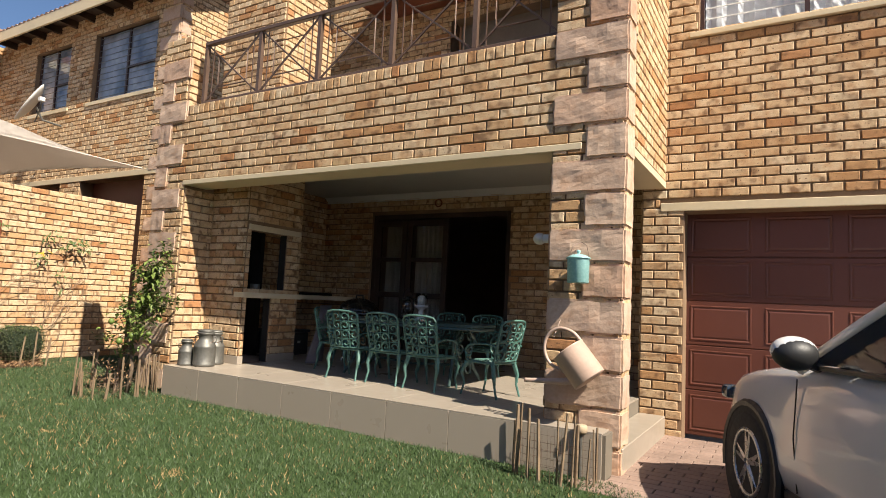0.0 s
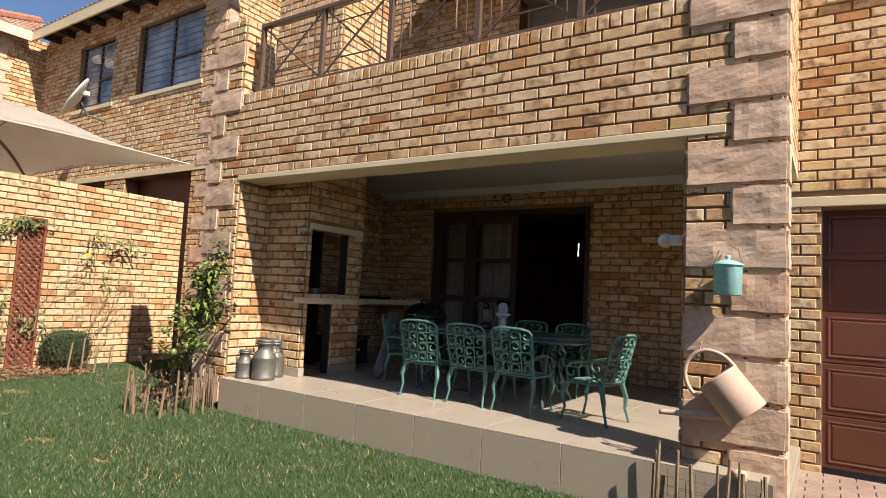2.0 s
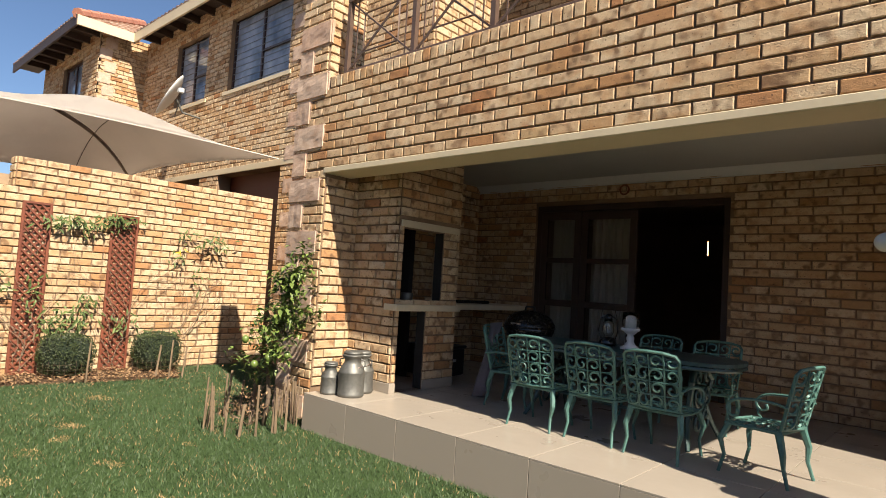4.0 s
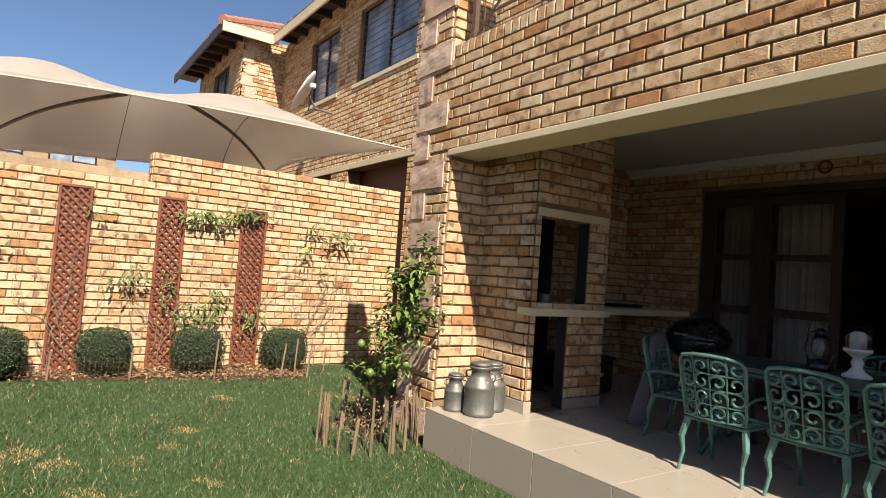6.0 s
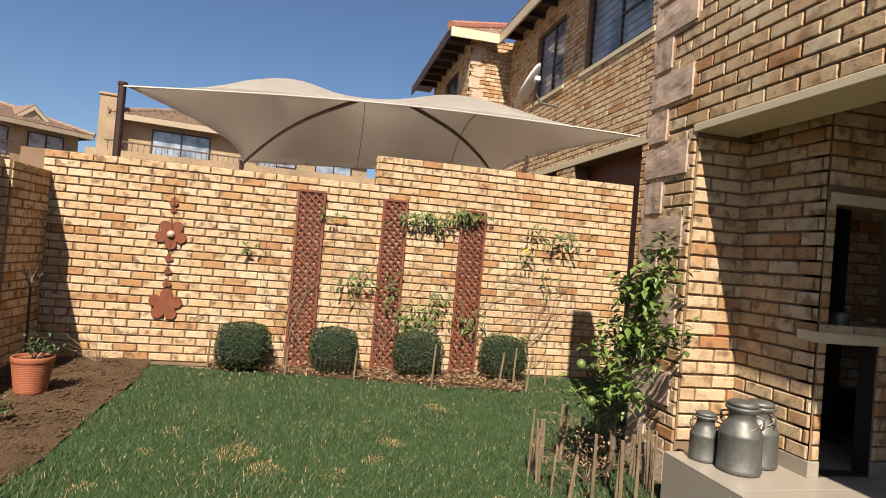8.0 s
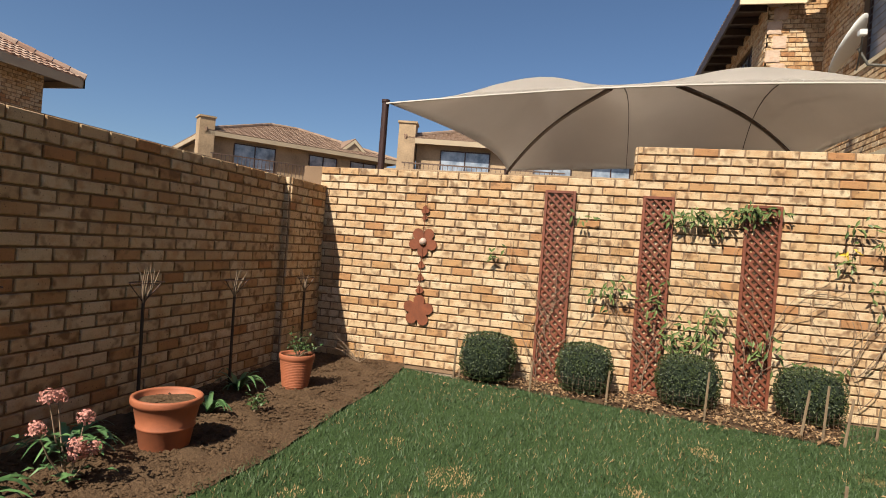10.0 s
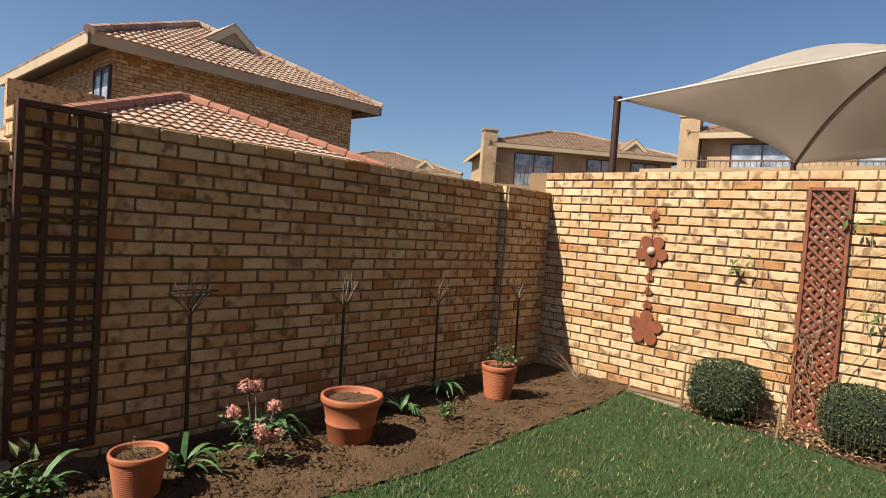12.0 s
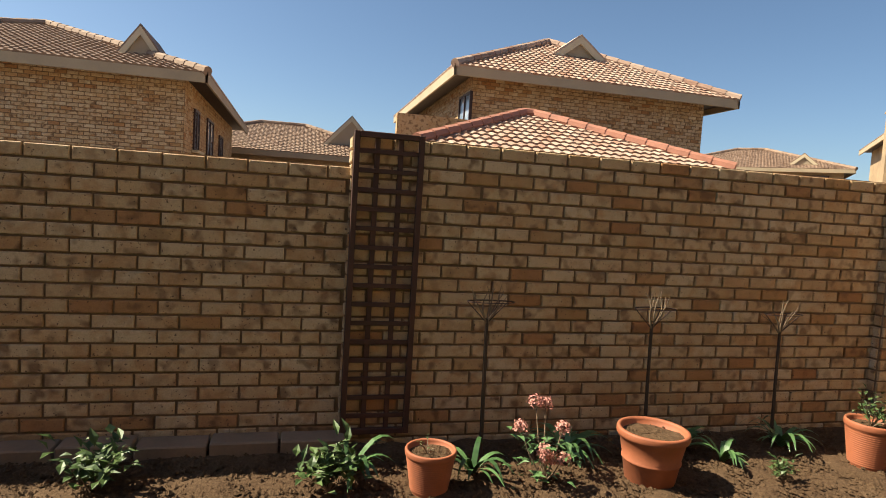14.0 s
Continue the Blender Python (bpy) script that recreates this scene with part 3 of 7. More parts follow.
# ---- the shaded back wall, its pilaster and plinth
TOPB = 1.91
bkw = wall_solid("wall_back", (-4.60, BY), (-1, 0), (0, 1), 4.90 - 0.24, -0.10, TOPB, [], 0.22, M_MORTAR, "face brick garden wall in shade")
brickwork(bkw, (-4.60, BY), (-1, 0), (0, 1), 4.66, TOPB - 23 * BC, TOPB, (), (0.3, 4.5, 0.5, 1.95), 0.0)
bkl = wall_solid("wall_back_low", (3.0, BY - 0.06), (-1, 0), (0, 1), 7.598, -0.10, 1.72, [], 0.22, M_MORTAR, "lower stretch of the shaded face brick garden wall")
brickwork(bkl, (3.0, BY - 0.06), (-1, 0), (0, 1), 7.598, 1.72 - 20 * BC, 1.72, (), (4.0, 7.5, 0.4, 1.75), 0.09)
brickwork(bkw, (-4.60, BY - 0.20), (0, 1), (1, 0), 0.19, TOPB - 23 * BC, TOPB, (), None)
bke = wall_solid("wall_back_end", (-8.70, BY + 0.07), (-1, 0), (0, 1), 0.796, -0.10, TOPB - 0.004, [], 0.30, M_MORTAR, "projecting end of the shaded garden wall")
brickwork(bke, (-8.70, BY + 0.07), (-1, 0), (0, 1), 0.79, TOPB - 23 * BC, TOPB, (), None)
brickwork(bke, (-8.70, BY), (0, 1), (1, 0), 0.07, TOPB - 23 * BC, TOPB, (), None)
rng = random.Random(3)
bm = bmesh.new()
for i in range(20):
    x = -4.62 + i * 0.39
    box(bm, x, x + 0.375, BY + 0.002, BY + 0.17 + rng.uniform(-.01, .01), -0.1, 0.085 + rng.uniform(-.008, .008), 0.008)
tagged(part("footing", bm, M_GREYWALL), "rough concrete footing along the garden wall", "footing", kind="structure")

# ---- closing walls out of view
for nm, o, u, n, ln in (("wall_close_east", (8.0, -8.0), (0, 1), (-1, 0), 13.7), ("wall_close_gap", (-8.9, 6.2), (1, 0), (0, -1), 2.4)):
    wall_solid(nm, o, u, n, ln, -0.05, 2.0, [], 0.2, M_PLASTER, "plain plastered boundary wall")

# ---- stone quoins
def quoin_mesh(w, h, d, seed, back=0.02):
    """A hewn corner block, proud of the wall by d, with uneven faces and arrises."""
    rng = random.Random(seed)
    bm = bmesh.new()
    box(bm, -w / 2, w / 2, -d, back, -h / 2, h / 2)
    bmesh.ops.bevel(bm, geom=bm.edges[:], offset=0.014, segments=2, affect="EDGES")
    bmesh.ops.subdivide_edges(bm, edges=[e for e in bm.edges if e.calc_length() > 0.12], cuts=6, use_grid_fill=True)
    off = Vector((rng.uniform(0, 50), rng.uniform(0, 50), 0))
    bm.normal_update()
    for v in bm.verts:
        q = v.co + off
        v.co += v.normal * (0.010 * noise.noise(q * 7) + 0.005 * noise.noise(q * 19))
    me = finish(bm, "quoin")
    me.materials.append(M_STONE)
    return me


WIDE = [quoin_mesh(0.565, 0.243, 0.032, s, 0.20) for s in (1, 2, 3)]
NARR = [quoin_mesh(0.305, 0.243, 0.032, s, 0.20) for s in (4, 5, 6)]
FAR_W = [quoin_mesh(0.50, 0.245, 0.03, s) for s in (7, 8)]
FAR_N = [quoin_mesh(0.24, 0.245, 0.03, s) for s in (9, 11)]
SIDE = [quoin_mesh(0.20, 0.245, 0.02, s) for s in (12, 13)]


def put_piece(mesh, parent, m, name="quoin"):
    ob = bpy.data.objects.new(name, mesh)
    scene.collection.objects.link(ob)
    ob.parent = parent
    ob.matrix_world = m
    return ob


H3 = 3 * BC
for j in range(-1, 20):
    # top of a wide block lies 1.71 m up
    z = 1.709 - 0.5 * H3 + (j - 6) * H3
    if z > 4.7 or z < -0.1:
        continue
    if (j - 6) % 2 == 0:
        put_piece(WIDE[j % 3], fac, pose(-1.345, FY, z))
    else:
        put_piece(NARR[j % 3], fac, pose(-1.215, FY, z))
for j in range(0, 15):
    z = 0.10 + j * H3
    wide = j % 2 == 0
    if wide:
        put_piece(FAR_W[j % 4 // 2], fac, pose(-6.58 + 0.25, FY, z))
    else:
        put_piece(FAR_N[j % 4 // 2], fac, pose(-6.58 + 0.125, FY, z))

# ---- tiles of the veranda floor
TILE_MESH = {}


def tile(parent, x0, x1, y0, y1, z0, z1):
    key = tuple(round(v, 3) for v in (x1 - x0, y1 - y0, z1 - z0))
    if key not in TILE_MESH:
        bm = bmesh.new()
        a, b, c = key
        box(bm, -a / 2, a / 2, -b / 2, b / 2, -c / 2, c / 2, 0.0015)
        me = finish(bm, "tile")
        me.materials.append(M_TILE)
        TILE_MESH[key] = me
    put_piece(TILE_MESH[key], parent, pose((x0 + x1) / 2, (y0 + y1) / 2, (z0 + z1) / 2), "tile")


T = 0.585
for i in range(9):
    x0 = -5.82 + i * T
    x1 = min(x0 + T - 0.004, -1.12)
    if x1 - x0 < 0.05:
        continue
    tile(slab, x0, x1, 3.815, 3.830, -0.05, SLAB - 0.013)
    for k in range(6):
        y0 = 3.815 + k * T
        y1 = min(y0 + T - 0.004, DY)
        xe = x1 if y0 < FY else min(x1, -1.30)
        if y1 > y0 + .05 and xe > x0 + 0.05:
            tile(slab, x0, xe, y0, y1, SLAB - 0.012, SLAB)
for k in range(6):
    y0 = 4.28 + k * T
    if y0 < DY - 0.05:
        tile(slab, -6.6, -5.824, y0, min(y0 + T - 0.004, DY), SLAB - 0.012, SLAB)

# ---- pavers of the driveway
bm = bmesh.new()
box(bm, -0.10, 0.10, -0.05, 0.05, -0.03, 0.0, 0.004)
PAVER = finish(bm, "paver")
PAVER.materials.append(M_PAVER)
cnt = 0
for i in range(16):
    for k in range(20):
        x = -1.22 + i * 0.206 + (0.103 if k % 2 else 0)
        y = GY - 0.06 - k * 0.106
        if x < 1.9 and cnt < 298:
            put_piece(PAVER, drive, pose(x, y, 0.004), "paver")
            cnt += 1

# ---------------------------------------------------------------- garage door
def garage_door():
    d = thing("garage_door", pose(-0.94, GY + 0.20, 0.0), "dark red-brown panelled sectional garage door, closed", "garage door")
    bm = bmesh.new()
    box(bm, 0, 2.5, 0.02, 0.06, 0.0, 2.09)
    part("leaf", bm, M_GARAGE, d)
    rows, cols = 5, 4
    ph, pw = 2.08 / rows, 2.5 / cols
    mesh = None
    for j in range(rows):
        bm = bmesh.new()
        box(bm, 0.0, 2.5, 0.006, 0.03, j * ph + 0.004, (j + 1) * ph - 0.004, 0.004)
        part("section", bm, M_GARAGE, d)
        for i in range(cols):
            if mesh is None:
                bm = bmesh.new()
                a, b = pw - 0.105, ph - 0.085
                ring = []
                for inset, y in ((0.0, 0.004), (0.006, -0.003), (0.014, -0.003), (0.024, 0.003), (0.040, -0.002)):
                    x, z = a / 2 - inset, b / 2 - inset
                    ring.append([bm.verts.new(q) for q in ((-x, y, -z), (x, y, -z), (x, y, z), (-x, y, z))])
                for r0, r1 in zip(ring, ring[1:]):
                    for k in range(4):
                        bm.faces.new((r0[k], r0[(k + 1) % 4], r1[(k + 1) % 4], r1[k]))
                bm.faces.new(ring[-1])
                mesh = finish(bm, "panel")
                mesh.materials.append(M_GARAGE)
            ob = new("panel", mesh)
            ob.parent = d
            ob.location = ((i + 0.5) * pw, 0.004, (j + 0.5) * ph)


garage_door()


# ---------------------------------------------------------------- windows
def window(name, x0, x1, z0, z1, y, label, mull=(0.5,), trans=(0.45,), bars=9, depth=0.09, frame_mat=M_POLE, right_curtain=True):
    """A steel window in a wall that faces -y: frame, panes, curtain, burglar bars, sill."""
    w = thing(name, pose(x0, y + depth, z0), label, "window", kind="structure")
    a, h = x1 - x0, z1 - z0
    bm = bmesh.new()
    t = 0.035
    for r in ((0, t, 0, h), (a - t, a, 0, h), (t, a - t, 0, t), (t, a - t, h - t, h)):
        box(bm, r[0], r[1], -0.02, 0.03, r[2], r[3])
    part("window_frame", bm, frame_mat, w)
    for m in mull:
        bm = bmesh.new()
        box(bm, a * m - 0.02, a * m + 0.02, -0.018, 0.028, t, h - t)
        part("mullion", bm, frame_mat, w)
    for tr in trans:
        bm = bmesh.new()
        box(bm, a * mull[-1] + 0.02 if mull else t, a - t, -0.016, 0.026, h * tr - 0.018, h * tr + 0.018)
        part("transom", bm, frame_mat, w)
    bm = bmesh.new()
    box(bm, t, a - t, 0.0, 0.006, t, h - t)
    pane = part("pane", bm, M_PANE, w)
    pane.visible_shadow = False
    bm = bmesh.new()
    n = 40
    for k in range(n):
        u0, u1 = t + (a - 2 * t) * k / n, t + (a - 2 * t) * (k + 1) / n
        y0, y1 = 0.12 + 0.02 * math.sin(k * 1.9), 0.12 + 0.02 * math.sin((k + 1) * 1.9)
        vs = [bm.verts.new(q) for q in ((u0, y0, 0), (u1, y1, 0), (u1, y1, h), (u0, y0, h))]
        bm.faces.new(vs)
    part("curtain", bm, M_SHEER, w)
    for k in range(bars):
        z = h * (k + 0.7) / (bars + 0.4)
        bm = bmesh.new()
        box(bm, t, a - t, 0.055, 0.065, z - 0.006, z + 0.006)
        part("burglar_bar", bm, M_WHITE, w)
    bm = bmesh.new()
    box(bm, -0.08, a + 0.08, -depth - 0.045, 0.0, -0.055, -0.004, 0.005)
    part("window_sill", bm, M_CREAM, w)
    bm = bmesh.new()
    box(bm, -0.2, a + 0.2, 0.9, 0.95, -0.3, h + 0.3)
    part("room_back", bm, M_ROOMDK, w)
    return w


M_PANE = material("window_pane", (1, 1, 1), 0.02)
M_PANE.node_tree.nodes["Principled BSDF"].inputs["Transmission Weight"].default_value = 1.0
M_PANE.node_tree.nodes["Principled BSDF"].inputs["IOR"].default_value = 1.45
M_SHEER = stained("net_curtain", (0.62, 0.65, 0.70), 0.9, amount=0.1, big=8, small=50, bump=0.1)
window("window_1", -0.81, 1.15, 3.80, 5.15, GY, "dark steel upper window with white burglar bars and net curtain", (0.45,), (0.5,), 12)


# ---------------------------------------------------------------- sliding door of the veranda
def sliding_door():
    d = thing("sliding_door", pose(DX0, DY + 0.06, SLAB), "dark timber glazed double door with curtains, half open onto a dark room", "door", kind="structure")
    a, h = DX1 - DX0, DZ - SLAB
    bm = bmesh.new()
    t = 0.07
    for r in ((0, t, 0, h), (a - t, a, 0, h), (t, a - t, h - t, h)):
        box(bm, r[0], r[1], -0.03, 0.07, r[2], r[3], 0.004)
    part("door_frame", bm, M_RAFTER, d)
    for x0, x1, y in ((0.07, 0.62, -0.005), (0.62, 1.32, 0.02)):
        leaf = None
        bm = bmesh.new()
        s = 0.085
        for r in ((x0, x0 + s, 0.01, h - 0.08), (x1 - s, x1, 0.01, h - 0.08), (x0 + s, x1 - s, 0.01, 0.20), (x0 + s, x1 - s, h - 0.18, h - 0.08), (x0 + s, x1 - s, 0.84, 0.92), (x0 + s, x1 - s, 1.38, 1.44)):
            box(bm, r[0], r[1], y - 0.018, y + 0.018, r[2], r[3], 0.003)
        leaf = part("door_leaf", bm, M_RAFTER, d)
        bm = bmesh.new()
        box(bm, x0 + s, x1 - s, y - 0.003, y + 0.003, 0.2, h - 0.18)
        p = part("pane", bm, M_PANE, leaf)
        p.visible_shadow = False
        bm = bmesh.new()
        n = 26
        for k in range(n):
            u0, u1 = x0 + s + (x1 - x0 - 2 * s) * k / n, x0 + s + (x1 - x0 - 2 * s) * (k + 1) / n
            y0, y1 = 0.13 + 0.03 * math.sin(k * 1.5), 0.13 + 0.03 * math.sin((k + 1) * 1.5)
            bm.faces.new([bm.verts.new(q) for q in ((u0, y0, 0.02), (u1, y1, 0.02), (u1, y1, h - 0.1), (u0, y0, h - 0.1))])
        part("curtain", bm, M_CURTAIN, leaf)
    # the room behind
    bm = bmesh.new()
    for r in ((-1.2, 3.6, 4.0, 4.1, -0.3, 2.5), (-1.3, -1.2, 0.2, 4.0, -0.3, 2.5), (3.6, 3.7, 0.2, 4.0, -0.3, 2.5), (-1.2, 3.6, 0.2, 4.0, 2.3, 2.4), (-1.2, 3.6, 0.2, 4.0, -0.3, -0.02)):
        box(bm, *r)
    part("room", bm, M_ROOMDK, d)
    bm = bmesh.new()
    tube(bm, [(1.72, 1.2, 1.58), (1.72, 1.2, 1.76)], 0.008, 8)
    part("lamp_tube", bm, M_GLOW, d, "glowing orange lamp tube inside")


sliding_door()


# ---------------------------------------------------------------- railing of the balcony
def railing():
    r = thing("balcony_railing", pose(-5.98, FY + 0.10, 3.255), "brown painted steel balcony railing with crossed diagonals", "railing")
    L, H = 4.38, 0.76
    bm = bmesh.new()
    box(bm, 0, L, -0.022, 0.022, 0.0, 0.045, 0.004)
    part("bottom_rail", bm, M_STEEL, r)
    bm = bmesh.new()
    box(bm, 0, L, -0.03, 0.03, H - 0.045, H, 0.006)
    part("top_rail", bm, M_STEEL, r)
    xs = [0.02, 0.92, 1.78, 2.70, 3.58, 4.36]
    for x in xs:
        bm = bmesh.new()
        box(bm, x - 0.022, x + 0.022, -0.022, 0.022, 0.045, H - 0.045)
        part("post", bm, M_STEEL, r)
    for i, (a, b) in enumerate(zip(xs, xs[1:])):
        a, b = a + 0.022, b - 0.022
        lo, hi = 0.045, H - 0.045
        cx, cz, w = (a + b) / 2, (lo + hi) / 2, 0.2
        for p, q in (((a, lo), (b, hi)), ((a, hi), (b, lo))):
            bm = bmesh.new()
            tube(bm, [(p[0], 0, p[1]), (q[0], 0, q[1])], 0.011, 4)
            part("diagonal", bm, M_STEEL, r)
        k = 0.55
        ins = [(cx - (b - a) / 2 * k, cz - (hi - lo) / 2 * k), (cx + (b - a) / 2 * k, cz - (hi - lo) / 2 * k), (cx + (b - a) / 2 * k, cz + (hi - lo) / 2 * k), (cx - (b - a) / 2 * k, cz + (hi - lo) / 2 * k)]
        bm = bmesh.new()
        tube(bm, [(x, 0.004, z) for x, z in ins], 0.010, 4, closed=True)
        part("inner_frame", bm, M_STEEL, r)
        for s in (-1, 1):
            x = cx + s * (b - a) / 2 * 0.78
            bm = bmesh.new()
            tube(bm, [(x, 0, lo), (x, 0, hi)], 0.007, 4)
            part("baluster", bm, M_STEEL, r)


railing()


# ---------------------------------------------------------------- braai (built-in barbecue)
BX, BYF = -5.41, 4.44
bra = wall_solid("wall_braai", (BX, BYF), (0, 1), (1, 0), 0.86, SLAB - 0.005, 2.70, [(0.06, 0.62, 1.13, 1.83), (0.06, 0.42, SLAB, 1.05)], 0.11, M_MORTAR, "face brick built-in barbecue with a fire opening over a counter")
brickwork(bra, (BX, BYF), (0, 1), (1, 0), 0.86, SLAB + 0.09, 2.70, [(0.06, 0.62, 1.13, 1.90), (0.06, 0.42, SLAB, 1.05), (-0.1, 1.0, 1.05, 1.12), (0.0, 0.84, 1.83, 1.90)], (-1, 2, 0, 3))
brf = wall_solid("wall_braai_front", (-6.03, BYF), (1, 0), (0, -1), 0.62 - 0.001, SLAB - 0.005, 2.70, [], 0.058, M_MORTAR, "face brick front of the built-in barbecue")
brickwork(brf, (-6.03, BYF), (1, 0), (0, -1), 0.62, SLAB + 0.09, 2.70, [(0.5, 0.7, 1.05, 1.12)], (-1, 2, 0, 3))
# black linings: soot in the fire opening, painted shade below the counter
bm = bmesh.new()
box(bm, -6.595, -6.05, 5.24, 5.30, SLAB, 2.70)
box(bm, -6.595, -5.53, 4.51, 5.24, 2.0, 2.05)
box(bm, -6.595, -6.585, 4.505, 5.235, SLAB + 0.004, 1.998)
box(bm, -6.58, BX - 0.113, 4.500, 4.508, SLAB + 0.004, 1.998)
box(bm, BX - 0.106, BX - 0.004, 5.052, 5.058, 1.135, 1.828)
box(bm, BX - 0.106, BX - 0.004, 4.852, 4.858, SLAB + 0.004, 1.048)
tagged(part("wall_braai_inside", bm, M_SOOT_SHADE), "sooty inside of the barbecue, painted shade below the counter", "wall", kind="structure")
bm = bmesh.new()
box(bm, BX - 0.125, BX + 0.045, BYF - 0.02, 5.33, 1.055, 1.115, 0.004)
box(bm, -6.5, BX - 0.126, BYF + 0.07, 5.33, 1.055, 1.114)
box(bm, -6.59, BX - 0.30, 5.331, DY - 0.02, 1.055, 1.115, 0.004)
tagged(part("counter", bm, M_CREAM), "cream painted concrete barbecue counter", "counter")
bm = bmesh.new()
box(bm, BX - 0.08, BX + 0.018, BYF + 0.02, 5.29, 1.835, 1.90, 0.004)
tagged(part("lintel_braai", bm, M_CREAM), "cream painted lintel over the fire opening", "lintel", kind="structure")
bm = bmesh.new()
box(bm, -6.03 + 0.002, BX + 0.016, BYF - 0.016, BYF + 0.0, SLAB, SLAB + 0.09, 0.003)
box(bm, BX, BX + 0.016, BYF, BYF + 0.06, SLAB, SLAB + 0.09, 0.003)
box(bm, BX, BX + 0.016, BYF + 0.42, BYF + 0.86, SLAB, SLAB + 0.09, 0.003)
tagged(part("skirting", bm, M_TILE), "cream tiled skirting at the foot of the barbecue", "skirting", kind="structure")


# ---------------------------------------------------------------- neighbouring house on the west
NX, NY = -8.82, 5.67
WD, WP = 6.35, 0.95   # where the wing starts, how far it stands forward
NH = [(0.62, 2.55, 4.47, 5.80), (3.4, 4.72, 4.50, 5.80), (0.62, 2.6, -0.06, 3.0), (3.3, 5.0, -0.06, 3.0)]
west = thing("neighbour_house", pose(NX, NY, 0), "two-storey yellow face brick house with clay tiled roof", "house")
nw = wall_solid("wall", (NX, NY), (-1, 0), (0, -1), WD, -0.05, 6.25, NH, 0.24, M_MORTAR, "", kind="", category="")
nwl = wall_solid("wing_wall", (NX - WD, NY), (0, -1), (1, 0), WP, -0.05, 6.25, [], 0.24, M_MORTAR, "", kind="", category="")
nwf = wall_solid("wing_front", (NX - WD, NY - WP), (-1, 0), (0, -1), 4.0, -0.05, 6.25, [(1.0, 2.4, 4.5, 5.85)], 0.24, M_MORTAR, "", kind="", category="")
nws = wall_solid("side_wall", (NX, NY), (0, 1), (1, 0), 4.0, -0.05, 6.25, [], 0.24, M_MORTAR, "", kind="", category="")
for o, args in ((nw, ((NX, NY), (-1, 0), (0, -1), WD, 0.0, 6.25, [NH[0], NH[1], NH[2], NH[3], (0.2, 6.4, 3.0, 3.1)])), (nwl, ((NX - WD, NY), (0, -1), (1, 0), WP, 3.0, 6.25, [])), (nwf, ((NX - WD, NY - WP), (-1, 0), (0, -1), 4.0, 3.0, 6.25, [(1.0, 2.4, 4.5, 5.85)])), (nws, ((NX, NY), (0, 1), (1, 0), 1.0, 2.0, 6.25, []))):
    o.parent = west
    o.matrix_parent_inverse = west.matrix_world.inverted()
    brickwork(o, *args, None)


def hang(ob, parent):
    ob.parent = parent
    ob.matrix_parent_inverse = parent.matrix_world.inverted()
    return ob


bm = bmesh.new()
box(bm, NX - WD, NX - 0.15, NY - 0.025, NY + 0.0, 3.0, 3.10, 0.004)
hang(part("lintel", bm, M_CREAM), west)
bm = bmesh.new()
box(bm, NX - WD, NX, NY + 0.25, NY + 0.3, -0.05, 3.1)
hang(part("garage_door", bm, M_GARAGE), west)
bm = bmesh.new()
box(bm, NX - 6, NX - 0.3, NY + 1.2, NY + 1.3, 4.2, 6.2)
hang(part("room_back", bm, M_ROOMDK), west)


def far_window(parent, m, a, h, panes=2, sill=True):
    """A small window with its own frame, panes and sill, facing local -y."""
    bm = bmesh.new()
    t = 0.05
    for r in ((0, t, 0, h), (a - t, a, 0, h), (t, a - t, 0, t), (t, a - t, h - t, h)):
        box(bm, r[0], r[1], -0.03, 0.04, r[2], r[3])
    for k in range(1, panes):
        box(bm, a * k / panes - 0.025, a * k / panes + 0.025, -0.028, 0.038, t, h - t)
    box(bm, a / panes * (panes - 1) + 0.025, a - t, -0.026, 0.036, h * 0.42 - 0.02, h * 0.42 + 0.02)
    f = part("window", bm, M_POLE)
    f.matrix_world = m
    hang(f, parent)
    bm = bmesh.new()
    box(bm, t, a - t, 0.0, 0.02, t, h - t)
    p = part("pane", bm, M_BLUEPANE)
    p.matrix_world = m
    p.parent = f
    p.matrix_parent_inverse = f.matrix_world.inverted()
    if sill:
        bm = bmesh.new()
        box(bm, -0.1, a + 0.1, -0.14, 0.0, -0.07, -0.005)
        s = part("window_sill", bm, M_CREAM)
        s.matrix_world = m
        s.parent = f
        s.matrix_parent_inverse = f.matrix_world.inverted()
    return f


# cloudy blue in the base colour paints the sky reflected in far panes
M_BLUEPANE = material("painted_reflection_pane", (0.10, 0.14, 0.19), 0.04, 0.0, 1.0)
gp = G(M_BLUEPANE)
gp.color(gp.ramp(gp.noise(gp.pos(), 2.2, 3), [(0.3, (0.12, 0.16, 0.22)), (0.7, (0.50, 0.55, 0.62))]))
for u0, u1 in ((0.62, 2.55), (3.4, 4.72)):
    far_window(west, pose(NX - u1, NY + 0.10, 4.50), u1 - u0, 1.35)
    for k in range(11):
        bm = bmesh.new()
        box(bm, NX - u1 + 0.05, NX - u0 - 0.05, NY + 0.055, NY + 0.062, 4.58 + k * 0.115, 4.592 + k * 0.115)
        hang(part("burglar_bar", bm, M_GALV), west)
far_window(west, pose(NX - WD - 2.4, NY - WP + 0.1, 4.50), 1.4, 1.35)
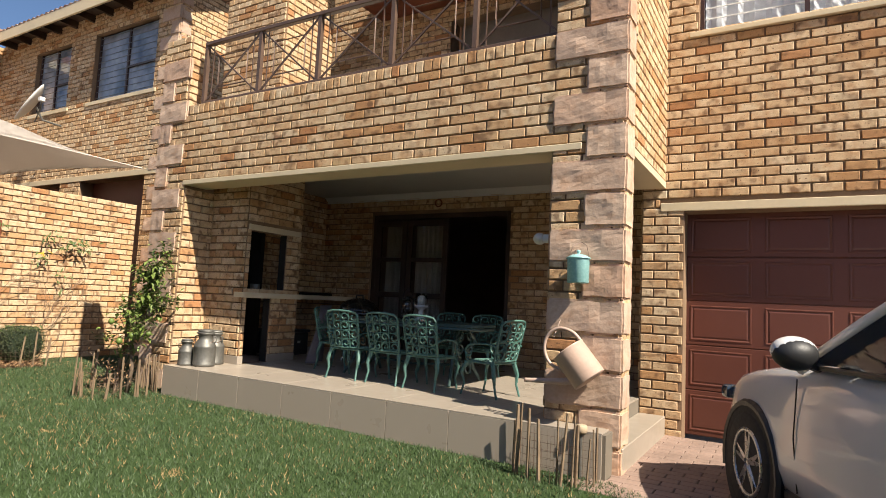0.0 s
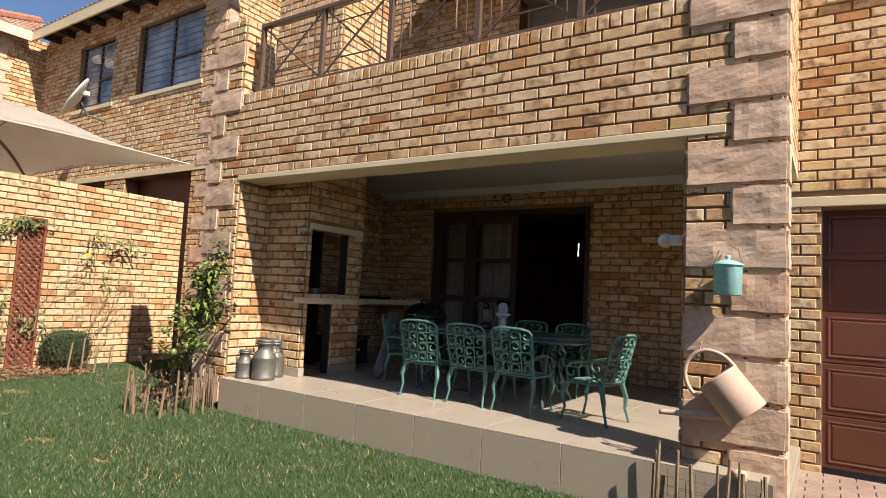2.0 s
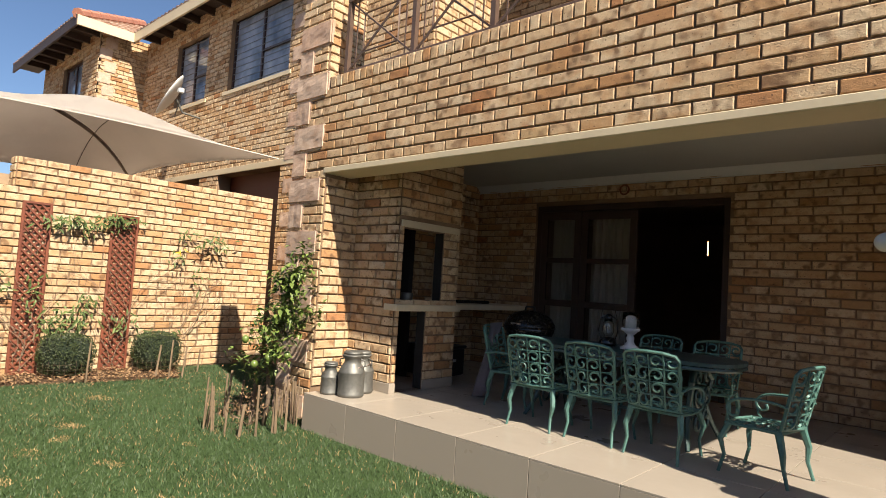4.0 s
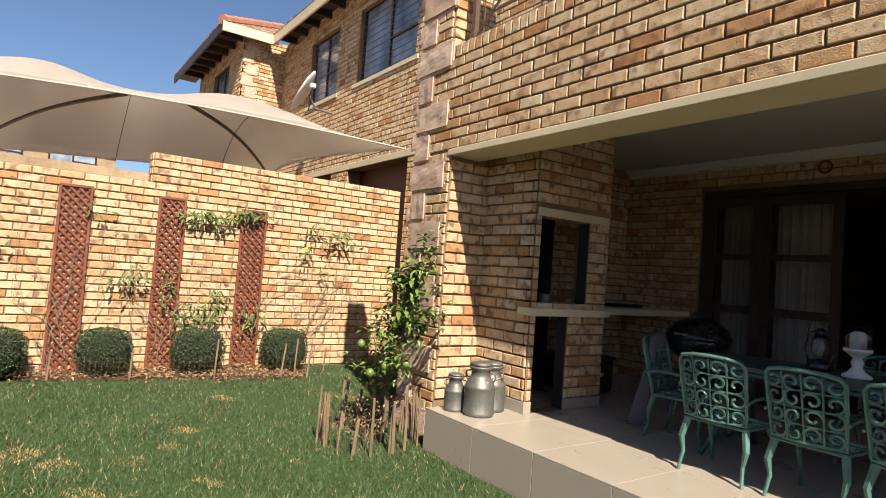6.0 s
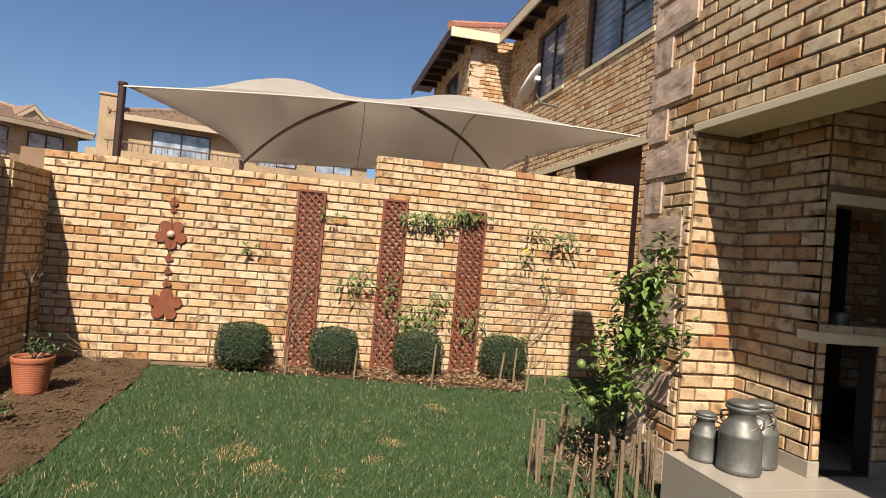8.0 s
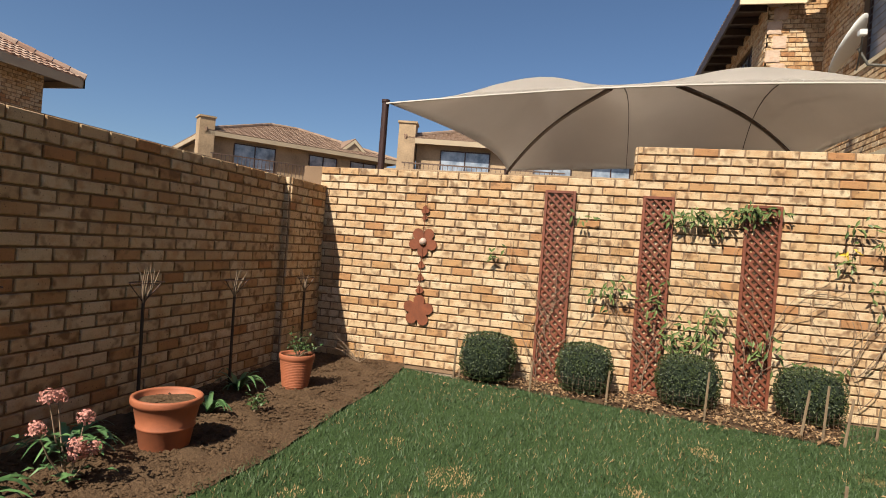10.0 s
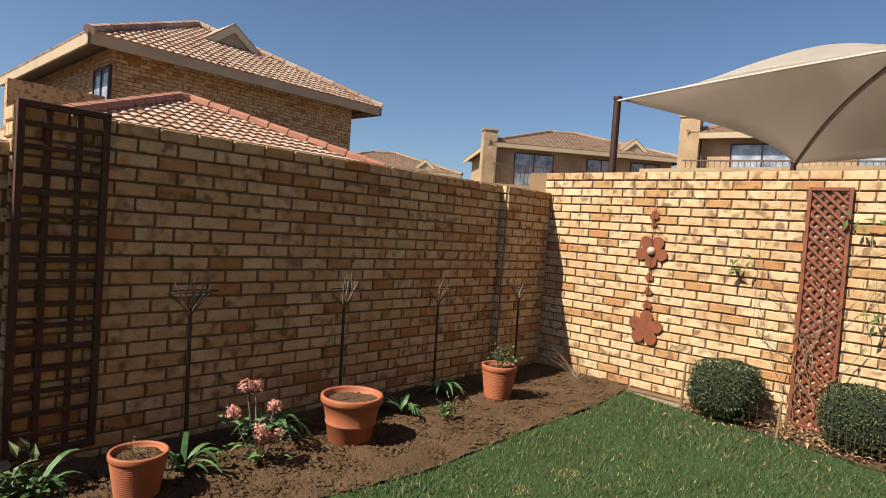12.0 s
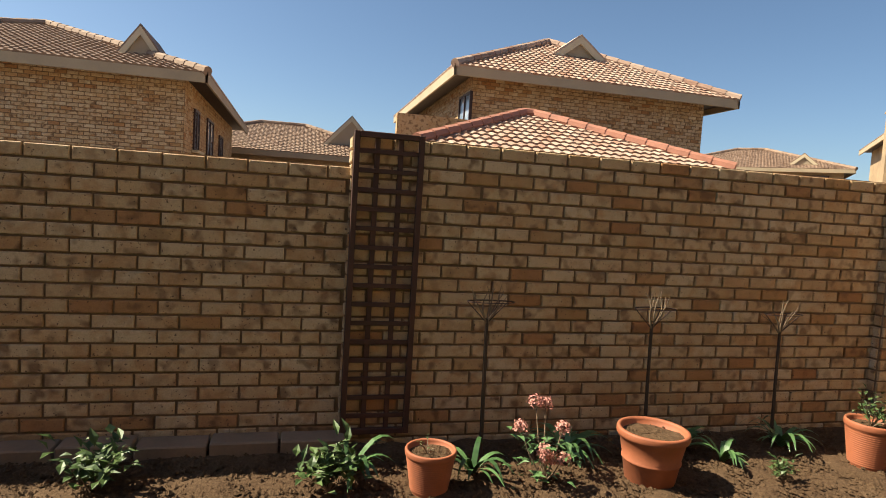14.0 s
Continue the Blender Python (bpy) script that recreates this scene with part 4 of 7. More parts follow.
for j in range(25):
    z = 0.1 + j * H3
    if z > 6.3:
        break
    a, b = (FAR_W, SIDE) if j % 2 == 0 else (FAR_N, SIDE)
    put_piece(a[j % 4 // 2], west, pose(NX - (0.25 if j % 2 == 0 else 0.12), NY, z))
    put_piece(SIDE[j % 2], west, pose(NX, NY + 0.09, z, 0, 0, 90))
    if z > 2.5:
        put_piece(FAR_N[j % 4 // 2], west, pose(NX - WD, NY - WP + (0.21 if j % 2 else 0.12), z, 0, 0, 90))


# ---------------------------------------------------------------- tiled roofs
def roof_plane(parent, p0, p1, p2, p3, mat, tw=0.17, tl=0.24, name="roof", amp=0.022):
    """A slope of rolled tiles between the eave p0-p1 and the ridge p3-p2, each course lapped over the one below."""
    p0, p1, p2, p3 = (Vector(p) for p in (p0, p1, p2, p3))
    up = ((p3 - p0) + (p2 - p1)) / 2
    ncourse = max(2, int(up.length / tl))
    along = (p1 - p0).normalized()
    nrm = along.cross(up.normalized())
    if nrm.z < 0:
        nrm = -nrm
    v, f = [], []
    for j in range(ncourse):
        a, b = j / ncourse, (j + 1.12) / ncourse
        for t0, t1 in ((a, b),):
            e0, e1 = p0.lerp(p3, t0), p1.lerp(p2, t0)
            g0, g1 = p0.lerp(p3, min(t1, 1)), p1.lerp(p2, min(t1, 1))
            s0, s1 = (e0 - p0).dot(along), (e1 - p0).dot(along)
            k0, k1 = math.floor(s0 / tw), math.ceil(s1 / tw)
            for k in range(k0, k1):
                prof = [(0.0, 0.0), (0.25, 0.9), (0.5, 1.0), (0.72, 0.25), (0.86, -0.1), (1.0, 0.0)]
                base = len(v)
                ok = True
                for u, hgt in prof:
                    s = min(max((k + u) * tw, s0), s1)
                    w = (s - s0) / max(s1 - s0, 1e-6)
                    lo = p0 + along * s + (e0 - p0 - along * s0)
                    q0, q1 = (g0 - p0).dot(along), (g1 - p0).dot(along)
                    s2 = min(max(s, q0), q1)
                    hi = p0 + along * s2 + (g0 - p0 - along * q0)
                    v.append(lo + nrm * (0.035 + amp * hgt))
                    v.append(hi + nrm * (0.0 + amp * hgt))
                    v.append(lo + nrm * (-0.01))
                for i in range(len(prof) - 1):
                    c = base + i * 3
                    f.append((c, c + 3, c + 4, c + 1))
                    f.append((c + 2, c + 5, c + 3, c))
    me = bpy.data.meshes.new(name)
    me.from_pydata([tuple(x) for x in v], [], f)
    me.materials.append(mat)
    ob = new(name, me)
    return hang(ob, parent)


def ridge(parent, a, b, mat, r=0.11, step=0.36):
    a, b = Vector(a), Vector(b)
    n = max(1, int((b - a).length / step))
    for k in range(n):
        p, q = a.lerp(b, k / n), a.lerp(b, (k + 1.08) / n)
        bm = bmesh.new()
        tube(bm, [p, q], [r, r * 0.88], 8)
        hang(part("ridge_tile", bm, mat), parent)


def fascia(parent, a, b, h=0.2, t=0.04, mat=None):
    a, b = Vector(a), Vector(b)
    d = (b - a).normalized()
    s = Vector((-d.y, d.x, 0)) * t
    bm = bmesh.new()
    extrude_poly(bm, [a, b, b - Vector((0, 0, h)), a - Vector((0, 0, h))], s)
    bmesh.ops.recalc_face_normals(bm, faces=bm.faces[:])
    return hang(part("fascia", bm, mat or M_CREAM), parent)


# roof of the house on the west: eave over the windows and hipped wing
EZ = 6.24
EX, EY, EW = NX - WD + 0.30, NY - 0.42, NY - WP - 0.55
roof_plane(west, (EX, EY, EZ), (NX + 0.6, EY, EZ), (NX + 0.6, NY + 3.0, EZ + 1.6), (EX, NY + 3.0, EZ + 1.6), M_ROOF_RED)
fascia(west, (EX, EY - 0.01, EZ + 0.02), (NX + 0.6, EY - 0.01, EZ + 0.02))
roof_plane(west, (EX, EY, EZ), (EX, EW, EZ), (EX - 2.2, EW + 2.0, EZ + 1.1), (EX - 2.2, EY + 2.4, EZ + 1.1), M_ROOF_RED)
fascia(west, (EX + 0.01, EY, EZ + 0.02), (EX + 0.01, EW, EZ + 0.02))
roof_plane(west, (EX - 5.0, EW, EZ), (EX, EW, EZ), (EX - 2.2, EW + 2.0, EZ + 1.1), (EX - 2.8, EW + 2.0, EZ + 1.1), M_ROOF_RED)
fascia(west, (EX - 5.0, EW - 0.01, EZ + 0.02), (EX, EW - 0.01, EZ + 0.02), mat=M_RAFTER)
ridge(west, (EX, EW, EZ + 0.05), (EX - 2.2, EW + 2.0, EZ + 1.15), M_ROOF_RIDGE)
for r in ((EX, NX + 0.6, EY + 0.03, NY + 0.02), (EX - 5.0, EX - 0.05, EW + 0.03, NY - WP), (NX - WD, EX - 0.05, NY - WP, EY + 0.02)):
    bm = bmesh.new()
    box(bm, *r, EZ - 0.03, EZ - 0.01)
    hang(part("soffit", bm, M_RAFTER), west)
for k in range(11):
    bm = bmesh.new()
    x = NX + 0.3 - k * 0.6
    box(bm, x, x + 0.06, EY + 0.04, NY + 0.0, EZ - 0.16, EZ - 0.031)
    hang(part("rafter", bm, M_RAFTER), west)
for k in range(7):
    bm = bmesh.new()
    x = NX - WD - 0.1 - k * 0.6
    box(bm, x, x + 0.06, EW + 0.04, NY - WP, EZ - 0.16, EZ - 0.031)
    hang(part("rafter", bm, M_RAFTER), west)


# ---------------------------------------------------------------- houses beyond the walls
def hip_house(name, label, m, w, d, z0, eave, rise, over=0.6, mat=M_ROOF_RED, wallmat=M_BRICK, windows=(), gable=None, bricks=True, quoins=True, flat=0.0):
    """A box of brick with a hipped roof; local -y is the front."""
    h = thing(name, m, label, "house")
    bm = bmesh.new()
    box(bm, 0, w, 0, d, z0, eave + 0.02)
    wl = part("wall", bm, M_MORTAR if bricks else wallmat, h)
    if bricks:
        mi = h.matrix_world
        rz = mi.to_euler().z
        for o, u, n, ln in (((0, 0), (1, 0), (0, -1), w), ((0, d), (0, -1), (-1, 0), d), ((w, 0), (0, 1), (1, 0), d)):
            oo = mi @ Vector((o[0], o[1], 0))
            uu = Matrix.Rotation(rz, 3, "Z") @ Vector((u[0], u[1], 0))
            nn = Matrix.Rotation(rz, 3, "Z") @ Vector((n[0], n[1], 0))
            zt = max(z0, 1.4)
            brickwork(wl, (oo.x, oo.y), (uu.x, uu.y), (nn.x, nn.y), ln, zt + mi.translation.z, eave + mi.translation.z, (), None)
    o = over
    e = eave
    if w >= d:
        A, B = Vector((d / 2 * 1.0, d / 2, e + rise)), Vector((w - d / 2 * 1.0, d / 2, e + rise))
    else:
        A, B = Vector((w / 2, w / 2, e + rise)), Vector((w / 2, d - w / 2, e + rise))
    c = [Vector((-o, -o, e)), Vector((w + o, -o, e)), Vector((w + o, d + o, e)), Vector((-o, d + o, e))]
    W = lambda p: h.matrix_world @ p
    if w >= d:
        quads = [(c[0], c[1], B, A), (c[1], c[2], B, B), (c[3], c[0], A, A)]
        hips = [(c[0], A), (c[1], B), (A, B)]
    else:
        quads = [(c[0], c[1], A, A), (c[1], c[2], B, A), (c[3], c[0], A, B)]
        hips = [(c[0], A), (c[1], A), (A, B)]
    for q in quads:
        roof_plane(h, *[W(p) for p in q], mat)
    for a, b in hips:
        ridge(h, W(a + Vector((0, 0, 0.04))), W(b + Vector((0, 0, 0.05))), M_ROOF_RIDGE if mat is M_ROOF_RED and not bricks else mat)
    for a, b in ((c[0], c[1]), (c[1], c[2]), (c[3], c[0])):
        fascia(h, W(a + Vector((0, 0, 0.03))), W(b + Vector((0, 0, 0.03))), 0.24, 0.05, M_PLASTER)
    bm = bmesh.new()
    box(bm, -o + 0.05, w + o - 0.05, -o + 0.05, d + o - 0.05, e - 0.06, e - 0.03)
    part("soffit", bm, M_RAFTER, h)
    if gable:
        gx, gw, gh, gy = gable
        bm = bmesh.new()
        extrude_poly(bm, [(gx - gw, gy, e + 0.1), (gx + gw, gy, e + 0.1), (gx, gy, e + gh)], (0, 1.5, 0))
        bmesh.ops.recalc_face_normals(bm, faces=bm.faces[:])
        g2 = part("gable", bm, M_PLASTER, h)
        for s in (-1, 1):
            bm = bmesh.new()
            p, q = Vector((gx, gy - 0.08, e + gh + 0.12)), Vector((gx + s * (gw + 0.25), gy - 0.08, e - 0.02))
            extrude_poly(bm, [p, q, q - Vector((0, 0, 0.2)), p - Vector((0, 0, 0.2))], (0, 0.06, 0))
            bmesh.ops.recalc_face_normals(bm, faces=bm.faces[:])
            part("bargeboard", bm, M_CREAM, h)
            bm = bmesh.new()
            extrude_poly(bm, [p, q, q + Vector((0, 0, 0.06)), p + Vector((0, 0, 0.06))], (0, 2.0, 0))
            bmesh.ops.recalc_face_normals(bm, faces=bm.faces[:])
            part("gable_roof", bm, mat, h)
    for (face, u, z, a, hh) in windows:
        if face == "f":
            wm = h.matrix_world @ pose(u, -0.03, z)
        elif face == "l":
            wm = h.matrix_world @ pose(-0.03, u, z, 0, 0, -90)
        else:
            wm = h.matrix_world @ pose(w + 0.03, u, z, 0, 0, 90)
        far_window(h, wm, a, hh)
    return h


hip_house("house_beyond_wall", "two-storey face brick house with red clay roof and gable", pose(-8.15, -11.1, 0, 0, 0, 180), 6.35, 7.5, 0, 4.72, 1.9, 0.6, M_ROOF_RED, windows=(("l", 0.9, 3.0, 1.0, 1.3),), gable=(3.5, 2.1, 1.62, 1.7))
hip_house("garage_beyond_wall", "low garage with a hipped roof of pale and red clay tiles", pose(-6.35, -6.35, 0, 0, 0, 180), 4.5, 4.3, 0, 2.42, 1.0, 0.45, M_ROOF_RED, wallmat=M_FARBRICK, bricks=False)
hip_house("house_on_corner", "two-storey face brick house with brown tiled roof", pose(7.05, -12.0, 0, 0, 0, 180), 8.75, 9.6, 0, 4.12, 1.75, 0.55, M_ROOF_BRN, windows=(("r", 1.1, 2.55, 0.75, 1.0), ("r", 3.2, 1.9, 1.2, 1.7), ("r", 5.8, 2.2, 0.9, 1.2)), gable=(7.6, 0.6, 1.05, 0.9))
hip_house("house_in_gap", "far house with a brown tiled roof", pose(1.5, -22.5, 0, 0, 0, 180), 10.0, 8.0, 0, 3.35, 1.6, 0.5, M_ROOF_BRN, wallmat=M_FARBRICK, bricks=False, gable=(7.9, 1.5, 1.75, 1.2))
bm = bmesh.new()
box(bm, -8.05, -6.4, -11.2, -11.0, 0, 3.62)
ow = tagged(part("balcony_wall", bm, M_BRICK), "face brick balcony wall beside the house", "wall", kind="structure")
FARW = (("f", 1.0, 3.7, 2.1, 1.95), ("f", 4.9, 4.35, 1.6, 1.3), ("f", 7.3, 4.35, 1.6, 1.3))


def far_house(label, m):
    h = hip_house("far_house", label, m, 9.6, 8.0, -2, 6.0, 1.55, 0.5, M_ROOF_BRN, M_FARBRICK, windows=FARW, gable=(7.6, 0.85, 0.8, 0.3), bricks=False)
    bm = bmesh.new()
    box(bm, -0.75, -0.05, -0.5, 0.3, 0, 6.6)
    box(bm, -0.80, 0.0, -0.55, 0.35, 6.6, 6.68)
    part("chimney", bm, M_FARBRICK, h)
    bm = bmesh.new()
    box(bm, -0.4, 6.0, -1.6, -0.02, 3.5, 3.85)
    part("balcony", bm, M_FARBRICK, h)
    for k in range(33):
        bm = bmesh.new()
        box(bm, -0.3 + k * 0.19, -0.275 + k * 0.19, -1.55, -1.52, 3.85, 4.8)
        part("baluster", bm, M_STEEL, h)
    bm = bmesh.new()
    box(bm, -0.4, 6.0, -1.57, -1.50, 4.8, 4.85)
    part("top_rail", bm, M_STEEL, h)
    return h


for m, lab in ((pose(-28.1, -16.4, -0.05, 0, 0, 138.7), "far two-storey house with chimney, balcony and brown tiled roof"), (pose(-26.9, -5.6, -0.35, 0, 0, 102), "far two-storey house half hidden by a shade sail"), (pose(-27.0, -31.0, -0.9, 0, 0, 138.7), "far two-storey house with a hipped brown roof")):
    far_house(lab, m)


# ---------------------------------------------------------------- shade sail
def shade_sail():
    s = thing("shade_sail", pose(0, 0, 0), "cream fabric shade sail carport on dark steel posts", "shade sail")
    P1, P2, P3, P4 = Vector((-10.0, -0.57, 3.0)), Vector((-9.42, 5.60, 3.10)), Vector((-14.5, 5.3, 3.15)), Vector((-14.5, 0.25, 2.85))

    def at(u, v):
        p = P1.lerp(P2, u).lerp(P4.lerp(P3, u), v)
        hump = min(1, (6 * u) ** 0.6, (5 * (1 - u)) ** 0.7) * (0.22 + 0.45 * math.exp(-((u - 0.22) / 0.17) ** 2) + 0.43 * math.exp(-((u - 0.69) / 0.22) ** 2))
        p.z += hump * (1.16 * math.sin(math.pi * v) ** 0.9 if 0 < v < 1 else 0)
        p.z += 0.05 * math.sin(math.pi * u) * (1 - v) * 2
        q = 0.35 * math.sin(math.pi * v)
        p.y += (q if u == 0 else (-q if u == 1 else q * (1 - 2 * u)))
        return p

    N, Mv = 48, 24
    bm = bmesh.new()
    g = [[bm.verts.new(at(i / N, j / Mv)) for j in range(Mv + 1)] for i in range(N + 1)]
    for i in range(N):
        for j in range(Mv):
            bm.faces.new((g[i][j], g[i + 1][j], g[i + 1][j + 1], g[i][j + 1]))
    bmesh.ops.solidify(bm, geom=bm.faces[:], thickness=0.008)
    part("fabric", bm, M_SAIL, s, smooth=True)
    bm = bmesh.new()
    tube(bm, [at(i / 24, 0.0) - Vector((0, 0, 0.01)) for i in range(25)], 0.012, 5)
    part("hem_cable", bm, M_SAIL, s)
    for a, b in (((0.0, 1.0), (0.42, 0.02)), ((1.0, 1.0), (0.53, 0.02))):
        bm = bmesh.new()
        tube(bm, [at(*a).lerp(at(*b), k / 20) + Vector((0, 0, 0.16 * math.sin(math.pi * k / 20) - 0.03)) for k in range(21)], 0.028, 6)
        part("arched_rib", bm, M_POLE, s)
    for u in (0.43, 0.80):
        bm = bmesh.new()
        tube(bm, [at(u, k / 14) - Vector((0, 0, 0.012)) for k in range(15)], 0.007, 4)
        part("seam", bm, M_RAFTER, s)
    for p in (P1, P3, P4):
        bm = bmesh.new()
        lathe(bm, [(0.042, -0.06), (0.042, p.z + 0.0), (0.05, p.z + 0.01), (0.05, p.z + 0.04), (0.0, p.z + 0.045)], 14)
        bm.transform(Matrix.Translation((p.x - 0.03, p.y - 0.02, 0)))
        part("post", bm, M_POLE, s, smooth=False)


shade_sail()


# ---------------------------------------------------------------- satellite dish
def dish():
    d = thing("satellite_dish", pose(-12.3, 5.52, 4.05), "pale grey satellite dish on a wall bracket", "satellite dish")
    bm = bmesh.new()
    lathe(bm, [(0.0, 0.0), (0.12, 0.008), (0.25, 0.035), (0.36, 0.075), (0.42, 0.105), (0.42, 0.115), (0.36, 0.085), (0.25, 0.045), (0.12, 0.018), (0.0, 0.01)], 28, pose(0, -0.35, 0.35, 62, 0, -22))
    part("reflector", bm, M_WHITE, d, smooth=True)
    bm = bmesh.new()
    tube(bm, [(0, 0.15, 0.1), (0, -0.2, 0.12), (0, -0.33, 0.34)], 0.02, 8)
    part("bracket", bm, M_GALV, d)
    bm = bmesh.new()
    tube(bm, [(0, -0.33, 0.05), (0.35, -0.42, 0.2), (0.45, -0.45, 0.36)], 0.012, 6)
    part("feed_arm", bm, M_GALV, d)
    bm = bmesh.new()
    box(bm, 0.41, 0.50, -0.50, -0.41, 0.34, 0.42, 0.01)
    part("receiver", bm, M_WHITE, d)


dish()

wall_solid("wall_drive", (-16.0, -3.0), (0, 1), (1, 0), 7.6, -0.05, 3.0, [], 0.22, M_FARBRICK, "far boundary wall beyond the shade sail")

# ---------------------------------------------------------------- leaves and grass
def leaf_quad(v, f, p, d, up, ln, w, bend=0.2):
    """A pointed leaf of two folded faces added to lists of corners and faces."""
    d = d.normalized()
    s = d.cross(up)
    s = s.normalized() if s.length > 1e-5 else d.orthogonal().normalized()
    nn = s.cross(d)
    k = len(v)
    v += [p, p + d * ln * 0.45 + s * w * 0.5 + nn * ln * bend * 0.3, p + d * ln - nn * ln * bend, p + d * ln * 0.45 - s * w * 0.5 + nn * ln * bend * 0.3, p + d * ln * 0.5 - nn * ln * 0.05]
    f += [(k, k + 1, k + 4), (k + 1, k + 2, k + 4), (k + 2, k + 3, k + 4), (k + 3, k, k + 4)]


def leafy(name, v, f, mat, parent=None, kind=""):
    me = bpy.data.meshes.new(name)
    me.from_pydata([tuple(p) for p in v], [], f)
    me.materials.append(mat)
    ob = new(name, me)
    if parent is not None:
        ob.parent = parent
    if kind:
        tagged(ob, kind=kind)
    return ob


def inside(poly, x, y):
    c = False
    n = len(poly)
    for i in range(n):
        (x1, y1), (x2, y2) = poly[i], poly[(i + 1) % n]
        if (y1 > y) != (y2 > y) and x < (x2 - x1) * (y - y1) / (y2 - y1) + x1:
            c = not c
    return c


def rnd_dir(rng, zlo=-0.3, zhi=1.0):
    a = rng.uniform(0, 2 * math.pi)
    z = rng.uniform(zlo, zhi)
    r = math.sqrt(max(0, 1 - z * z))
    return Vector((r * math.cos(a), r * math.sin(a), z))


rng = random.Random(11)
gv, gf, yv, yf = [], [], [], []
DRY = [(-6.62, 1.31, 0.20), (-6.33, 1.50, 0.15), (-6.88, 2.34, 0.14), (-7.82, 2.86, 0.15), (-6.26, 1.88, 0.13), (-6.07, 0.59, 0.11), (-7.05, 0.82, 0.10), (-6.65, 0.76, 0.08), (-6.48, 2.16, 0.12), (-5.74, 1.61, 0.16), (-5.67, 2.27, 0.08), (-5.86, 2.84, 0.08), (-4.90, 2.25, 0.10), (-5.75, 2.23, 0.10), (-4.5, 1.4, 0.12), (-3.3, 2.2, 0.10)]
n = 0
while n < 170000:
    x, y = rng.uniform(-9.35, -0.75), rng.uniform(0.05, 5.55)
    if not inside(LAWN, x, y):
        continue
    dry = max(1.25 - math.hypot(x - a0, (y - b0) * 1.3) / r0 + 0.5 * noise.noise(Vector((x * 7, y * 7, 1.0))) for a0, b0, r0 in DRY)
    dry = dry > 0.35 and rng.random() < min(0.96, dry + 0.2)
    patchy = 0.5 + noise.noise(Vector((x * 1.7, y * 1.7, 5.0)))
    tv, tf = (yv, yf) if dry or rng.random() < 0.025 + 0.05 * patchy else (gv, gf)
    h = rng.uniform(0.014, 0.034) * (0.6 if dry else 0.8 + 0.4 * patchy)
    a = rng.uniform(0, 6.28)
    w = rng.uniform(0.002, 0.004)
    lean = rng.uniform(0.2, 1.0) * h
    b = rng.uniform(0, 6.28)
    k = len(tv)
    tv += [(x - w * math.cos(a), y - w * math.sin(a), 0.0), (x + w * math.cos(a), y + w * math.sin(a), 0.0), (x + lean * math.cos(b), y + lean * math.sin(b), h)]
    tf.append((k, k + 1, k + 2))
    n += 1
tagged(leafy("lawn_grass", gv, gf, M_GRASS), "short green lawn grass blades", "grass", kind="stuff")

tagged(leafy("dry_grass", yv, yf, M_DRYGRASS), "straw-coloured dry grass in patches of the lawn", "grass", kind="stuff")

# clods and stones on the bare soil, dead leaves in the shrub bed
cv, cf = [], []
rng = random.Random(12)


def clod(v, f, p, r, rng):
    k = len(v)
    pts = [(1, 0, 0), (-1, 0, 0), (0, 1, 0), (0, -1, 0), (0, 0, 1), (0, 0, -1)]
    for q in pts:
        v.append(p + Vector((q[0], q[1], q[2] * 0.65)) * r * rng.uniform(0.75, 1.2))
    for t in ((0, 2, 4), (2, 1, 4), (1, 3, 4), (3, 0, 4), (2, 0, 5), (1, 2, 5), (3, 1, 5), (0, 3, 5)):
        f.append(tuple(i + k for i in t))


for i in range(26000):
    x, y = rng.uniform(-9.4, -0.7), rng.uniform(-1.0, 0.2)
    if inside(SOILP, x, y):
        clod(cv, cf, Vector((x, y, 0.017)), 0.004 + 0.021 * rng.random() ** 4, rng)
tagged(leafy("soil_clods", cv, cf, M_SOIL), "loose clods and pebbles on the bare soil", "soil", kind="stuff")
dv, df = [], []
for i in range(2600):
    x, y = rng.uniform(-9.42, -8.4), rng.uniform(0.7, 4.25)
    if inside(BEDP, x, y) or (inside(LAWN, x, y) and rng.random() < 0.02):
        leaf_quad(dv, df, Vector((x, y, 0.02 + rng.random() * 0.035)), rnd_dir(rng, -0.2, 0.4), Vector((0, 0, 1)), rng.uniform(0.03, 0.07), rng.uniform(0.015, 0.035), 0.3)
tagged(leafy("dead_leaves", dv, df, M_DEADLEAF), "dry brown fallen leaves in the shrub bed", "leaves", kind="stuff")


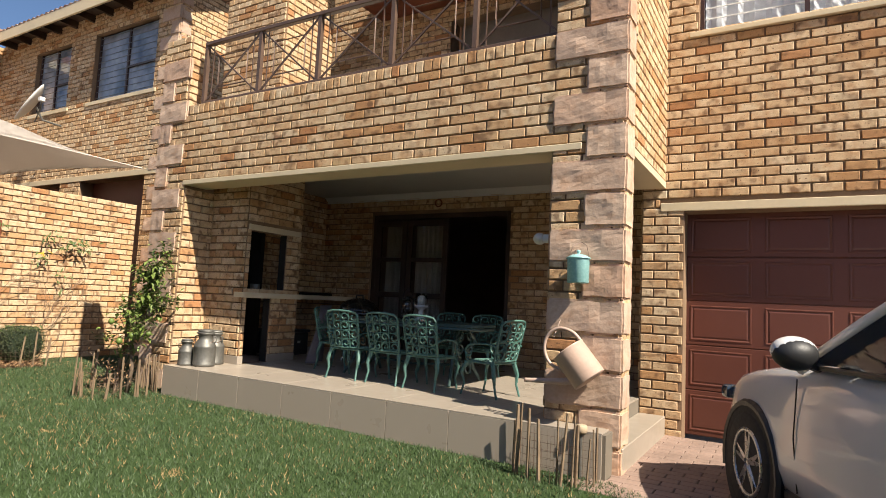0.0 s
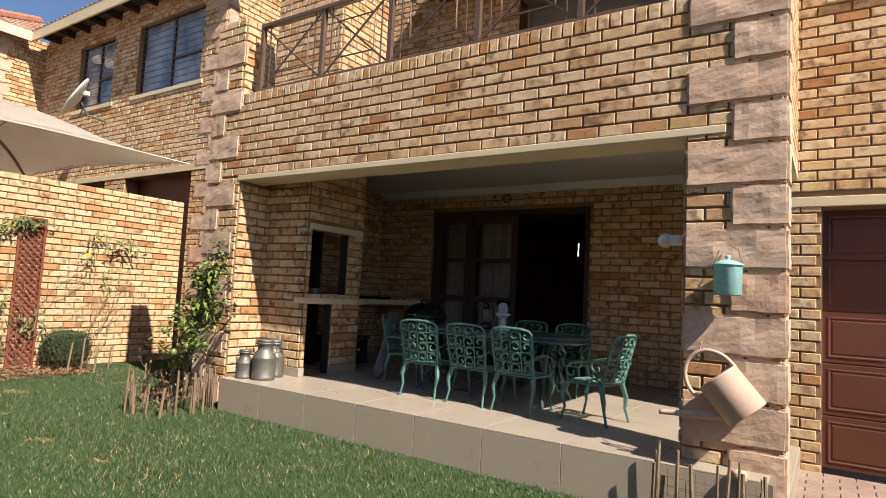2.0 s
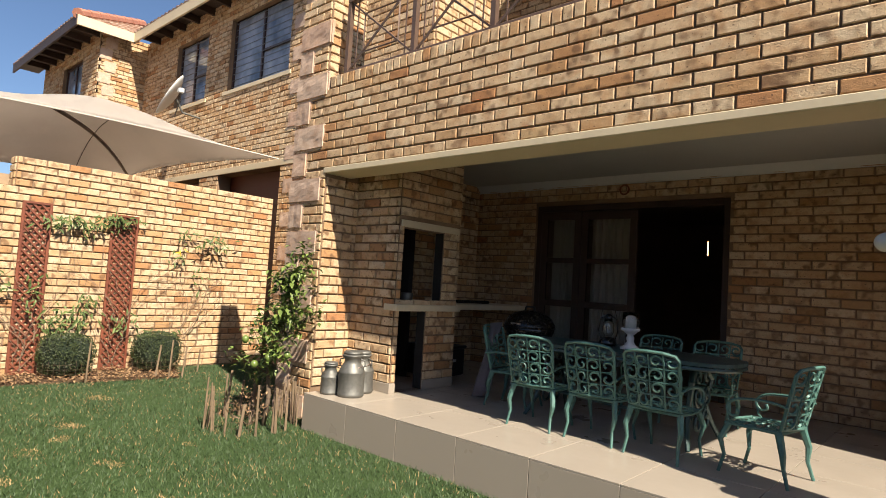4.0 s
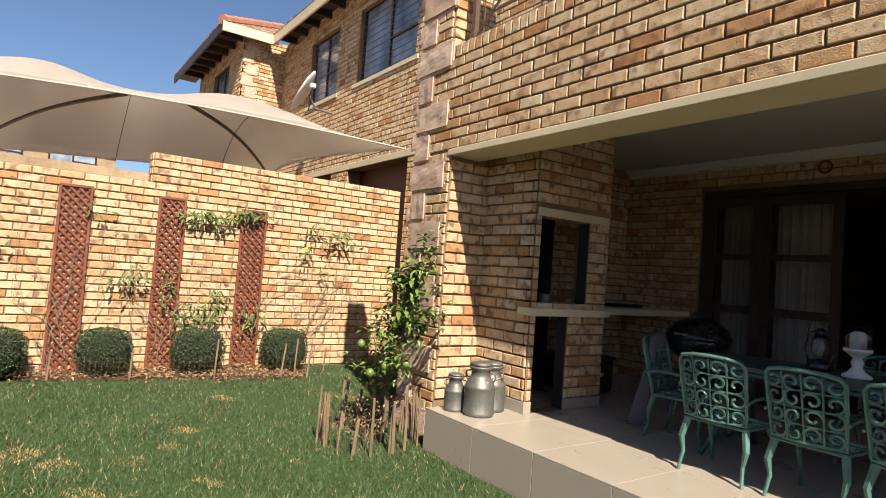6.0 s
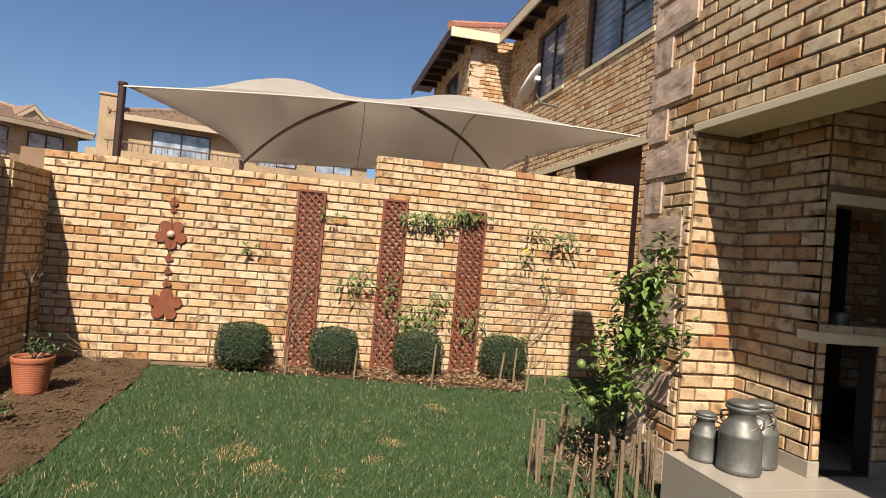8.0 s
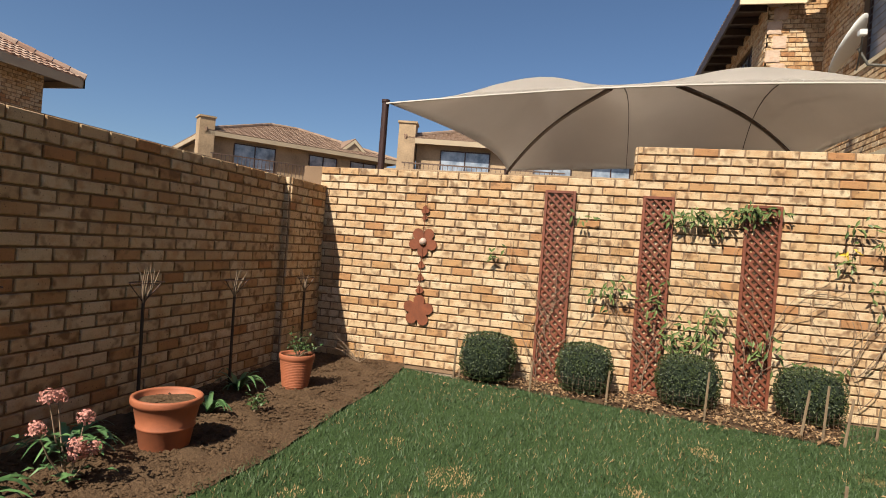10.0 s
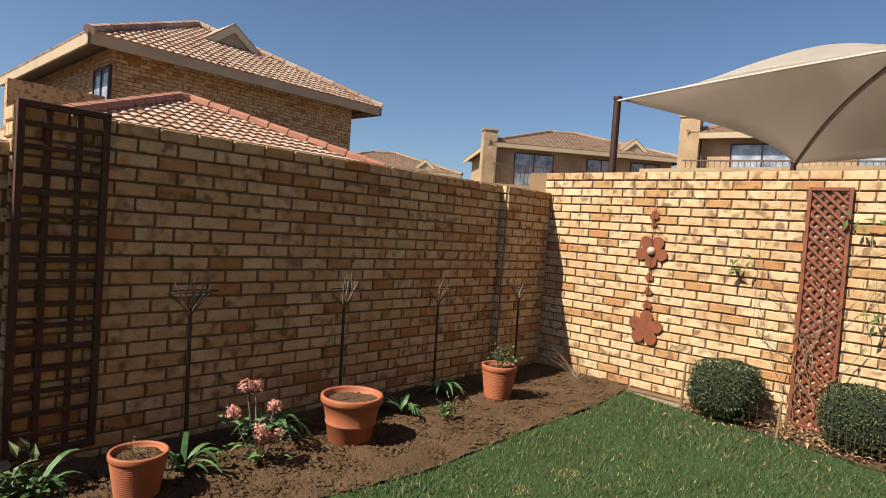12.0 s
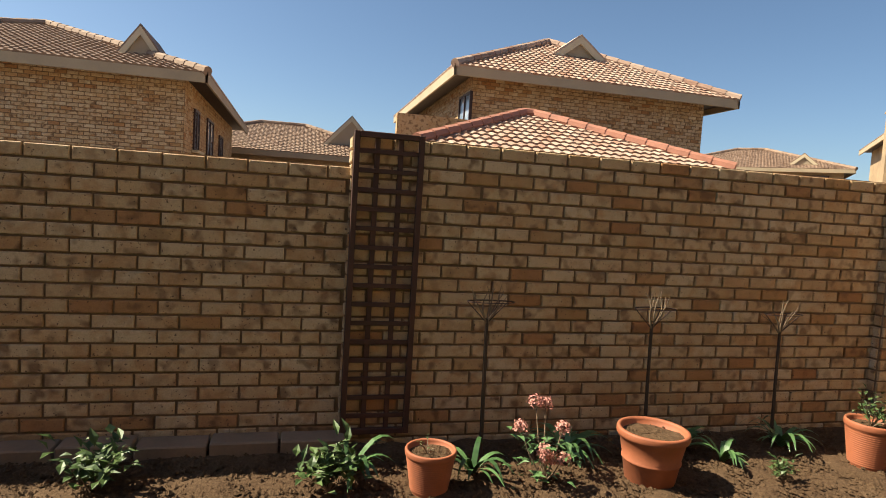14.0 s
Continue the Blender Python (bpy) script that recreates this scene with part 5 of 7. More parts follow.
# ---------------------------------------------------------------- trellises
def trellis(y0, y1, z1, lab):
    t = thing("trellis", pose(WX + 0.03, y0, 0.0), lab, "trellis", "trellises on the garden wall")
    w = y1 - y0
    z0 = 0.01
    bar = 0.028
    for a, b, c, d in ((0, bar, z0, z1), (w - bar, w, z0, z1), (bar, w - bar, z1 - bar, z1), (bar, w - bar, z0, z0 + bar)):
        bm = bmesh.new()
        box(bm, 0.0, 0.026, a, b, c, d, 0.002)
        part("frame_bar", bm, M_WOODDK, t)
    step = 0.085
    for sgn, x in ((1, 0.006), (-1, 0.015)):
        k = -w
        while k < z1 - z0 + w:
            # a diagonal strip y -> z = z0 + k + sgn*y, cut to the frame
            pts = []
            ya, yb = bar, w - bar
            za = z0 + k + (sgn * ya if sgn > 0 else w - ya)
            zb_ = z0 + k + (sgn * yb if sgn > 0 else w - yb)
            p, q = [ya, za], [yb, zb_]
            lo, hi = z0 + bar, z1 - bar
            if max(za, zb_) > lo and min(za, zb_) < hi:
                def cut(m0, m1, lim):
                    tt = (lim - m0[1]) / (m1[1] - m0[1])
                    return [m0[0] + (m1[0] - m0[0]) * tt, lim]
                for lim, below in ((lo, True), (hi, False)):
                    if (p[1] < lim) if below else (p[1] > lim):
                        p = cut(p, q, lim)
                    if (q[1] < lim) if below else (q[1] > lim):
                        q = cut(p, q, lim)
                if abs(p[0] - q[0]) > 0.02:
                    bm = bmesh.new()
                    tube(bm, [(x, p[0], p[1]), (x, q[0], q[1])], 0.0155, 4)
                    for vv in bm.verts:
                        vv.co.x = x + (vv.co.x - x) * 0.25
                    part("slat", bm, M_WOODDK, t)
            k += step
    return t


TR = [(1.463, 1.775, 1.985), (2.425, 2.72, 1.975), (3.36, 3.68, 1.94)]
for a, b, z in TR:
    trellis(a, b, z, "tall narrow reddish-brown timber diamond trellis against the brick wall")


# ---------------------------------------------------------------- clipped box shrubs behind wire
def box_shrub(y, r, seed):
    rng = random.Random(seed)
    t = thing("box_shrub", pose(WX + 0.33, y, 0.0), "clipped round dark green box shrub in the planting bed", "shrub", "clipped shrubs below the trellises")
    v, f = [], []
    h = 0.50
    r = r * 1.06
    for i in range(6500):
        d = rnd_dir(rng, -1, 1)
        rr = r * (1 + 0.06 * noise.noise(d * 3 + Vector((seed, 0, 0)))) * (1 - 0.22 * rng.random() ** 1.5)
        p = Vector((d.x * rr, d.y * rr, h * 0.52 + d.z * h * 0.50))
        # squared shoulders
        q = 1 / max(abs(d.x), abs(d.y), abs(d.z)) ** 0.45
        p = Vector((p.x * q * 0.94, p.y * q * 0.94, h * 0.52 + (p.z - h * 0.52) * q * 0.92))
        leaf_quad(v, f, p, (d + rnd_dir(rng, -1, 1) * 0.9), d, rng.uniform(0.014, 0.026), rng.uniform(0.009, 0.014), 0.1)
    leafy("foliage", v, f, M_BOX, t)
    # near-black solid, painted for the shade between the inner leaves
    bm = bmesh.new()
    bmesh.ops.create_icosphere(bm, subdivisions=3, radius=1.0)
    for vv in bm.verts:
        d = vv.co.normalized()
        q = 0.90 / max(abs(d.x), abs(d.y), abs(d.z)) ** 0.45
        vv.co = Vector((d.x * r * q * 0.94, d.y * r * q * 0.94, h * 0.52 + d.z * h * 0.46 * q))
    part("shade_core", bm, M_BOXSHADE, t)
    bm = bmesh.new()
    for k in range(3):
        tube(bm, [(0.02 * k, 0, -0.02), (0.03 * k - 0.03, 0.02, 0.2)], 0.012, 5)
    part("stem", bm, M_BARK, t)
    return t


M_BOXSHADE = stained("box_inner_shade", (0.012, 0.022, 0.008), 0.95, amount=0.4, big=20, small=90, bump=0.5)
for i, (y, r) in enumerate(((1.05, 0.28), (1.99, 0.265), (2.92, 0.28), (3.93, 0.27))):
    box_shrub(y, r, 21 + i)


def stake(parent, p, h, r, lean=(0, 0), name="stake"):
    bm = bmesh.new()
    x, y, z = p
    tube(bm, [(x, y, z - 0.02), (x + lean[0] * 0.5, y + lean[1] * 0.5, z + h * 0.5), (x + lean[0], y + lean[1], z + h)], [r, r * 0.95, r * 0.85], 6)
    return part(name, bm, M_BAMBOO, parent)


def wire_mesh(parent, pts, h, cell=0.05, r=0.0012, z0=0.0):
    """Chicken wire along a line of ground points."""
    bm = bmesh.new()
    pts = [Vector((*p, 0)) for p in pts]
    for k in range(int(h / cell) + 1):
        tube(bm, [p + Vector((0, 0, z0 + k * cell)) for p in pts], r, 3, cap=False)
    for a, b in zip(pts, pts[1:]):
        m = max(1, int((b - a).length / cell))
        for i in range(m):
            q = a.lerp(b, i / m)
            tube(bm, [q + Vector((0, 0, z0)), q + Vector((0, 0, z0 + h))], r, 3, cap=False)
    return part("wire_mesh", bm, M_STEEL, parent)


wf = thing("wire_fence", pose(0, 0, 0), "low wire mesh fence on sticks round the shrub bed", "fence")
line = [(-9.1, 0.72), (-8.97, 1.5), (-8.84, 2.2), (-8.70, 3.0), (-8.58, 3.85), (-8.9, 4.35)]
wire_mesh(wf, line, 0.24)
for (x, y), h in zip(line, (0.42, 0.30, 0.32, 0.44, 0.46, 0.30)):
    stake(wf, (x, y, 0), h, 0.011, (0.01, 0.015))
for (x, y, h) in ((-8.60, 3.70, 0.40), (-8.57, 4.0, 0.38), (-9.15, 0.76, 0.34)):
    stake(wf, (x, y, 0), h, 0.012, (-0.02, 0.05))


# ---------------------------------------------------------------- climbing plants on the wall
def climber(y, z, seed, reach=0.6):
    rng = random.Random(seed)
    c = thing("climbing_plant", pose(WX + 0.05, y, 0.0), "thin twining climber with sparse leaves on the brick wall", "climber", "climbers on the garden wall")
    for i in range(9):
        p = Vector((rng.uniform(0, 0.03), rng.uniform(-0.1, 0.1), rng.uniform(0.0, 0.5)))
        d = Vector((0, rng.uniform(-0.6, 0.6), 1)).normalized()
        pts = [p.copy()]
        for k in range(16):
            d = (d + Vector((0, rng.uniform(-.55, .55), rng.uniform(-.28, .28)))).normalized()
            if p.z > z * 0.9:
                d.z *= 0.3
            p = p + d * 0.10
            p.x = 0.02 + 0.02 * rng.random()
            p.y = max(-reach, min(reach, p.y))
            p.z = max(0.05, min(z + 0.1, p.z))
            pts.append(p.copy())
        bm = bmesh.new()
        tube(bm, pts, [0.0045 - 0.003 * k / 16 for k in range(17)], 4)
        part("stem", bm, M_TWIG, c)
    return c


def leaf_clump(parent, p, spread, count, seed, mat=None, ln=(0.06, 0.11), droop=0.5):
    rng = random.Random(seed)
    v, f = [], []
    for i in range(count):
        q = Vector(p) + Vector((rng.uniform(0.0, spread[0]), rng.gauss(0, spread[1]), rng.gauss(0, spread[2])))
        d = rnd_dir(rng, -1.0, 0.5)
        d.x = abs(d.x) * 0.7
        d.z -= droop
        leaf_quad(v, f, q, d, Vector((1, 0, 0.4)), rng.uniform(*ln), rng.uniform(0.018, 0.032), 0.15)
    return leafy("leaves", v, f, mat or M_VINE, parent)


c1 = climber(1.60, 1.85, 31, 0.45)
c2 = climber(2.58, 1.9, 32, 0.6)
c3 = climber(3.52, 1.9, 33, 0.75)
c4 = climber(4.35, 1.2, 34, 0.5)
for par, y0, pts in ((c2, 2.58, ((0.55, 1.80, 0.06, 0.16, 0.05, 60), (0.25, 1.78, 0.06, 0.12, 0.05, 40), (0.75, 1.88, 0.06, 0.08, 0.03, 30), (-0.38, 1.02, 0.08, 0.10, 0.07, 34), (0.02, 0.95, 0.06, 0.06, 0.12, 26), (0.42, 0.66, 0.10, 0.13, 0.09, 70), (0.56, 0.86, 0.06, 0.05, 0.08, 26), (0.2, 0.6, 0.06, 0.07, 0.08, 30))), (c3, 3.52, ((0.0, 1.88, 0.06, 0.08, 0.03, 24), (0.05, 0.62, 0.08, 0.08, 0.08, 24), (1.10, 1.70, 0.12, 0.12, 0.05, 46), (0.80, 1.80, 0.06, 0.06, 0.05, 12), (0.70, 1.45, 0.06, 0.08, 0.07, 14), (0.95, 1.15, 0.05, 0.06, 0.10, 10), (0.45, 0.45, 0.10, 0.12, 0.06, 40))), (c1, 1.60, ((0.25, 1.75, 0.05, 0.05, 0.08, 8), (-0.6, 1.32, 0.05, 0.05, 0.06, 8)))):
    for i, (dy, z, sx, sy, sz, cnt) in enumerate(pts):
        leaf_clump(par, (0.03, dy, z), (sx, sy, sz), cnt, 40 + i)
leaf_clump(c3, (0.06, 0.70, 1.54), (0.04, 0.04, 0.04), 6, 77, M_YELLOWLEAF)


# ---------------------------------------------------------------- rusted flower ornaments on a chain
def flower_ornament():
    o = thing("flower_ornament", pose(WX + 0.03, 0.185, 0.0), "chain of rusted steel flowers hanging on the brick wall", "wall ornament")

    def petals(zc, r, n, rot):
        bm = bmesh.new()
        pts = []
        K = 90
        for k in range(K):
            a = 2 * math.pi * k / K
            rr = r * (0.50 + 0.55 * abs(math.cos(n * (a + rot) / 2)) ** 0.55)
            pts.append((0.0, rr * math.cos(a), zc + rr * math.sin(a)))
        extrude_poly(bm, pts, (0.008, 0, 0))
        bmesh.ops.recalc_face_normals(bm, faces=bm.faces[:])
        return part("steel_flower", bm, M_RUST, o)

    petals(1.355, 0.155, 5, 0.3)
    petals(0.60, 0.165, 5, 1.0)
    for z, r in ((1.62, 0.03), (1.70, 0.045), (1.10, 0.04), (0.96, 0.04), (0.83, 0.045)):
        petals(z, r, 3, 0.4)
    bm = bmesh.new()
    bmesh.ops.create_uvsphere(bm, u_segments=16, v_segments=10, radius=0.042, matrix=Matrix.Translation((0.01, 0, 1.355)))
    part("flower_centre", bm, M_PINKCAN, o, smooth=True)
    bm = bmesh.new()
    tube(bm, [(0.012, 0, 1.88), (0.012, 0.005, 1.5), (0.012, 0, 0.8)], 0.004, 5)
    part("chain", bm, M_RUST, o)


flower_ornament()


# ---------------------------------------------------------------- lattice on the shaded wall
def lattice():
    t = thing("lattice_panel", pose(-5.02, BY + 0.025, 0.07), "tall dark reddish timber square lattice against the shaded wall", "trellis")
    w, h = 0.43, 1.86
    for a, b, c, d in ((0, 0.035, 0, h), (w - 0.035, w, -0.05, h), (0.035, w - 0.035, h - 0.035, h), (0.035, w - 0.035, 0, 0.035)):
        bm = bmesh.new()
        box(bm, a, b, 0, 0.035, c, d, 0.003)
        part("frame_bar", bm, M_LATTICE, t)
    for k in range(1, 3):
        bm = bmesh.new()
        box(bm, w * k / 3 - 0.016, w * k / 3 + 0.016, 0.002, 0.014, 0.035, h - 0.035, 0.002)
        part("slat", bm, M_LATTICE, t)
    for k in range(1, 16):
        bm = bmesh.new()
        box(bm, 0.035, w - 0.035, 0.015, 0.026, h * k / 16 - 0.014, h * k / 16 + 0.014, 0.002)
        part("slat", bm, M_LATTICE, t)


lattice()


# ---------------------------------------------------------------- pots
def pot(x, y, z, r, h, style, label, seed):
    t = thing("flower_pot", pose(x, y, z), label, "flower pot", "terracotta pots on the soil bed")
    b = r * (0.72 if style != "wide" else 0.70)
    prof = [(b * 0.97, 0.0), (b, 0.006)]
    if style == "ribbed":
        n = 16
        for k in range(n):
            zz = 0.02 + (h * 0.74) * k / n
            rr = b + (r * 0.93 - b) * k / n
            prof += [(rr, zz), (rr + 0.006, zz + h * 0.02), (rr + 0.006, zz + h * 0.03)]
    else:
        prof += [(b + (r * 0.93 - b) * 0.42, h * 0.40), (b + (r * 0.93 - b) * 0.45 + 0.006, h * 0.42), (b + (r * 0.93 - b) * 0.45 + 0.006, h * 0.45), (b + (r * 0.93 - b) * 0.48, h * 0.47)]
    prof += [(r * 0.93, h * 0.83), (r, h * 0.86), (r * 1.02, h * 0.90), (r * 1.02, h * 0.97), (r, h), (r * 0.92, h), (r * 0.89, h * 0.96), (r * 0.87, h * 0.86), (0.001, h * 0.86)]
    bm = bmesh.new()
    lathe(bm, prof, 36)
    part("pot_body", bm, M_TERRA, t, smooth=True)
    bm = bmesh.new()
    rng = random.Random(seed)
    lathe(bm, [(r * 0.875, h * 0.87), (r * 0.6, h * 0.89), (0.001, h * 0.90)], 20)
    for vv in bm.verts:
        vv.co.z += rng.uniform(-.006, .008)
    part("potting_soil", bm, M_SOIL, t)
    v, f = [], []
    for i in range(140):
        a, q = rng.uniform(0, 6.28), r * 0.85 * math.sqrt(rng.random())
        clod(v, f, Vector((q * math.cos(a), q * math.sin(a), h * 0.885)), rng.uniform(0.004, 0.012), rng)
    leafy("soil_crumbs", v, f, M_SOIL, t, "stuff")
    return t


pot(-5.02, -0.42, 0.0, 0.135, 0.235, "ribbed", "ribbed terracotta pot with dry soil and small shoots", 61)
pot(-6.33, -0.40, 0.0, 0.20, 0.31, "wide", "large plain terracotta pot with bare soil", 62)
pot(-7.95, -0.42, 0.0, 0.15, 0.30, "ribbed", "ribbed terracotta pot with a small rose", 63)


def small_plant(name, x, y, z, label, category, mat, seed, count, ln, w, spread, up=(0.2, 1.0), stems=5, h=0.12):
    rng = random.Random(seed)
    t = thing(name, pose(x, y, z), label, category)
    v, f = [], []
    tips = []
    for s in range(stems):
        d = rnd_dir(rng, 0.4, 1.0)
        p = d * h * rng.uniform(0.6, 1.2)
        bm = bmesh.new()
        tube(bm, [(0, 0, -0.01), p * 0.5 + Vector((0, 0, 0.01)), p], [0.004, 0.003, 0.002], 4)
        part("stem", bm, M_TWIG, t)
        tips.append(p)
    for i in range(count):
        p = rng.choice(tips) * rng.uniform(0.3, 1.05) + Vector((rng.gauss(0, spread), rng.gauss(0, spread), abs(rng.gauss(0, spread))))
        leaf_quad(v, f, p, rnd_dir(rng, *up), Vector((0, 0, 1)), rng.uniform(*ln), rng.uniform(*w), 0.25)
    leafy("leaves", v, f, mat, t)
    return t


small_plant("rose_plant", -7.95, -0.42, 0.27, "young rose with dull green leaves in the pot", "plant", M_HERB, 71, 130, (0.025, 0.05), (0.015, 0.03), 0.04, stems=8, h=0.16)
small_plant("seedling", -5.0, -0.40, 0.21, "small grey-green shoots in the pot", "plant", M_VINE, 72, 16, (0.01, 0.022), (0.008, 0.012), 0.008, stems=4, h=0.08)
small_plant("herb_plant", -7.12, -0.30, 0.02, "small bright green plant on the bare soil", "plant", M_HERB, 73, 70, (0.03, 0.06), (0.015, 0.03), 0.03, stems=6, h=0.09)
small_plant("leafy_plant", -4.50, -0.45, 0.02, "leafy green plant at the edge of the soil bed", "plant", M_HERB, 74, 150, (0.05, 0.10), (0.03, 0.055), 0.05, stems=8, h=0.16)
small_plant("leafy_plant", -3.35, -0.60, 0.02, "leafy green plant on the bare soil", "plant", M_HERB, 75, 150, (0.05, 0.10), (0.03, 0.05), 0.05, stems=8, h=0.18)


def agapanthus(x, y, seed, n=26, ln=0.42):
    rng = random.Random(seed)
    t = thing("agapanthus", pose(x, y, 0.015), "clump of arching green strap leaves at the foot of the wall", "plant", "strap-leaved clumps")
    v, f = [], []
    for i in range(n):
        a = rng.uniform(0, 6.28)
        L = ln * rng.uniform(0.6, 1.1)
        w = rng.uniform(0.012, 0.020)
        lift = rng.uniform(0.5, 1.0)
        d = Vector((math.cos(a), math.sin(a), 0))
        s = Vector((-d.y, d.x, 0))
        prev = None
        for k in range(8):
            u = k / 7
            p = d * (L * 0.75 * u) + Vector((0, 0, L * lift * (u * 1.6 - 1.35 * u * u)))
            p.z = max(p.z, 0.01)
            ww = w * (1 - u ** 2.5) + 0.001
            c = len(v)
            v += [p - s * ww, p + s * ww + Vector((0, 0, 0.002))]
            if prev is not None:
                f.append((prev, prev + 1, c + 1, c))
            prev = c
    leafy("leaves", v, f, M_AGA, t)
    return t


for x, y, s, n, ln in ((-4.62, -0.62, 81, 16, 0.40), (-5.30, -0.55, 82, 14, 0.36), (-5.95, -0.72, 83, 30, 0.42), (-6.75, -0.72, 84, 26, 0.38), (-6.95, -0.55, 85, 12, 0.30), (-7.55, -0.72, 86, 20, 0.36)):
    agapanthus(x, y, s, n, ln)


# ---------------------------------------------------------------- hydrangea with faded heads
def hydrangea():
    t = thing("hydrangea", pose(-5.68, -0.42, 0.01), "hydrangea with faded pink flower heads on thin stems", "plant")
    rng = random.Random(91)
    heads = [(0.03, -0.12, 0.42), (-0.04, -0.14, 0.40), (0.14, -0.06, 0.30), (-0.10, -0.02, 0.30), (-0.06, 0.08, 0.17), (0.02, 0.06, 0.16), (0.05, 0.10, 0.22)]
    for hx, hy, hz in heads:
        bm = bmesh.new()
        tube(bm, [(0, 0, 0), (hx * 0.6, hy * 0.6, hz * 0.5), (hx, hy, hz)], [0.005, 0.004, 0.003], 5)
        part("stem", bm, M_TWIG, t)
        v, f = [], []
        for i in range(150):
            d = rnd_dir(rng, -0.5, 1.0)
            p = Vector((hx, hy, hz)) + d * 0.048 * rng.uniform(0.7, 1.05)
            leaf_quad(v, f, p, d.orthogonal() + rnd_dir(rng, -1, 1), d, 0.016, 0.014, 0.1)
        leafy("flower_head", v, f, M_PETAL, t)
    v, f = [], []
    for i in range(60):
        p = Vector((rng.gauss(0, 0.09), rng.gauss(0, 0.09), rng.uniform(0.03, 0.28)))
        leaf_quad(v, f, p, rnd_dir(rng, -0.4, 0.5), Vector((0, 0, 1)), rng.uniform(0.05, 0.09), rng.uniform(0.03, 0.045), 0.25)
    leafy("leaves", v, f, M_AGA, t)


hydrangea()


# ---------------------------------------------------------------- bare standard roses on stakes with wire rings
def standard_rose(x, y, h, seed):
    rng = random.Random(seed)
    t = thing("standard_rose", pose(x, y, 0.0), "bare leafless standard rose on a dark stake with a wire ring", "plant", "bare standard roses along the wall")
    bm = bmesh.new()
    tube(bm, [(0, 0, -0.02), (0.012, 0.0, h * 0.5), (0.02, 0.0, h)], [0.013, 0.012, 0.011], 6)
    part("stake", bm, M_RAFTER, t)
    bm = bmesh.new()
    tube(bm, [(0.15 * math.cos(a * 0.5236), 0.06 * math.sin(a * 0.5236), h + 0.10) for a in range(12)], 0.004, 4, closed=True)
    for a in (0, 4, 8):
        tube(bm, [(0.02, 0, h - 0.03), (0.15 * math.cos(a * 0.5236), 0.06 * math.sin(a * 0.5236), h + 0.10)], 0.0035, 4)
    part("wire_ring", bm, M_POLE, t)
    for k in range(7):
        bm = bmesh.new()
        p = Vector((0.02, 0, h - 0.04))
        d = Vector((rng.uniform(-.6, .6), rng.uniform(-.3, .3), 1)).normalized()
        pts = [p.copy()]
        for i in range(5):
            d = (d + Vector((rng.uniform(-.35, .35), rng.uniform(-.2, .2), rng.uniform(-.1, .3)))).normalized()
            p = p + d * rng.uniform(0.03, 0.065)
            pts.append(p.copy())
        tube(bm, pts, [0.006, 0.0055, 0.005, 0.004, 0.003, 0.002], 5)
        part("branch", bm, M_TWIG, t)


standard_rose(-5.43, -0.80, 0.86, 101)
standard_rose(-6.55, -0.80, 0.84, 102)
standard_rose(-7.55, -0.80, 0.82, 103)
standard_rose(-8.70, -0.78, 0.80, 104)


# ---------------------------------------------------------------- cast garden chairs
def spiral(cx, cz, r, a0, turns, n=14, sgn=1):
    return [(cx + r * (1 - 0.72 * k / n) * math.cos(a0 + sgn * turns * 2 * math.pi * k / n), cz + r * (1 - 0.72 * k / n) * math.sin(a0 + sgn * turns * 2 * math.pi * k / n)) for k in range(n + 1)]


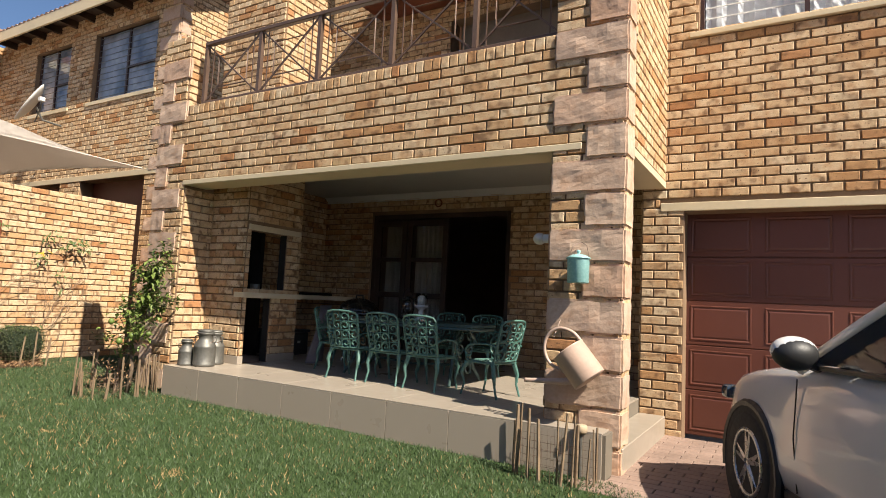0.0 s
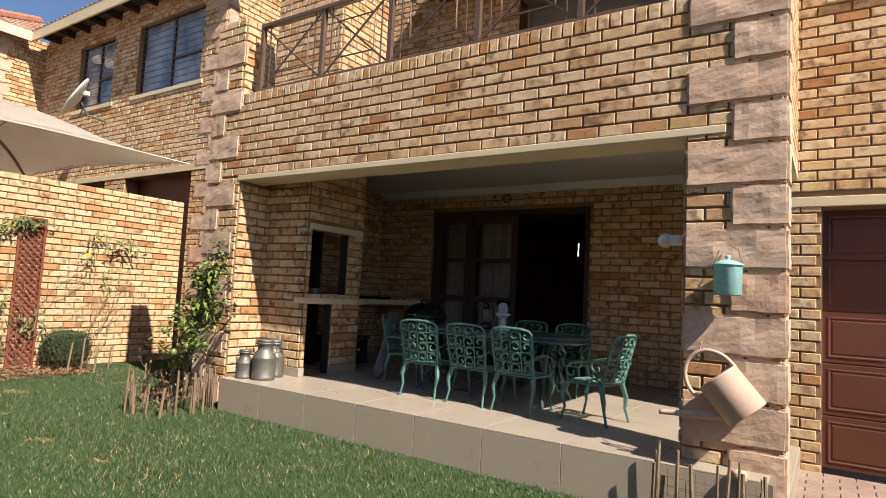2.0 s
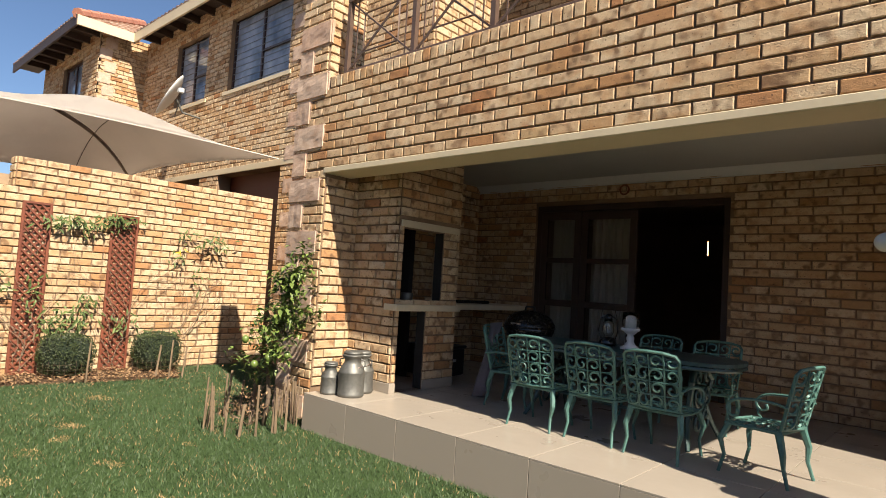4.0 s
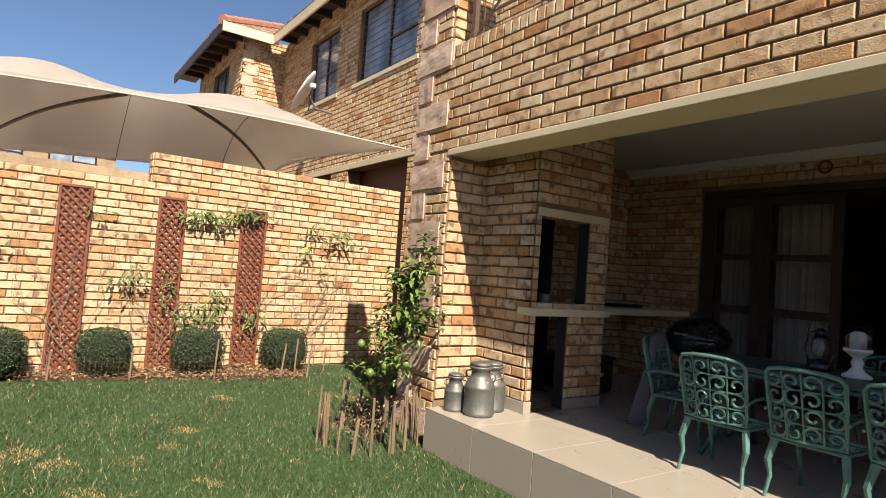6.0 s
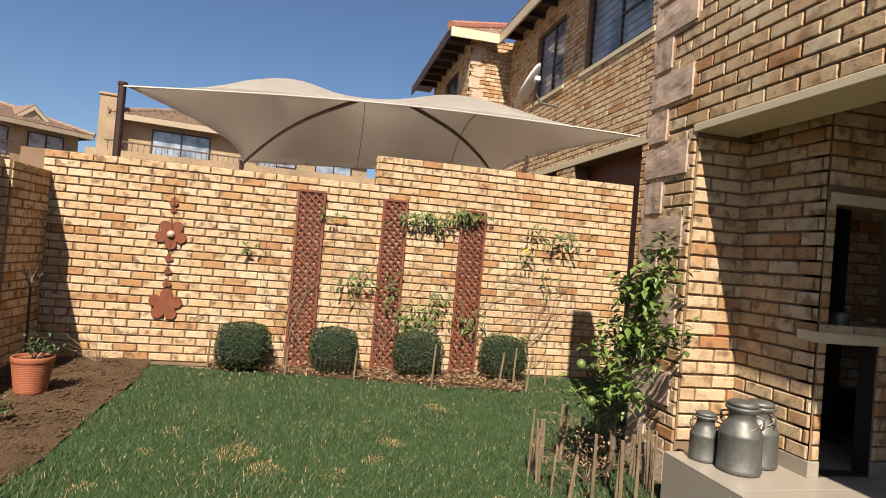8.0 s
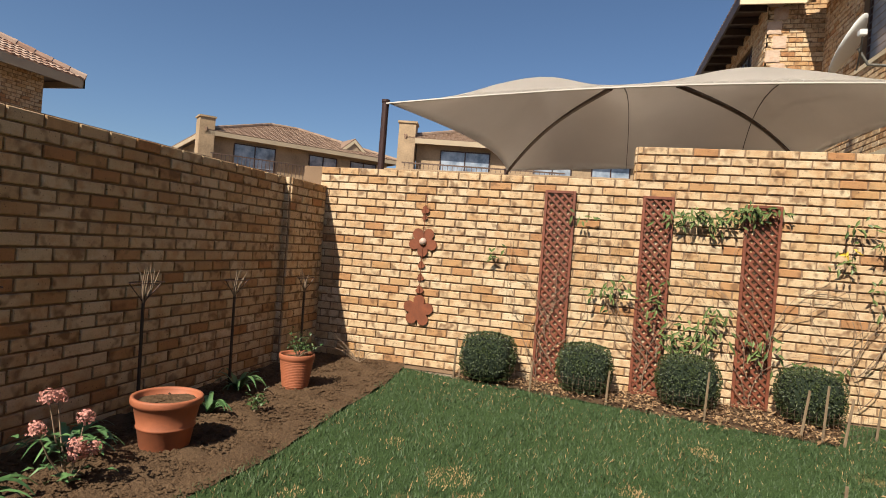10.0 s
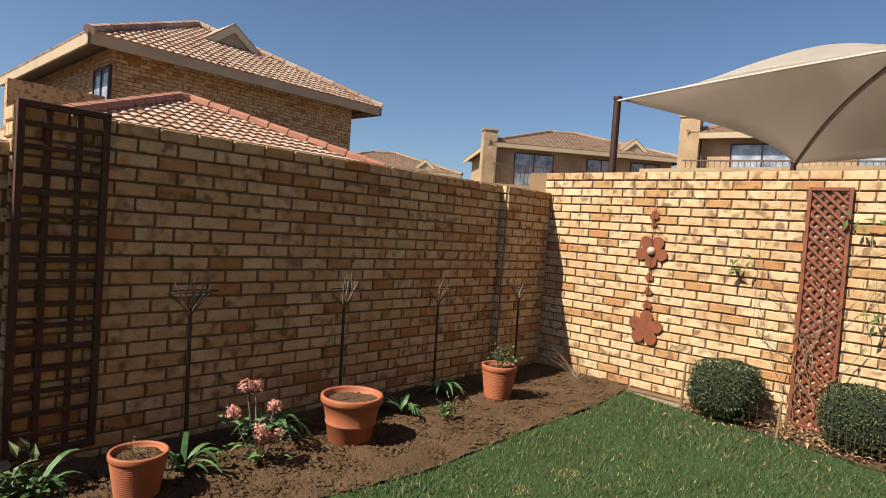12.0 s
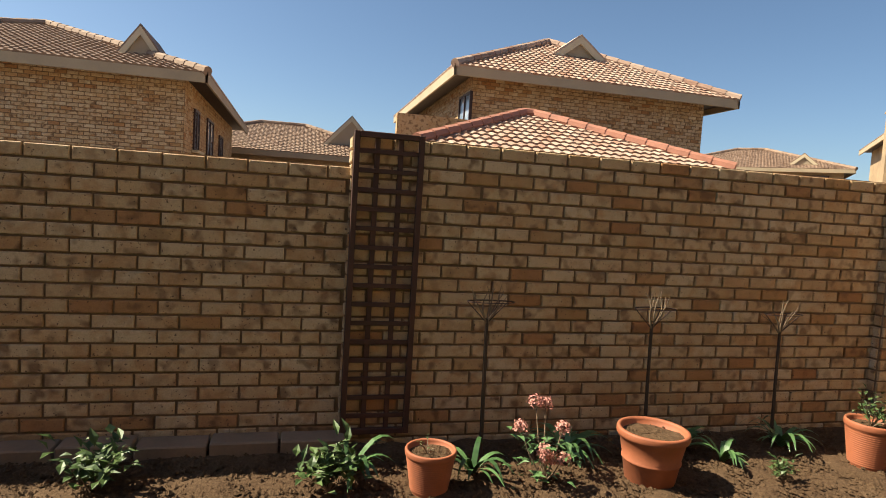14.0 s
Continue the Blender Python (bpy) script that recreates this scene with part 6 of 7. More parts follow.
def garden_chair(m, label):
    """A cast metal armchair that faces local +y; origin on the floor under the seat."""
    c = thing("garden_chair", m, label, "chair", "cast garden chairs round the table")
    sh, w, d = 0.40, 0.46, 0.42
    # seat: rim and scrolled plate
    bm = bmesh.new()
    rim = [(-w / 2, -d / 2, sh), (-w / 2 * 1.05, 0, sh), (-w / 2, d / 2, sh), (0, d / 2 + 0.04, sh), (w / 2, d / 2, sh), (w / 2 * 1.05, 0, sh), (w / 2, -d / 2, sh), (0, -d / 2, sh)]
    tube(bm, rim, 0.014, 6, closed=True)
    for i in range(4):
        for j in range(4):
            cx, cy = -w / 2 + (i + 0.5) * w / 4, -d / 2 + (j + 0.5) * d / 4
            tube(bm, [(p, q, sh) for p, q in spiral(cx, cy, 0.056, (i + j) * 1.57, 0.95, 10)], 0.008, 4)
    part("seat", bm, M_VERDI, c)
    # backrest: leaning frame with a grid of scrolls
    lean, bh = 0.20, 0.46

    def onback(u, t):
        z = sh + 0.03 + t * bh
        return (u * (1 + 0.10 * t), -d / 2 - lean * t * 0.55 - 0.05 * (1 - (u / (w / 2)) ** 2), z)

    bm = bmesh.new()
    out = [onback(-w / 2, 0), onback(-w / 2, 0.5), onback(-w / 2 * 0.98, 0.92), onback(-w / 2 * 0.86, 1.0), onback(-w / 4, 1.04), onback(0, 1.05), onback(w / 4, 1.04), onback(w / 2 * 0.86, 1.0), onback(w / 2 * 0.98, 0.92), onback(w / 2, 0.5), onback(w / 2, 0), onback(0, 0)]
    tube(bm, out, 0.015, 6, closed=True)
    part("back_frame", bm, M_VERDI, c)
    bm = bmesh.new()
    n = 4
    for i in range(n):
        for j in range(n):
            cu, ct = -w / 2 + (i + 0.5) * w / n, (j + 0.5) / n
            s = 1 if (i + j) % 2 else -1
            tube(bm, [onback(p, q / bh) for p, q in spiral(cu, ct * bh, 0.060, (i * 1.57 + j * 3.1), 0.95, 12, s)], 0.0115, 4)
    for k in range(1, n):
        tube(bm, [onback(-w / 2 + k * w / n, t / 6) for t in range(7)], 0.008, 4)
        tube(bm, [onback(-w / 2 + t * w / 6, k / n) for t in range(7)], 0.008, 4)
    part("backrest", bm, M_VERDI, c)
    for s in (-1, 1):
        bm = bmesh.new()
        tube(bm, [(s * w / 2 * 0.95, -d / 2 + 0.02, sh - 0.005), (s * (w / 2 + 0.015), -d / 2 - 0.02, sh - 0.15), (s * (w / 2 - 0.005), -d / 2 - 0.02, 0.14), (s * (w / 2 + 0.01), -d / 2 - 0.06, 0.0)], [0.030, 0.025, 0.015, 0.013], 6)
        part("leg", bm, M_VERDI, c)
        bm = bmesh.new()
        tube(bm, [(s * w / 2 * 0.95, d / 2 - 0.02, sh - 0.005), (s * (w / 2 + 0.02), d / 2 + 0.03, sh - 0.13), (s * (w / 2 - 0.01), d / 2 + 0.01, 0.14), (s * (w / 2), d / 2 + 0.05, 0.0)], [0.028, 0.023, 0.014, 0.013], 6)
        part("leg", bm, M_VERDI, c)
        bm = bmesh.new()
        x = s * (w / 2 + 0.03)
        pts = [(x, -d / 2 - 0.06, sh + 0.20), (x, -d / 2 + 0.08, sh + 0.225), (x, 0.06, sh + 0.215), (x, 0.16, sh + 0.18), (x, 0.19, sh + 0.12), (x, 0.15, sh + 0.07), (x, 0.10, sh + 0.09), (x, 0.11, sh + 0.125)]
        tube(bm, smooth_line(pts, 3), 0.012, 6)
        tube(bm, [(x, 0.19, sh + 0.12), (x, 0.17, sh + 0.03), (s * w / 2, 0.12, sh)], 0.009, 5)
        part("armrest", bm, M_VERDI, c)
    return c


CS = 0.745


ch = garden_chair(pose(-3.92, 4.63, SLAB, 0, 0, 4), "verdigris green cast metal garden armchair with scrolled back")
ch.scale = (CS, CS, CS)
for x, y, r in ((-3.44, 4.66, 0), (-2.98, 4.63, -3), (-4.46, 5.05, -80), (-3.55, 5.75, 180), (-3.05, 5.74, 184)):
    copy_thing(ch, pose(x, y, SLAB, 0, 0, r))
tagged(copy_thing(ch, pose(-2.40, 4.70, SLAB, 0, 0, 80)), "verdigris green cast metal armchair at the table's end, half in sun")


def garden_table():
    t = thing("garden_table", pose(-3.55, 5.17, SLAB), "long dark green cast metal garden table", "table")
    L, w, h = 1.80, 0.74, 0.60
    bm = bmesh.new()
    pts = []
    for k in range(40):
        a = 2 * math.pi * k / 40
        ca, sa = math.cos(a), math.sin(a)
        pts.append((L / 2 * math.copysign(abs(ca) ** 0.45, ca), w / 2 * math.copysign(abs(sa) ** 0.6, sa), h - 0.025))
    extrude_poly(bm, pts, (0, 0, 0.025))
    bmesh.ops.recalc_face_normals(bm, faces=bm.faces[:])
    part("tabletop", bm, M_TABLE, t)
    bm = bmesh.new()
    tube(bm, [(p[0] * 0.985, p[1] * 0.97, h - 0.045) for p in pts], 0.014, 5, closed=True)
    part("apron", bm, M_TABLE, t)
    for sx in (-1, 1):
        for sy in (-1, 1):
            bm = bmesh.new()
            x, y = sx * L * 0.33, sy * w * 0.10
            tube(bm, [(x, y, h - 0.04), (x + sx * 0.03, y + sy * 0.14, h - 0.16), (x, y + sy * 0.10, h * 0.45), (x + sx * 0.02, y + sy * 0.16, 0.14), (x + sx * 0.06, y + sy * 0.26, 0.0)], [0.026, 0.022, 0.018, 0.020, 0.016], 6)
            part("leg", bm, M_TABLE, t)
    for sx in (-1, 1):
        for sy in (-1, 1):
            bm = bmesh.new()
            for zc, r0, a0 in ((0.16, 0.085, 1.6), (0.34, 0.075, 4.6), (0.47, 0.05, 1.2)):
                tube(bm, [(sx * L * 0.345 + 0.01, sy * (0.02 + p), q) for p, q in spiral(0.07, zc, r0, a0, 1.2, 18)], 0.011, 5)
            part("scroll", bm, M_TABLE, t)
    bm = bmesh.new()
    tube(bm, [(-L * 0.33, 0, h * 0.30), (0, 0, h * 0.24), (L * 0.33, 0, h * 0.30)], 0.014, 6)
    part("stretcher", bm, M_TABLE, t)


M_TABLE = stained("dark_green_metal", (0.045, 0.085, 0.078), 0.45, metal=0.1, amount=0.25, big=6, small=60, bump=0.15, local=True)
garden_table()
TT = SLAB + 0.60


def candle_holder():
    t = thing("candle_holder", pose(-3.49, 5.20, TT), "white pedestal candle holder with a thick white candle", "candle holder")
    bm = bmesh.new()
    lathe(bm, [(0.075, 0.0), (0.075, 0.012), (0.045, 0.03), (0.025, 0.06), (0.032, 0.085), (0.022, 0.11), (0.05, 0.135), (0.072, 0.15), (0.072, 0.165), (0.0, 0.165)], 24)
    part("pedestal", bm, M_WHITE, t, smooth=True)
    bm = bmesh.new()
    lathe(bm, [(0.042, 0.165), (0.042, 0.27), (0.034, 0.276), (0.0, 0.27)], 20)
    part("candle", bm, M_WHITE, t, smooth=True)
    bm = bmesh.new()
    lathe(bm, [(0.062, 0.166), (0.068, 0.22), (0.060, 0.29), (0.058, 0.29), (0.066, 0.22), (0.060, 0.166)], 24)
    p = part("glass_shade", bm, M_PANE, t, smooth=True)
    p.visible_shadow = False


candle_holder()


def lantern():
    t = thing("lantern", pose(-3.72, 5.28, TT), "dark metal hurricane lantern with glass chimney", "lantern")
    bm = bmesh.new()
    lathe(bm, [(0.07, 0.0), (0.075, 0.02), (0.06, 0.06), (0.03, 0.07), (0.0, 0.07)], 20)
    part("tank", bm, M_BLACK, t, smooth=True)
    bm = bmesh.new()
    lathe(bm, [(0.03, 0.08), (0.05, 0.12), (0.045, 0.18), (0.03, 0.21), (0.028, 0.21), (0.043, 0.18), (0.048, 0.12), (0.028, 0.08)], 20)
    part("glass_chimney", bm, M_PANE, t, smooth=True)
    bm = bmesh.new()
    lathe(bm, [(0.035, 0.21), (0.03, 0.235), (0.015, 0.26), (0.0, 0.262)], 16)
    part("cap", bm, M_BLACK, t, smooth=True)
    for s in (-1, 1):
        bm = bmesh.new()
        tube(bm, [(s * 0.06, 0, 0.04), (s * 0.085, 0, 0.12), (s * 0.07, 0, 0.22), (s * 0.02, 0, 0.245)], 0.006, 6)
        part("side_tube", bm, M_BLACK, t)
    bm = bmesh.new()
    tube(bm, [(0.07 * math.cos(a * math.pi / 10), 0, 0.21 + 0.13 * math.sin(a * math.pi / 10)) for a in range(11)], 0.003, 4)
    part("handle", bm, M_BLACK, t)


lantern()


# ---------------------------------------------------------------- kettle barbecue, crate, cloth, wood
def kettle():
    t = thing("kettle_barbecue", pose(-4.95, 5.98, SLAB), "black enamel kettle barbecue on three legs", "barbecue")
    bm = bmesh.new()
    lathe(bm, [(0.0, 0.42), (0.12, 0.44), (0.21, 0.50), (0.255, 0.58), (0.265, 0.62), (0.26, 0.625), (0.0, 0.62)], 32)
    part("bowl", bm, M_BLACK, t, smooth=True)
    bm = bmesh.new()
    lathe(bm, [(0.272, 0.622), (0.268, 0.65), (0.235, 0.72), (0.16, 0.775), (0.07, 0.80), (0.0, 0.805)], 32)
    part("lid", bm, M_BLACK, t, smooth=True)
    bm = bmesh.new()
    tube(bm, [(-0.06, 0, 0.80), (-0.05, 0, 0.84), (0.05, 0, 0.84), (0.06, 0, 0.80)], 0.011, 6)
    part("lid_handle", bm, M_PLASTIC, t)
    for a in range(3):
        bm = bmesh.new()
        q = a * 2.094 + 0.4
        tube(bm, [(0.14 * math.cos(q), 0.14 * math.sin(q), 0.47), (0.26 * math.cos(q), 0.26 * math.sin(q), 0.0)], 0.013, 6)
        part("leg", bm, M_ALLOY, t)
    bm = bmesh.new()
    box(bm, -0.06, 0.06, -0.262, -0.255, 0.655, 0.675)
    part("badge", bm, M_ALLOY, t, "small metal badge")


kettle()


def crate():
    t = thing("storage_crate", pose(-6.05, 5.75, SLAB, 0, 0, 8), "black plastic storage box with a small white label", "storage box")
    bm = bmesh.new()
    box(bm, -0.26, 0.26, -0.22, 0.22, 0.0, 0.30, 0.02, 2)
    part("body", bm, M_PLASTIC, t)
    bm = bmesh.new()
    box(bm, -0.275, 0.275, -0.235, 0.235, 0.30, 0.335, 0.012, 2)
    part("lid", bm, M_PLASTIC, t)
    bm = bmesh.new()
    box(bm, 0.262, 0.266, -0.03, 0.03, 0.16, 0.19)
    part("sticker", bm, M_WHITE, t, "small white label")


crate()
bm = bmesh.new()
N = 14
rows = []
for i in range(N + 1):
    u = i / N
    row = []
    for k in range(9):
        t = k / 8
        row.append(bm.verts.new((-0.02 + 0.05 * math.sin(u * 7) * t + 0.10 * t, -0.13 + 0.26 * u + 0.03 * math.sin(t * 5 + u * 3), 0.70 - 0.66 * t)))
    rows.append(row)
for a, b in zip(rows, rows[1:]):
    for k in range(8):
        bm.faces.new((a[k], b[k], b[k + 1], a[k + 1]))
bmesh.ops.solidify(bm, geom=bm.faces[:], thickness=0.008)
cl = part("cloth_cover", bm, M_BLUECLOTH, smooth=True)
cl.matrix_world = pose(-4.70, 5.03, SLAB + 0.005, 0, 0, 192)
tagged(cl, "grey-lavender cloth draped over the back of a chair", "cloth")

bm = bmesh.new()
for k in range(4):
    tube(bm, [(-0.3 + 0.02 * k, 0.03 * k - 0.05, 0.012 + 0.012 * (k % 2)), (0.28 - 0.03 * k, 0.06 - 0.03 * k, 0.015 + 0.012 * (k % 2))], 0.013, 5)
gr = part("braai_tongs", bm, M_BLACK)
gr.matrix_world = pose(-6.0, 6.3, 1.115, 0, 0, 70)
tagged(gr, "blackened braai grid and tongs lying on the counter", "braai tools")
bm = bmesh.new()
lathe(bm, [(0.05, 0), (0.055, 0.01), (0.06, 0.10), (0.058, 0.105), (0.0, 0.10)], 18)
cup = part("enamel_mug", bm, M_GALV, smooth=True)
cup.matrix_world = pose(-5.62, 4.80, 1.115)
tagged(cup, "dull metal mug on the barbecue counter", "mug")


def wall_light():
    t = thing("wall_light", pose(-1.642, 4.24, 1.66, 0, 0, -90), "round white bulkhead wall light", "wall light")
    bm = bmesh.new()
    lathe(bm, [(0.062, 0.0), (0.062, 0.02), (0.052, 0.03), (0.0, 0.03)], 24, pose(0, 0, 0, 90, 0, 0))
    part("base", bm, M_WHITE, t, smooth=True)
    bm = bmesh.new()
    tube(bm, [(0, -0.02, 0), (0, -0.12, 0)], 0.035, 14)
    part("neck", bm, M_WHITE, t, smooth=True)
    bm = bmesh.new()
    bmesh.ops.create_uvsphere(bm, u_segments=20, v_segments=12, radius=0.048, matrix=Matrix.Translation((0, -0.15, 0)) @ Matrix.Diagonal((1, 1.1, 1, 1)))
    part("globe", bm, M_LAMP, t, smooth=True)


wall_light()
bm = bmesh.new()
tube(bm, [(0.055 * math.cos(a * 0.628), 0, 0.055 * math.sin(a * 0.628)) for a in range(10)], 0.010, 5, closed=True)
hs = part("horseshoe", bm, M_RUST)
hs.matrix_world = pose(-4.46, DY - 0.03, 2.54)
tagged(hs, "rusty iron ring hung above the door", "wall ornament")


# ---------------------------------------------------------------- milk cans
def milk_can(m, s, label):
    t = thing("milk_can", m, label, "milk can", "old milk cans on the veranda step")
    r = 0.135 * s
    bm = bmesh.new()
    lathe(bm, [(r * 0.96, 0.0), (r, 0.012 * s), (r * 1.03, 0.02 * s), (r * 1.03, 0.035 * s), (r, 0.042 * s), (r, 0.23 * s), (r * 1.02, 0.24 * s), (r * 1.02, 0.25 * s), (r * 0.97, 0.262 * s), (r * 0.84, 0.30 * s), (r * 0.66, 0.335 * s), (r * 0.62, 0.35 * s), (r * 0.62, 0.395 * s), (r * 0.78, 0.41 * s), (r * 0.80, 0.425 * s), (r * 0.70, 0.43 * s), (0.0, 0.428 * s)], 30)
    part("can_body", bm, M_GALV, t, smooth=True)
    bm = bmesh.new()
    lathe(bm, [(r * 0.70, 0.431 * s), (r * 0.72, 0.45 * s), (r * 0.60, 0.462 * s), (r * 0.2, 0.468 * s), (0, 0.468 * s)], 24)
    part("lid", bm, M_GALV, t, smooth=True)
    for q in (-1, 1):
        bm = bmesh.new()
        tube(bm, [(q * r * 0.64, 0, 0.385 * s), (q * r * 1.0, 0, 0.37 * s), (q * r * 1.02, 0, 0.32 * s), (q * r * 0.86, 0, 0.295 * s)], 0.008 * s, 6)
        part("handle", bm, M_GALV, t)
    bm = bmesh.new()
    tube(bm, [(r * 0.9 * math.cos(a * math.pi / 10), -r * 0.75 * math.sin(a * math.pi / 10) , (0.34 - 0.06 * math.sin(a * math.pi / 10)) * s) for a in range(11)], 0.004 * s, 5)
    part("bail", bm, M_STEEL, t)
    return t


milk_can(pose(-5.50, 4.07, SLAB, 0, 0, 30), 0.84, "tall dented galvanised milk can on the veranda step")
milk_can(pose(-5.68, 3.98, SLAB, 0, 0, 60), 0.60, "small galvanised milk can on the veranda step")
milk_can(pose(-5.60, 4.27, SLAB, 0, 0, 10), 0.80, "brown-stained milk can behind the others")


# ---------------------------------------------------------------- on the stone pillar
def hanging_pot():
    t = thing("hanging_pot", pose(-1.365, FY - 0.125, 1.30), "mint green enamel pot with lid hung on the stone pillar", "enamel pot")
    bm = bmesh.new()
    lathe(bm, [(0.07, 0.0), (0.076, 0.006), (0.078, 0.165), (0.082, 0.172), (0.0, 0.172)], 28)
    part("pot_body", bm, M_MINT, t, smooth=True)
    bm = bmesh.new()
    lathe(bm, [(0.086, 0.173), (0.086, 0.180), (0.05, 0.20), (0.015, 0.207), (0.008, 0.212), (0.016, 0.222), (0.012, 0.234), (0, 0.236)], 28)
    part("lid", bm, M_MINT, t, smooth=True)
    bm = bmesh.new()
    tube(bm, [(-0.084, 0, 0.15), (-0.05, 0.03, 0.27), (0.0, 0.075, 0.30), (0.05, 0.03, 0.27), (0.084, 0, 0.15)], 0.003, 5)
    part("bail", bm, M_STEEL, t)


def watering_can():
    t = thing("watering_can", pose(-1.33, FY - 0.17, 0.74, 0, -40, 0), "faded pinkish watering can hung tilted on the pillar", "watering can")
    bm = bmesh.new()
    lathe(bm, [(0.0, -0.13), (0.115, -0.13), (0.12, -0.125), (0.12, 0.11), (0.125, 0.115), (0.115, 0.12), (0.05, 0.125), (0.0, 0.125)], 30)
    part("can_body", bm, M_PINKCAN, t, smooth=True)
    bm = bmesh.new()
    tube(bm, [(-0.06, 0, -0.085), (-0.16, 0, -0.035), (-0.27, 0, 0.045), (-0.38, 0, 0.125), (-0.395, 0, 0.137)], [0.030, 0.025, 0.019, 0.015, 0.017], 14)
    part("spout", bm, M_PINKCAN, t, smooth=True)
    bm = bmesh.new()
    tube(bm, smooth_line([(-0.118, 0, 0.02), (-0.165, 0, 0.12), (-0.14, 0, 0.22), (-0.06, 0, 0.285), (0.04, 0, 0.275), (0.10, 0, 0.20), (0.113, 0, 0.11)]), 0.012, 10)
    part("handle", bm, M_PINKCAN, t, smooth=True)
    bm = bmesh.new()
    tube(bm, [(-0.03, 0.0, 0.25), (0.05, 0.12, 0.34)], 0.004, 5)
    part("hook", bm, M_STEEL, t)


hanging_pot()
watering_can()


def drain_pipe():
    t = thing("drain_pipe", pose(-1.47, FY - 0.035, 0.235), "dark open end of a drain pipe through the stone pillar", "drain pipe")
    bm = bmesh.new()
    lathe(bm, [(0.042, 0.0), (0.052, 0.0), (0.052, 0.06), (0.048, 0.066), (0.042, 0.06), (0.042, 0.004)], 24, pose(0, 0.02, 0, 90, 0, 0))
    part("rim", bm, M_GREYWALL, t, smooth=True)
    # black disc closes the pipe, painted for the shade of its hollow
    bm = bmesh.new()
    lathe(bm, [(0.0, 0.0), (0.043, 0.0), (0.043, 0.012), (0.0, 0.012)], 20, pose(0, 0.012, 0, 90, 0, 0))
    part("mouth_shade", bm, M_BLACK, t)


def garden_light():
    t = thing("garden_light", pose(-1.28, FY - 0.23, 0.0), "small weathered metal garden light on a stake", "garden light")
    bm = bmesh.new()
    tube(bm, [(0, 0, -0.02), (0, 0, 0.29)], 0.012, 8)
    part("stake", bm, M_GALV, t)
    bm = bmesh.new()
    lathe(bm, [(0.0, 0.285), (0.030, 0.29), (0.042, 0.30), (0.042, 0.335), (0.034, 0.345), (0.0, 0.348)], 20)
    part("cap", bm, M_PLASTER, t, smooth=True)


drain_pipe()
garden_light()


# ---------------------------------------------------------------- bamboo stick guards
def stick_guard(cx, cy, rx, ry, n, h, seed, label, gap=None, z=0.0):
    rng = random.Random(seed)
    t = thing("stick_guard", pose(cx, cy, z), label, "fence", "stick guards round the pillars")
    pts = []
    for k in range(n):
        a = 2 * math.pi * k / n
        if gap and gap[0] < a < gap[1]:
            continue
        x, y = rx * math.cos(a), ry * math.sin(a)
        pts.append((x, y))
        for q in range(2 if rng.random() < 0.6 else 1):
            stake(t, (x + rng.uniform(-.03, .03), y + rng.uniform(-.03, .03), 0), h * rng.uniform(0.6, 1.1), rng.uniform(0.007, 0.014), (rng.uniform(-.03, .03), rng.uniform(-.03, .03)), "stick")
    wire_mesh(t, pts, h * 0.7)
    return t


stick_guard(-1.42, 3.72, 0.28, 0.20, 15, 0.42, 111, "low guard of bamboo sticks and wire beside the pillar", (0.4, 2.7))
stick_guard(-6.15, 3.52, 0.36, 0.38, 17, 0.40, 112, "low guard of bamboo sticks round the lemon tree", None)


# ---------------------------------------------------------------- lemon tree
def lemon_tree():
    t = thing("lemon_tree", pose(-6.06, 3.58, 0.0), "young lemon tree with glossy leaves and green fruit", "tree")
    rng = random.Random(121)
    bm = bmesh.new()
    tube(bm, [(0, 0, -0.03), (0.03, 0.02, 0.25), (-0.02, 0.02, 0.5), (0.02, 0.05, 0.8), (0.05, 0.15, 1.4)], [0.024, 0.020, 0.017, 0.012, 0.006], 8)
    part("trunk", bm, M_BARK, t, smooth=True)
    tips = []
    for k in range(24):
        z = rng.uniform(0.42, 1.45)
        a = rng.uniform(0, 6.28)
        p = Vector((0.02, 0.12 * z, z))
        d = Vector((math.cos(a), math.sin(a) * 0.8, rng.uniform(0.1, 0.9))).normalized()
        pts = [p.copy()]
        for i in range(5):
            d = (d + Vector((rng.uniform(-.25, .25), rng.uniform(-.25, .25), rng.uniform(-.05, .25)))).normalized()
            p = p + d * rng.uniform(0.035, 0.075) * (1.25 if z < 0.85 else 0.7)
            pts.append(p.copy())
            tips.append(p.copy())
        bm = bmesh.new()
        tube(bm, pts, [0.008, 0.007, 0.006, 0.005, 0.004, 0.002], 5)
        part("limb", bm, M_BARK, t)
    v, f = [], []
    for i in range(1250):
        p = rng.choice(tips) + Vector((rng.gauss(0, 0.045), rng.gauss(0, 0.045), rng.gauss(0, 0.045)))
        d = rnd_dir(rng, -0.9, 0.8)
        leaf_quad(v, f, p, d, Vector((0, 0, 1)), rng.uniform(0.05, 0.095), rng.uniform(0.028, 0.045), 0.18)
    leafy("crown", v, f, M_LEMON, t)
    for x, y, z in ((0.20, -0.12, 0.62), (0.26, 0.02, 0.64), (-0.05, -0.2, 0.75), (0.12, -0.2, 0.56)):
        bm = bmesh.new()
        lathe(bm, [(0.0, -0.036), (0.012, -0.032), (0.028, -0.015), (0.031, 0.0), (0.027, 0.018), (0.012, 0.032), (0.0, 0.034)], 14)
        bm.transform(Matrix.Translation((x, y, z)))
        part("lemon", bm, M_FRUIT, t, "green lemon", smooth=True)


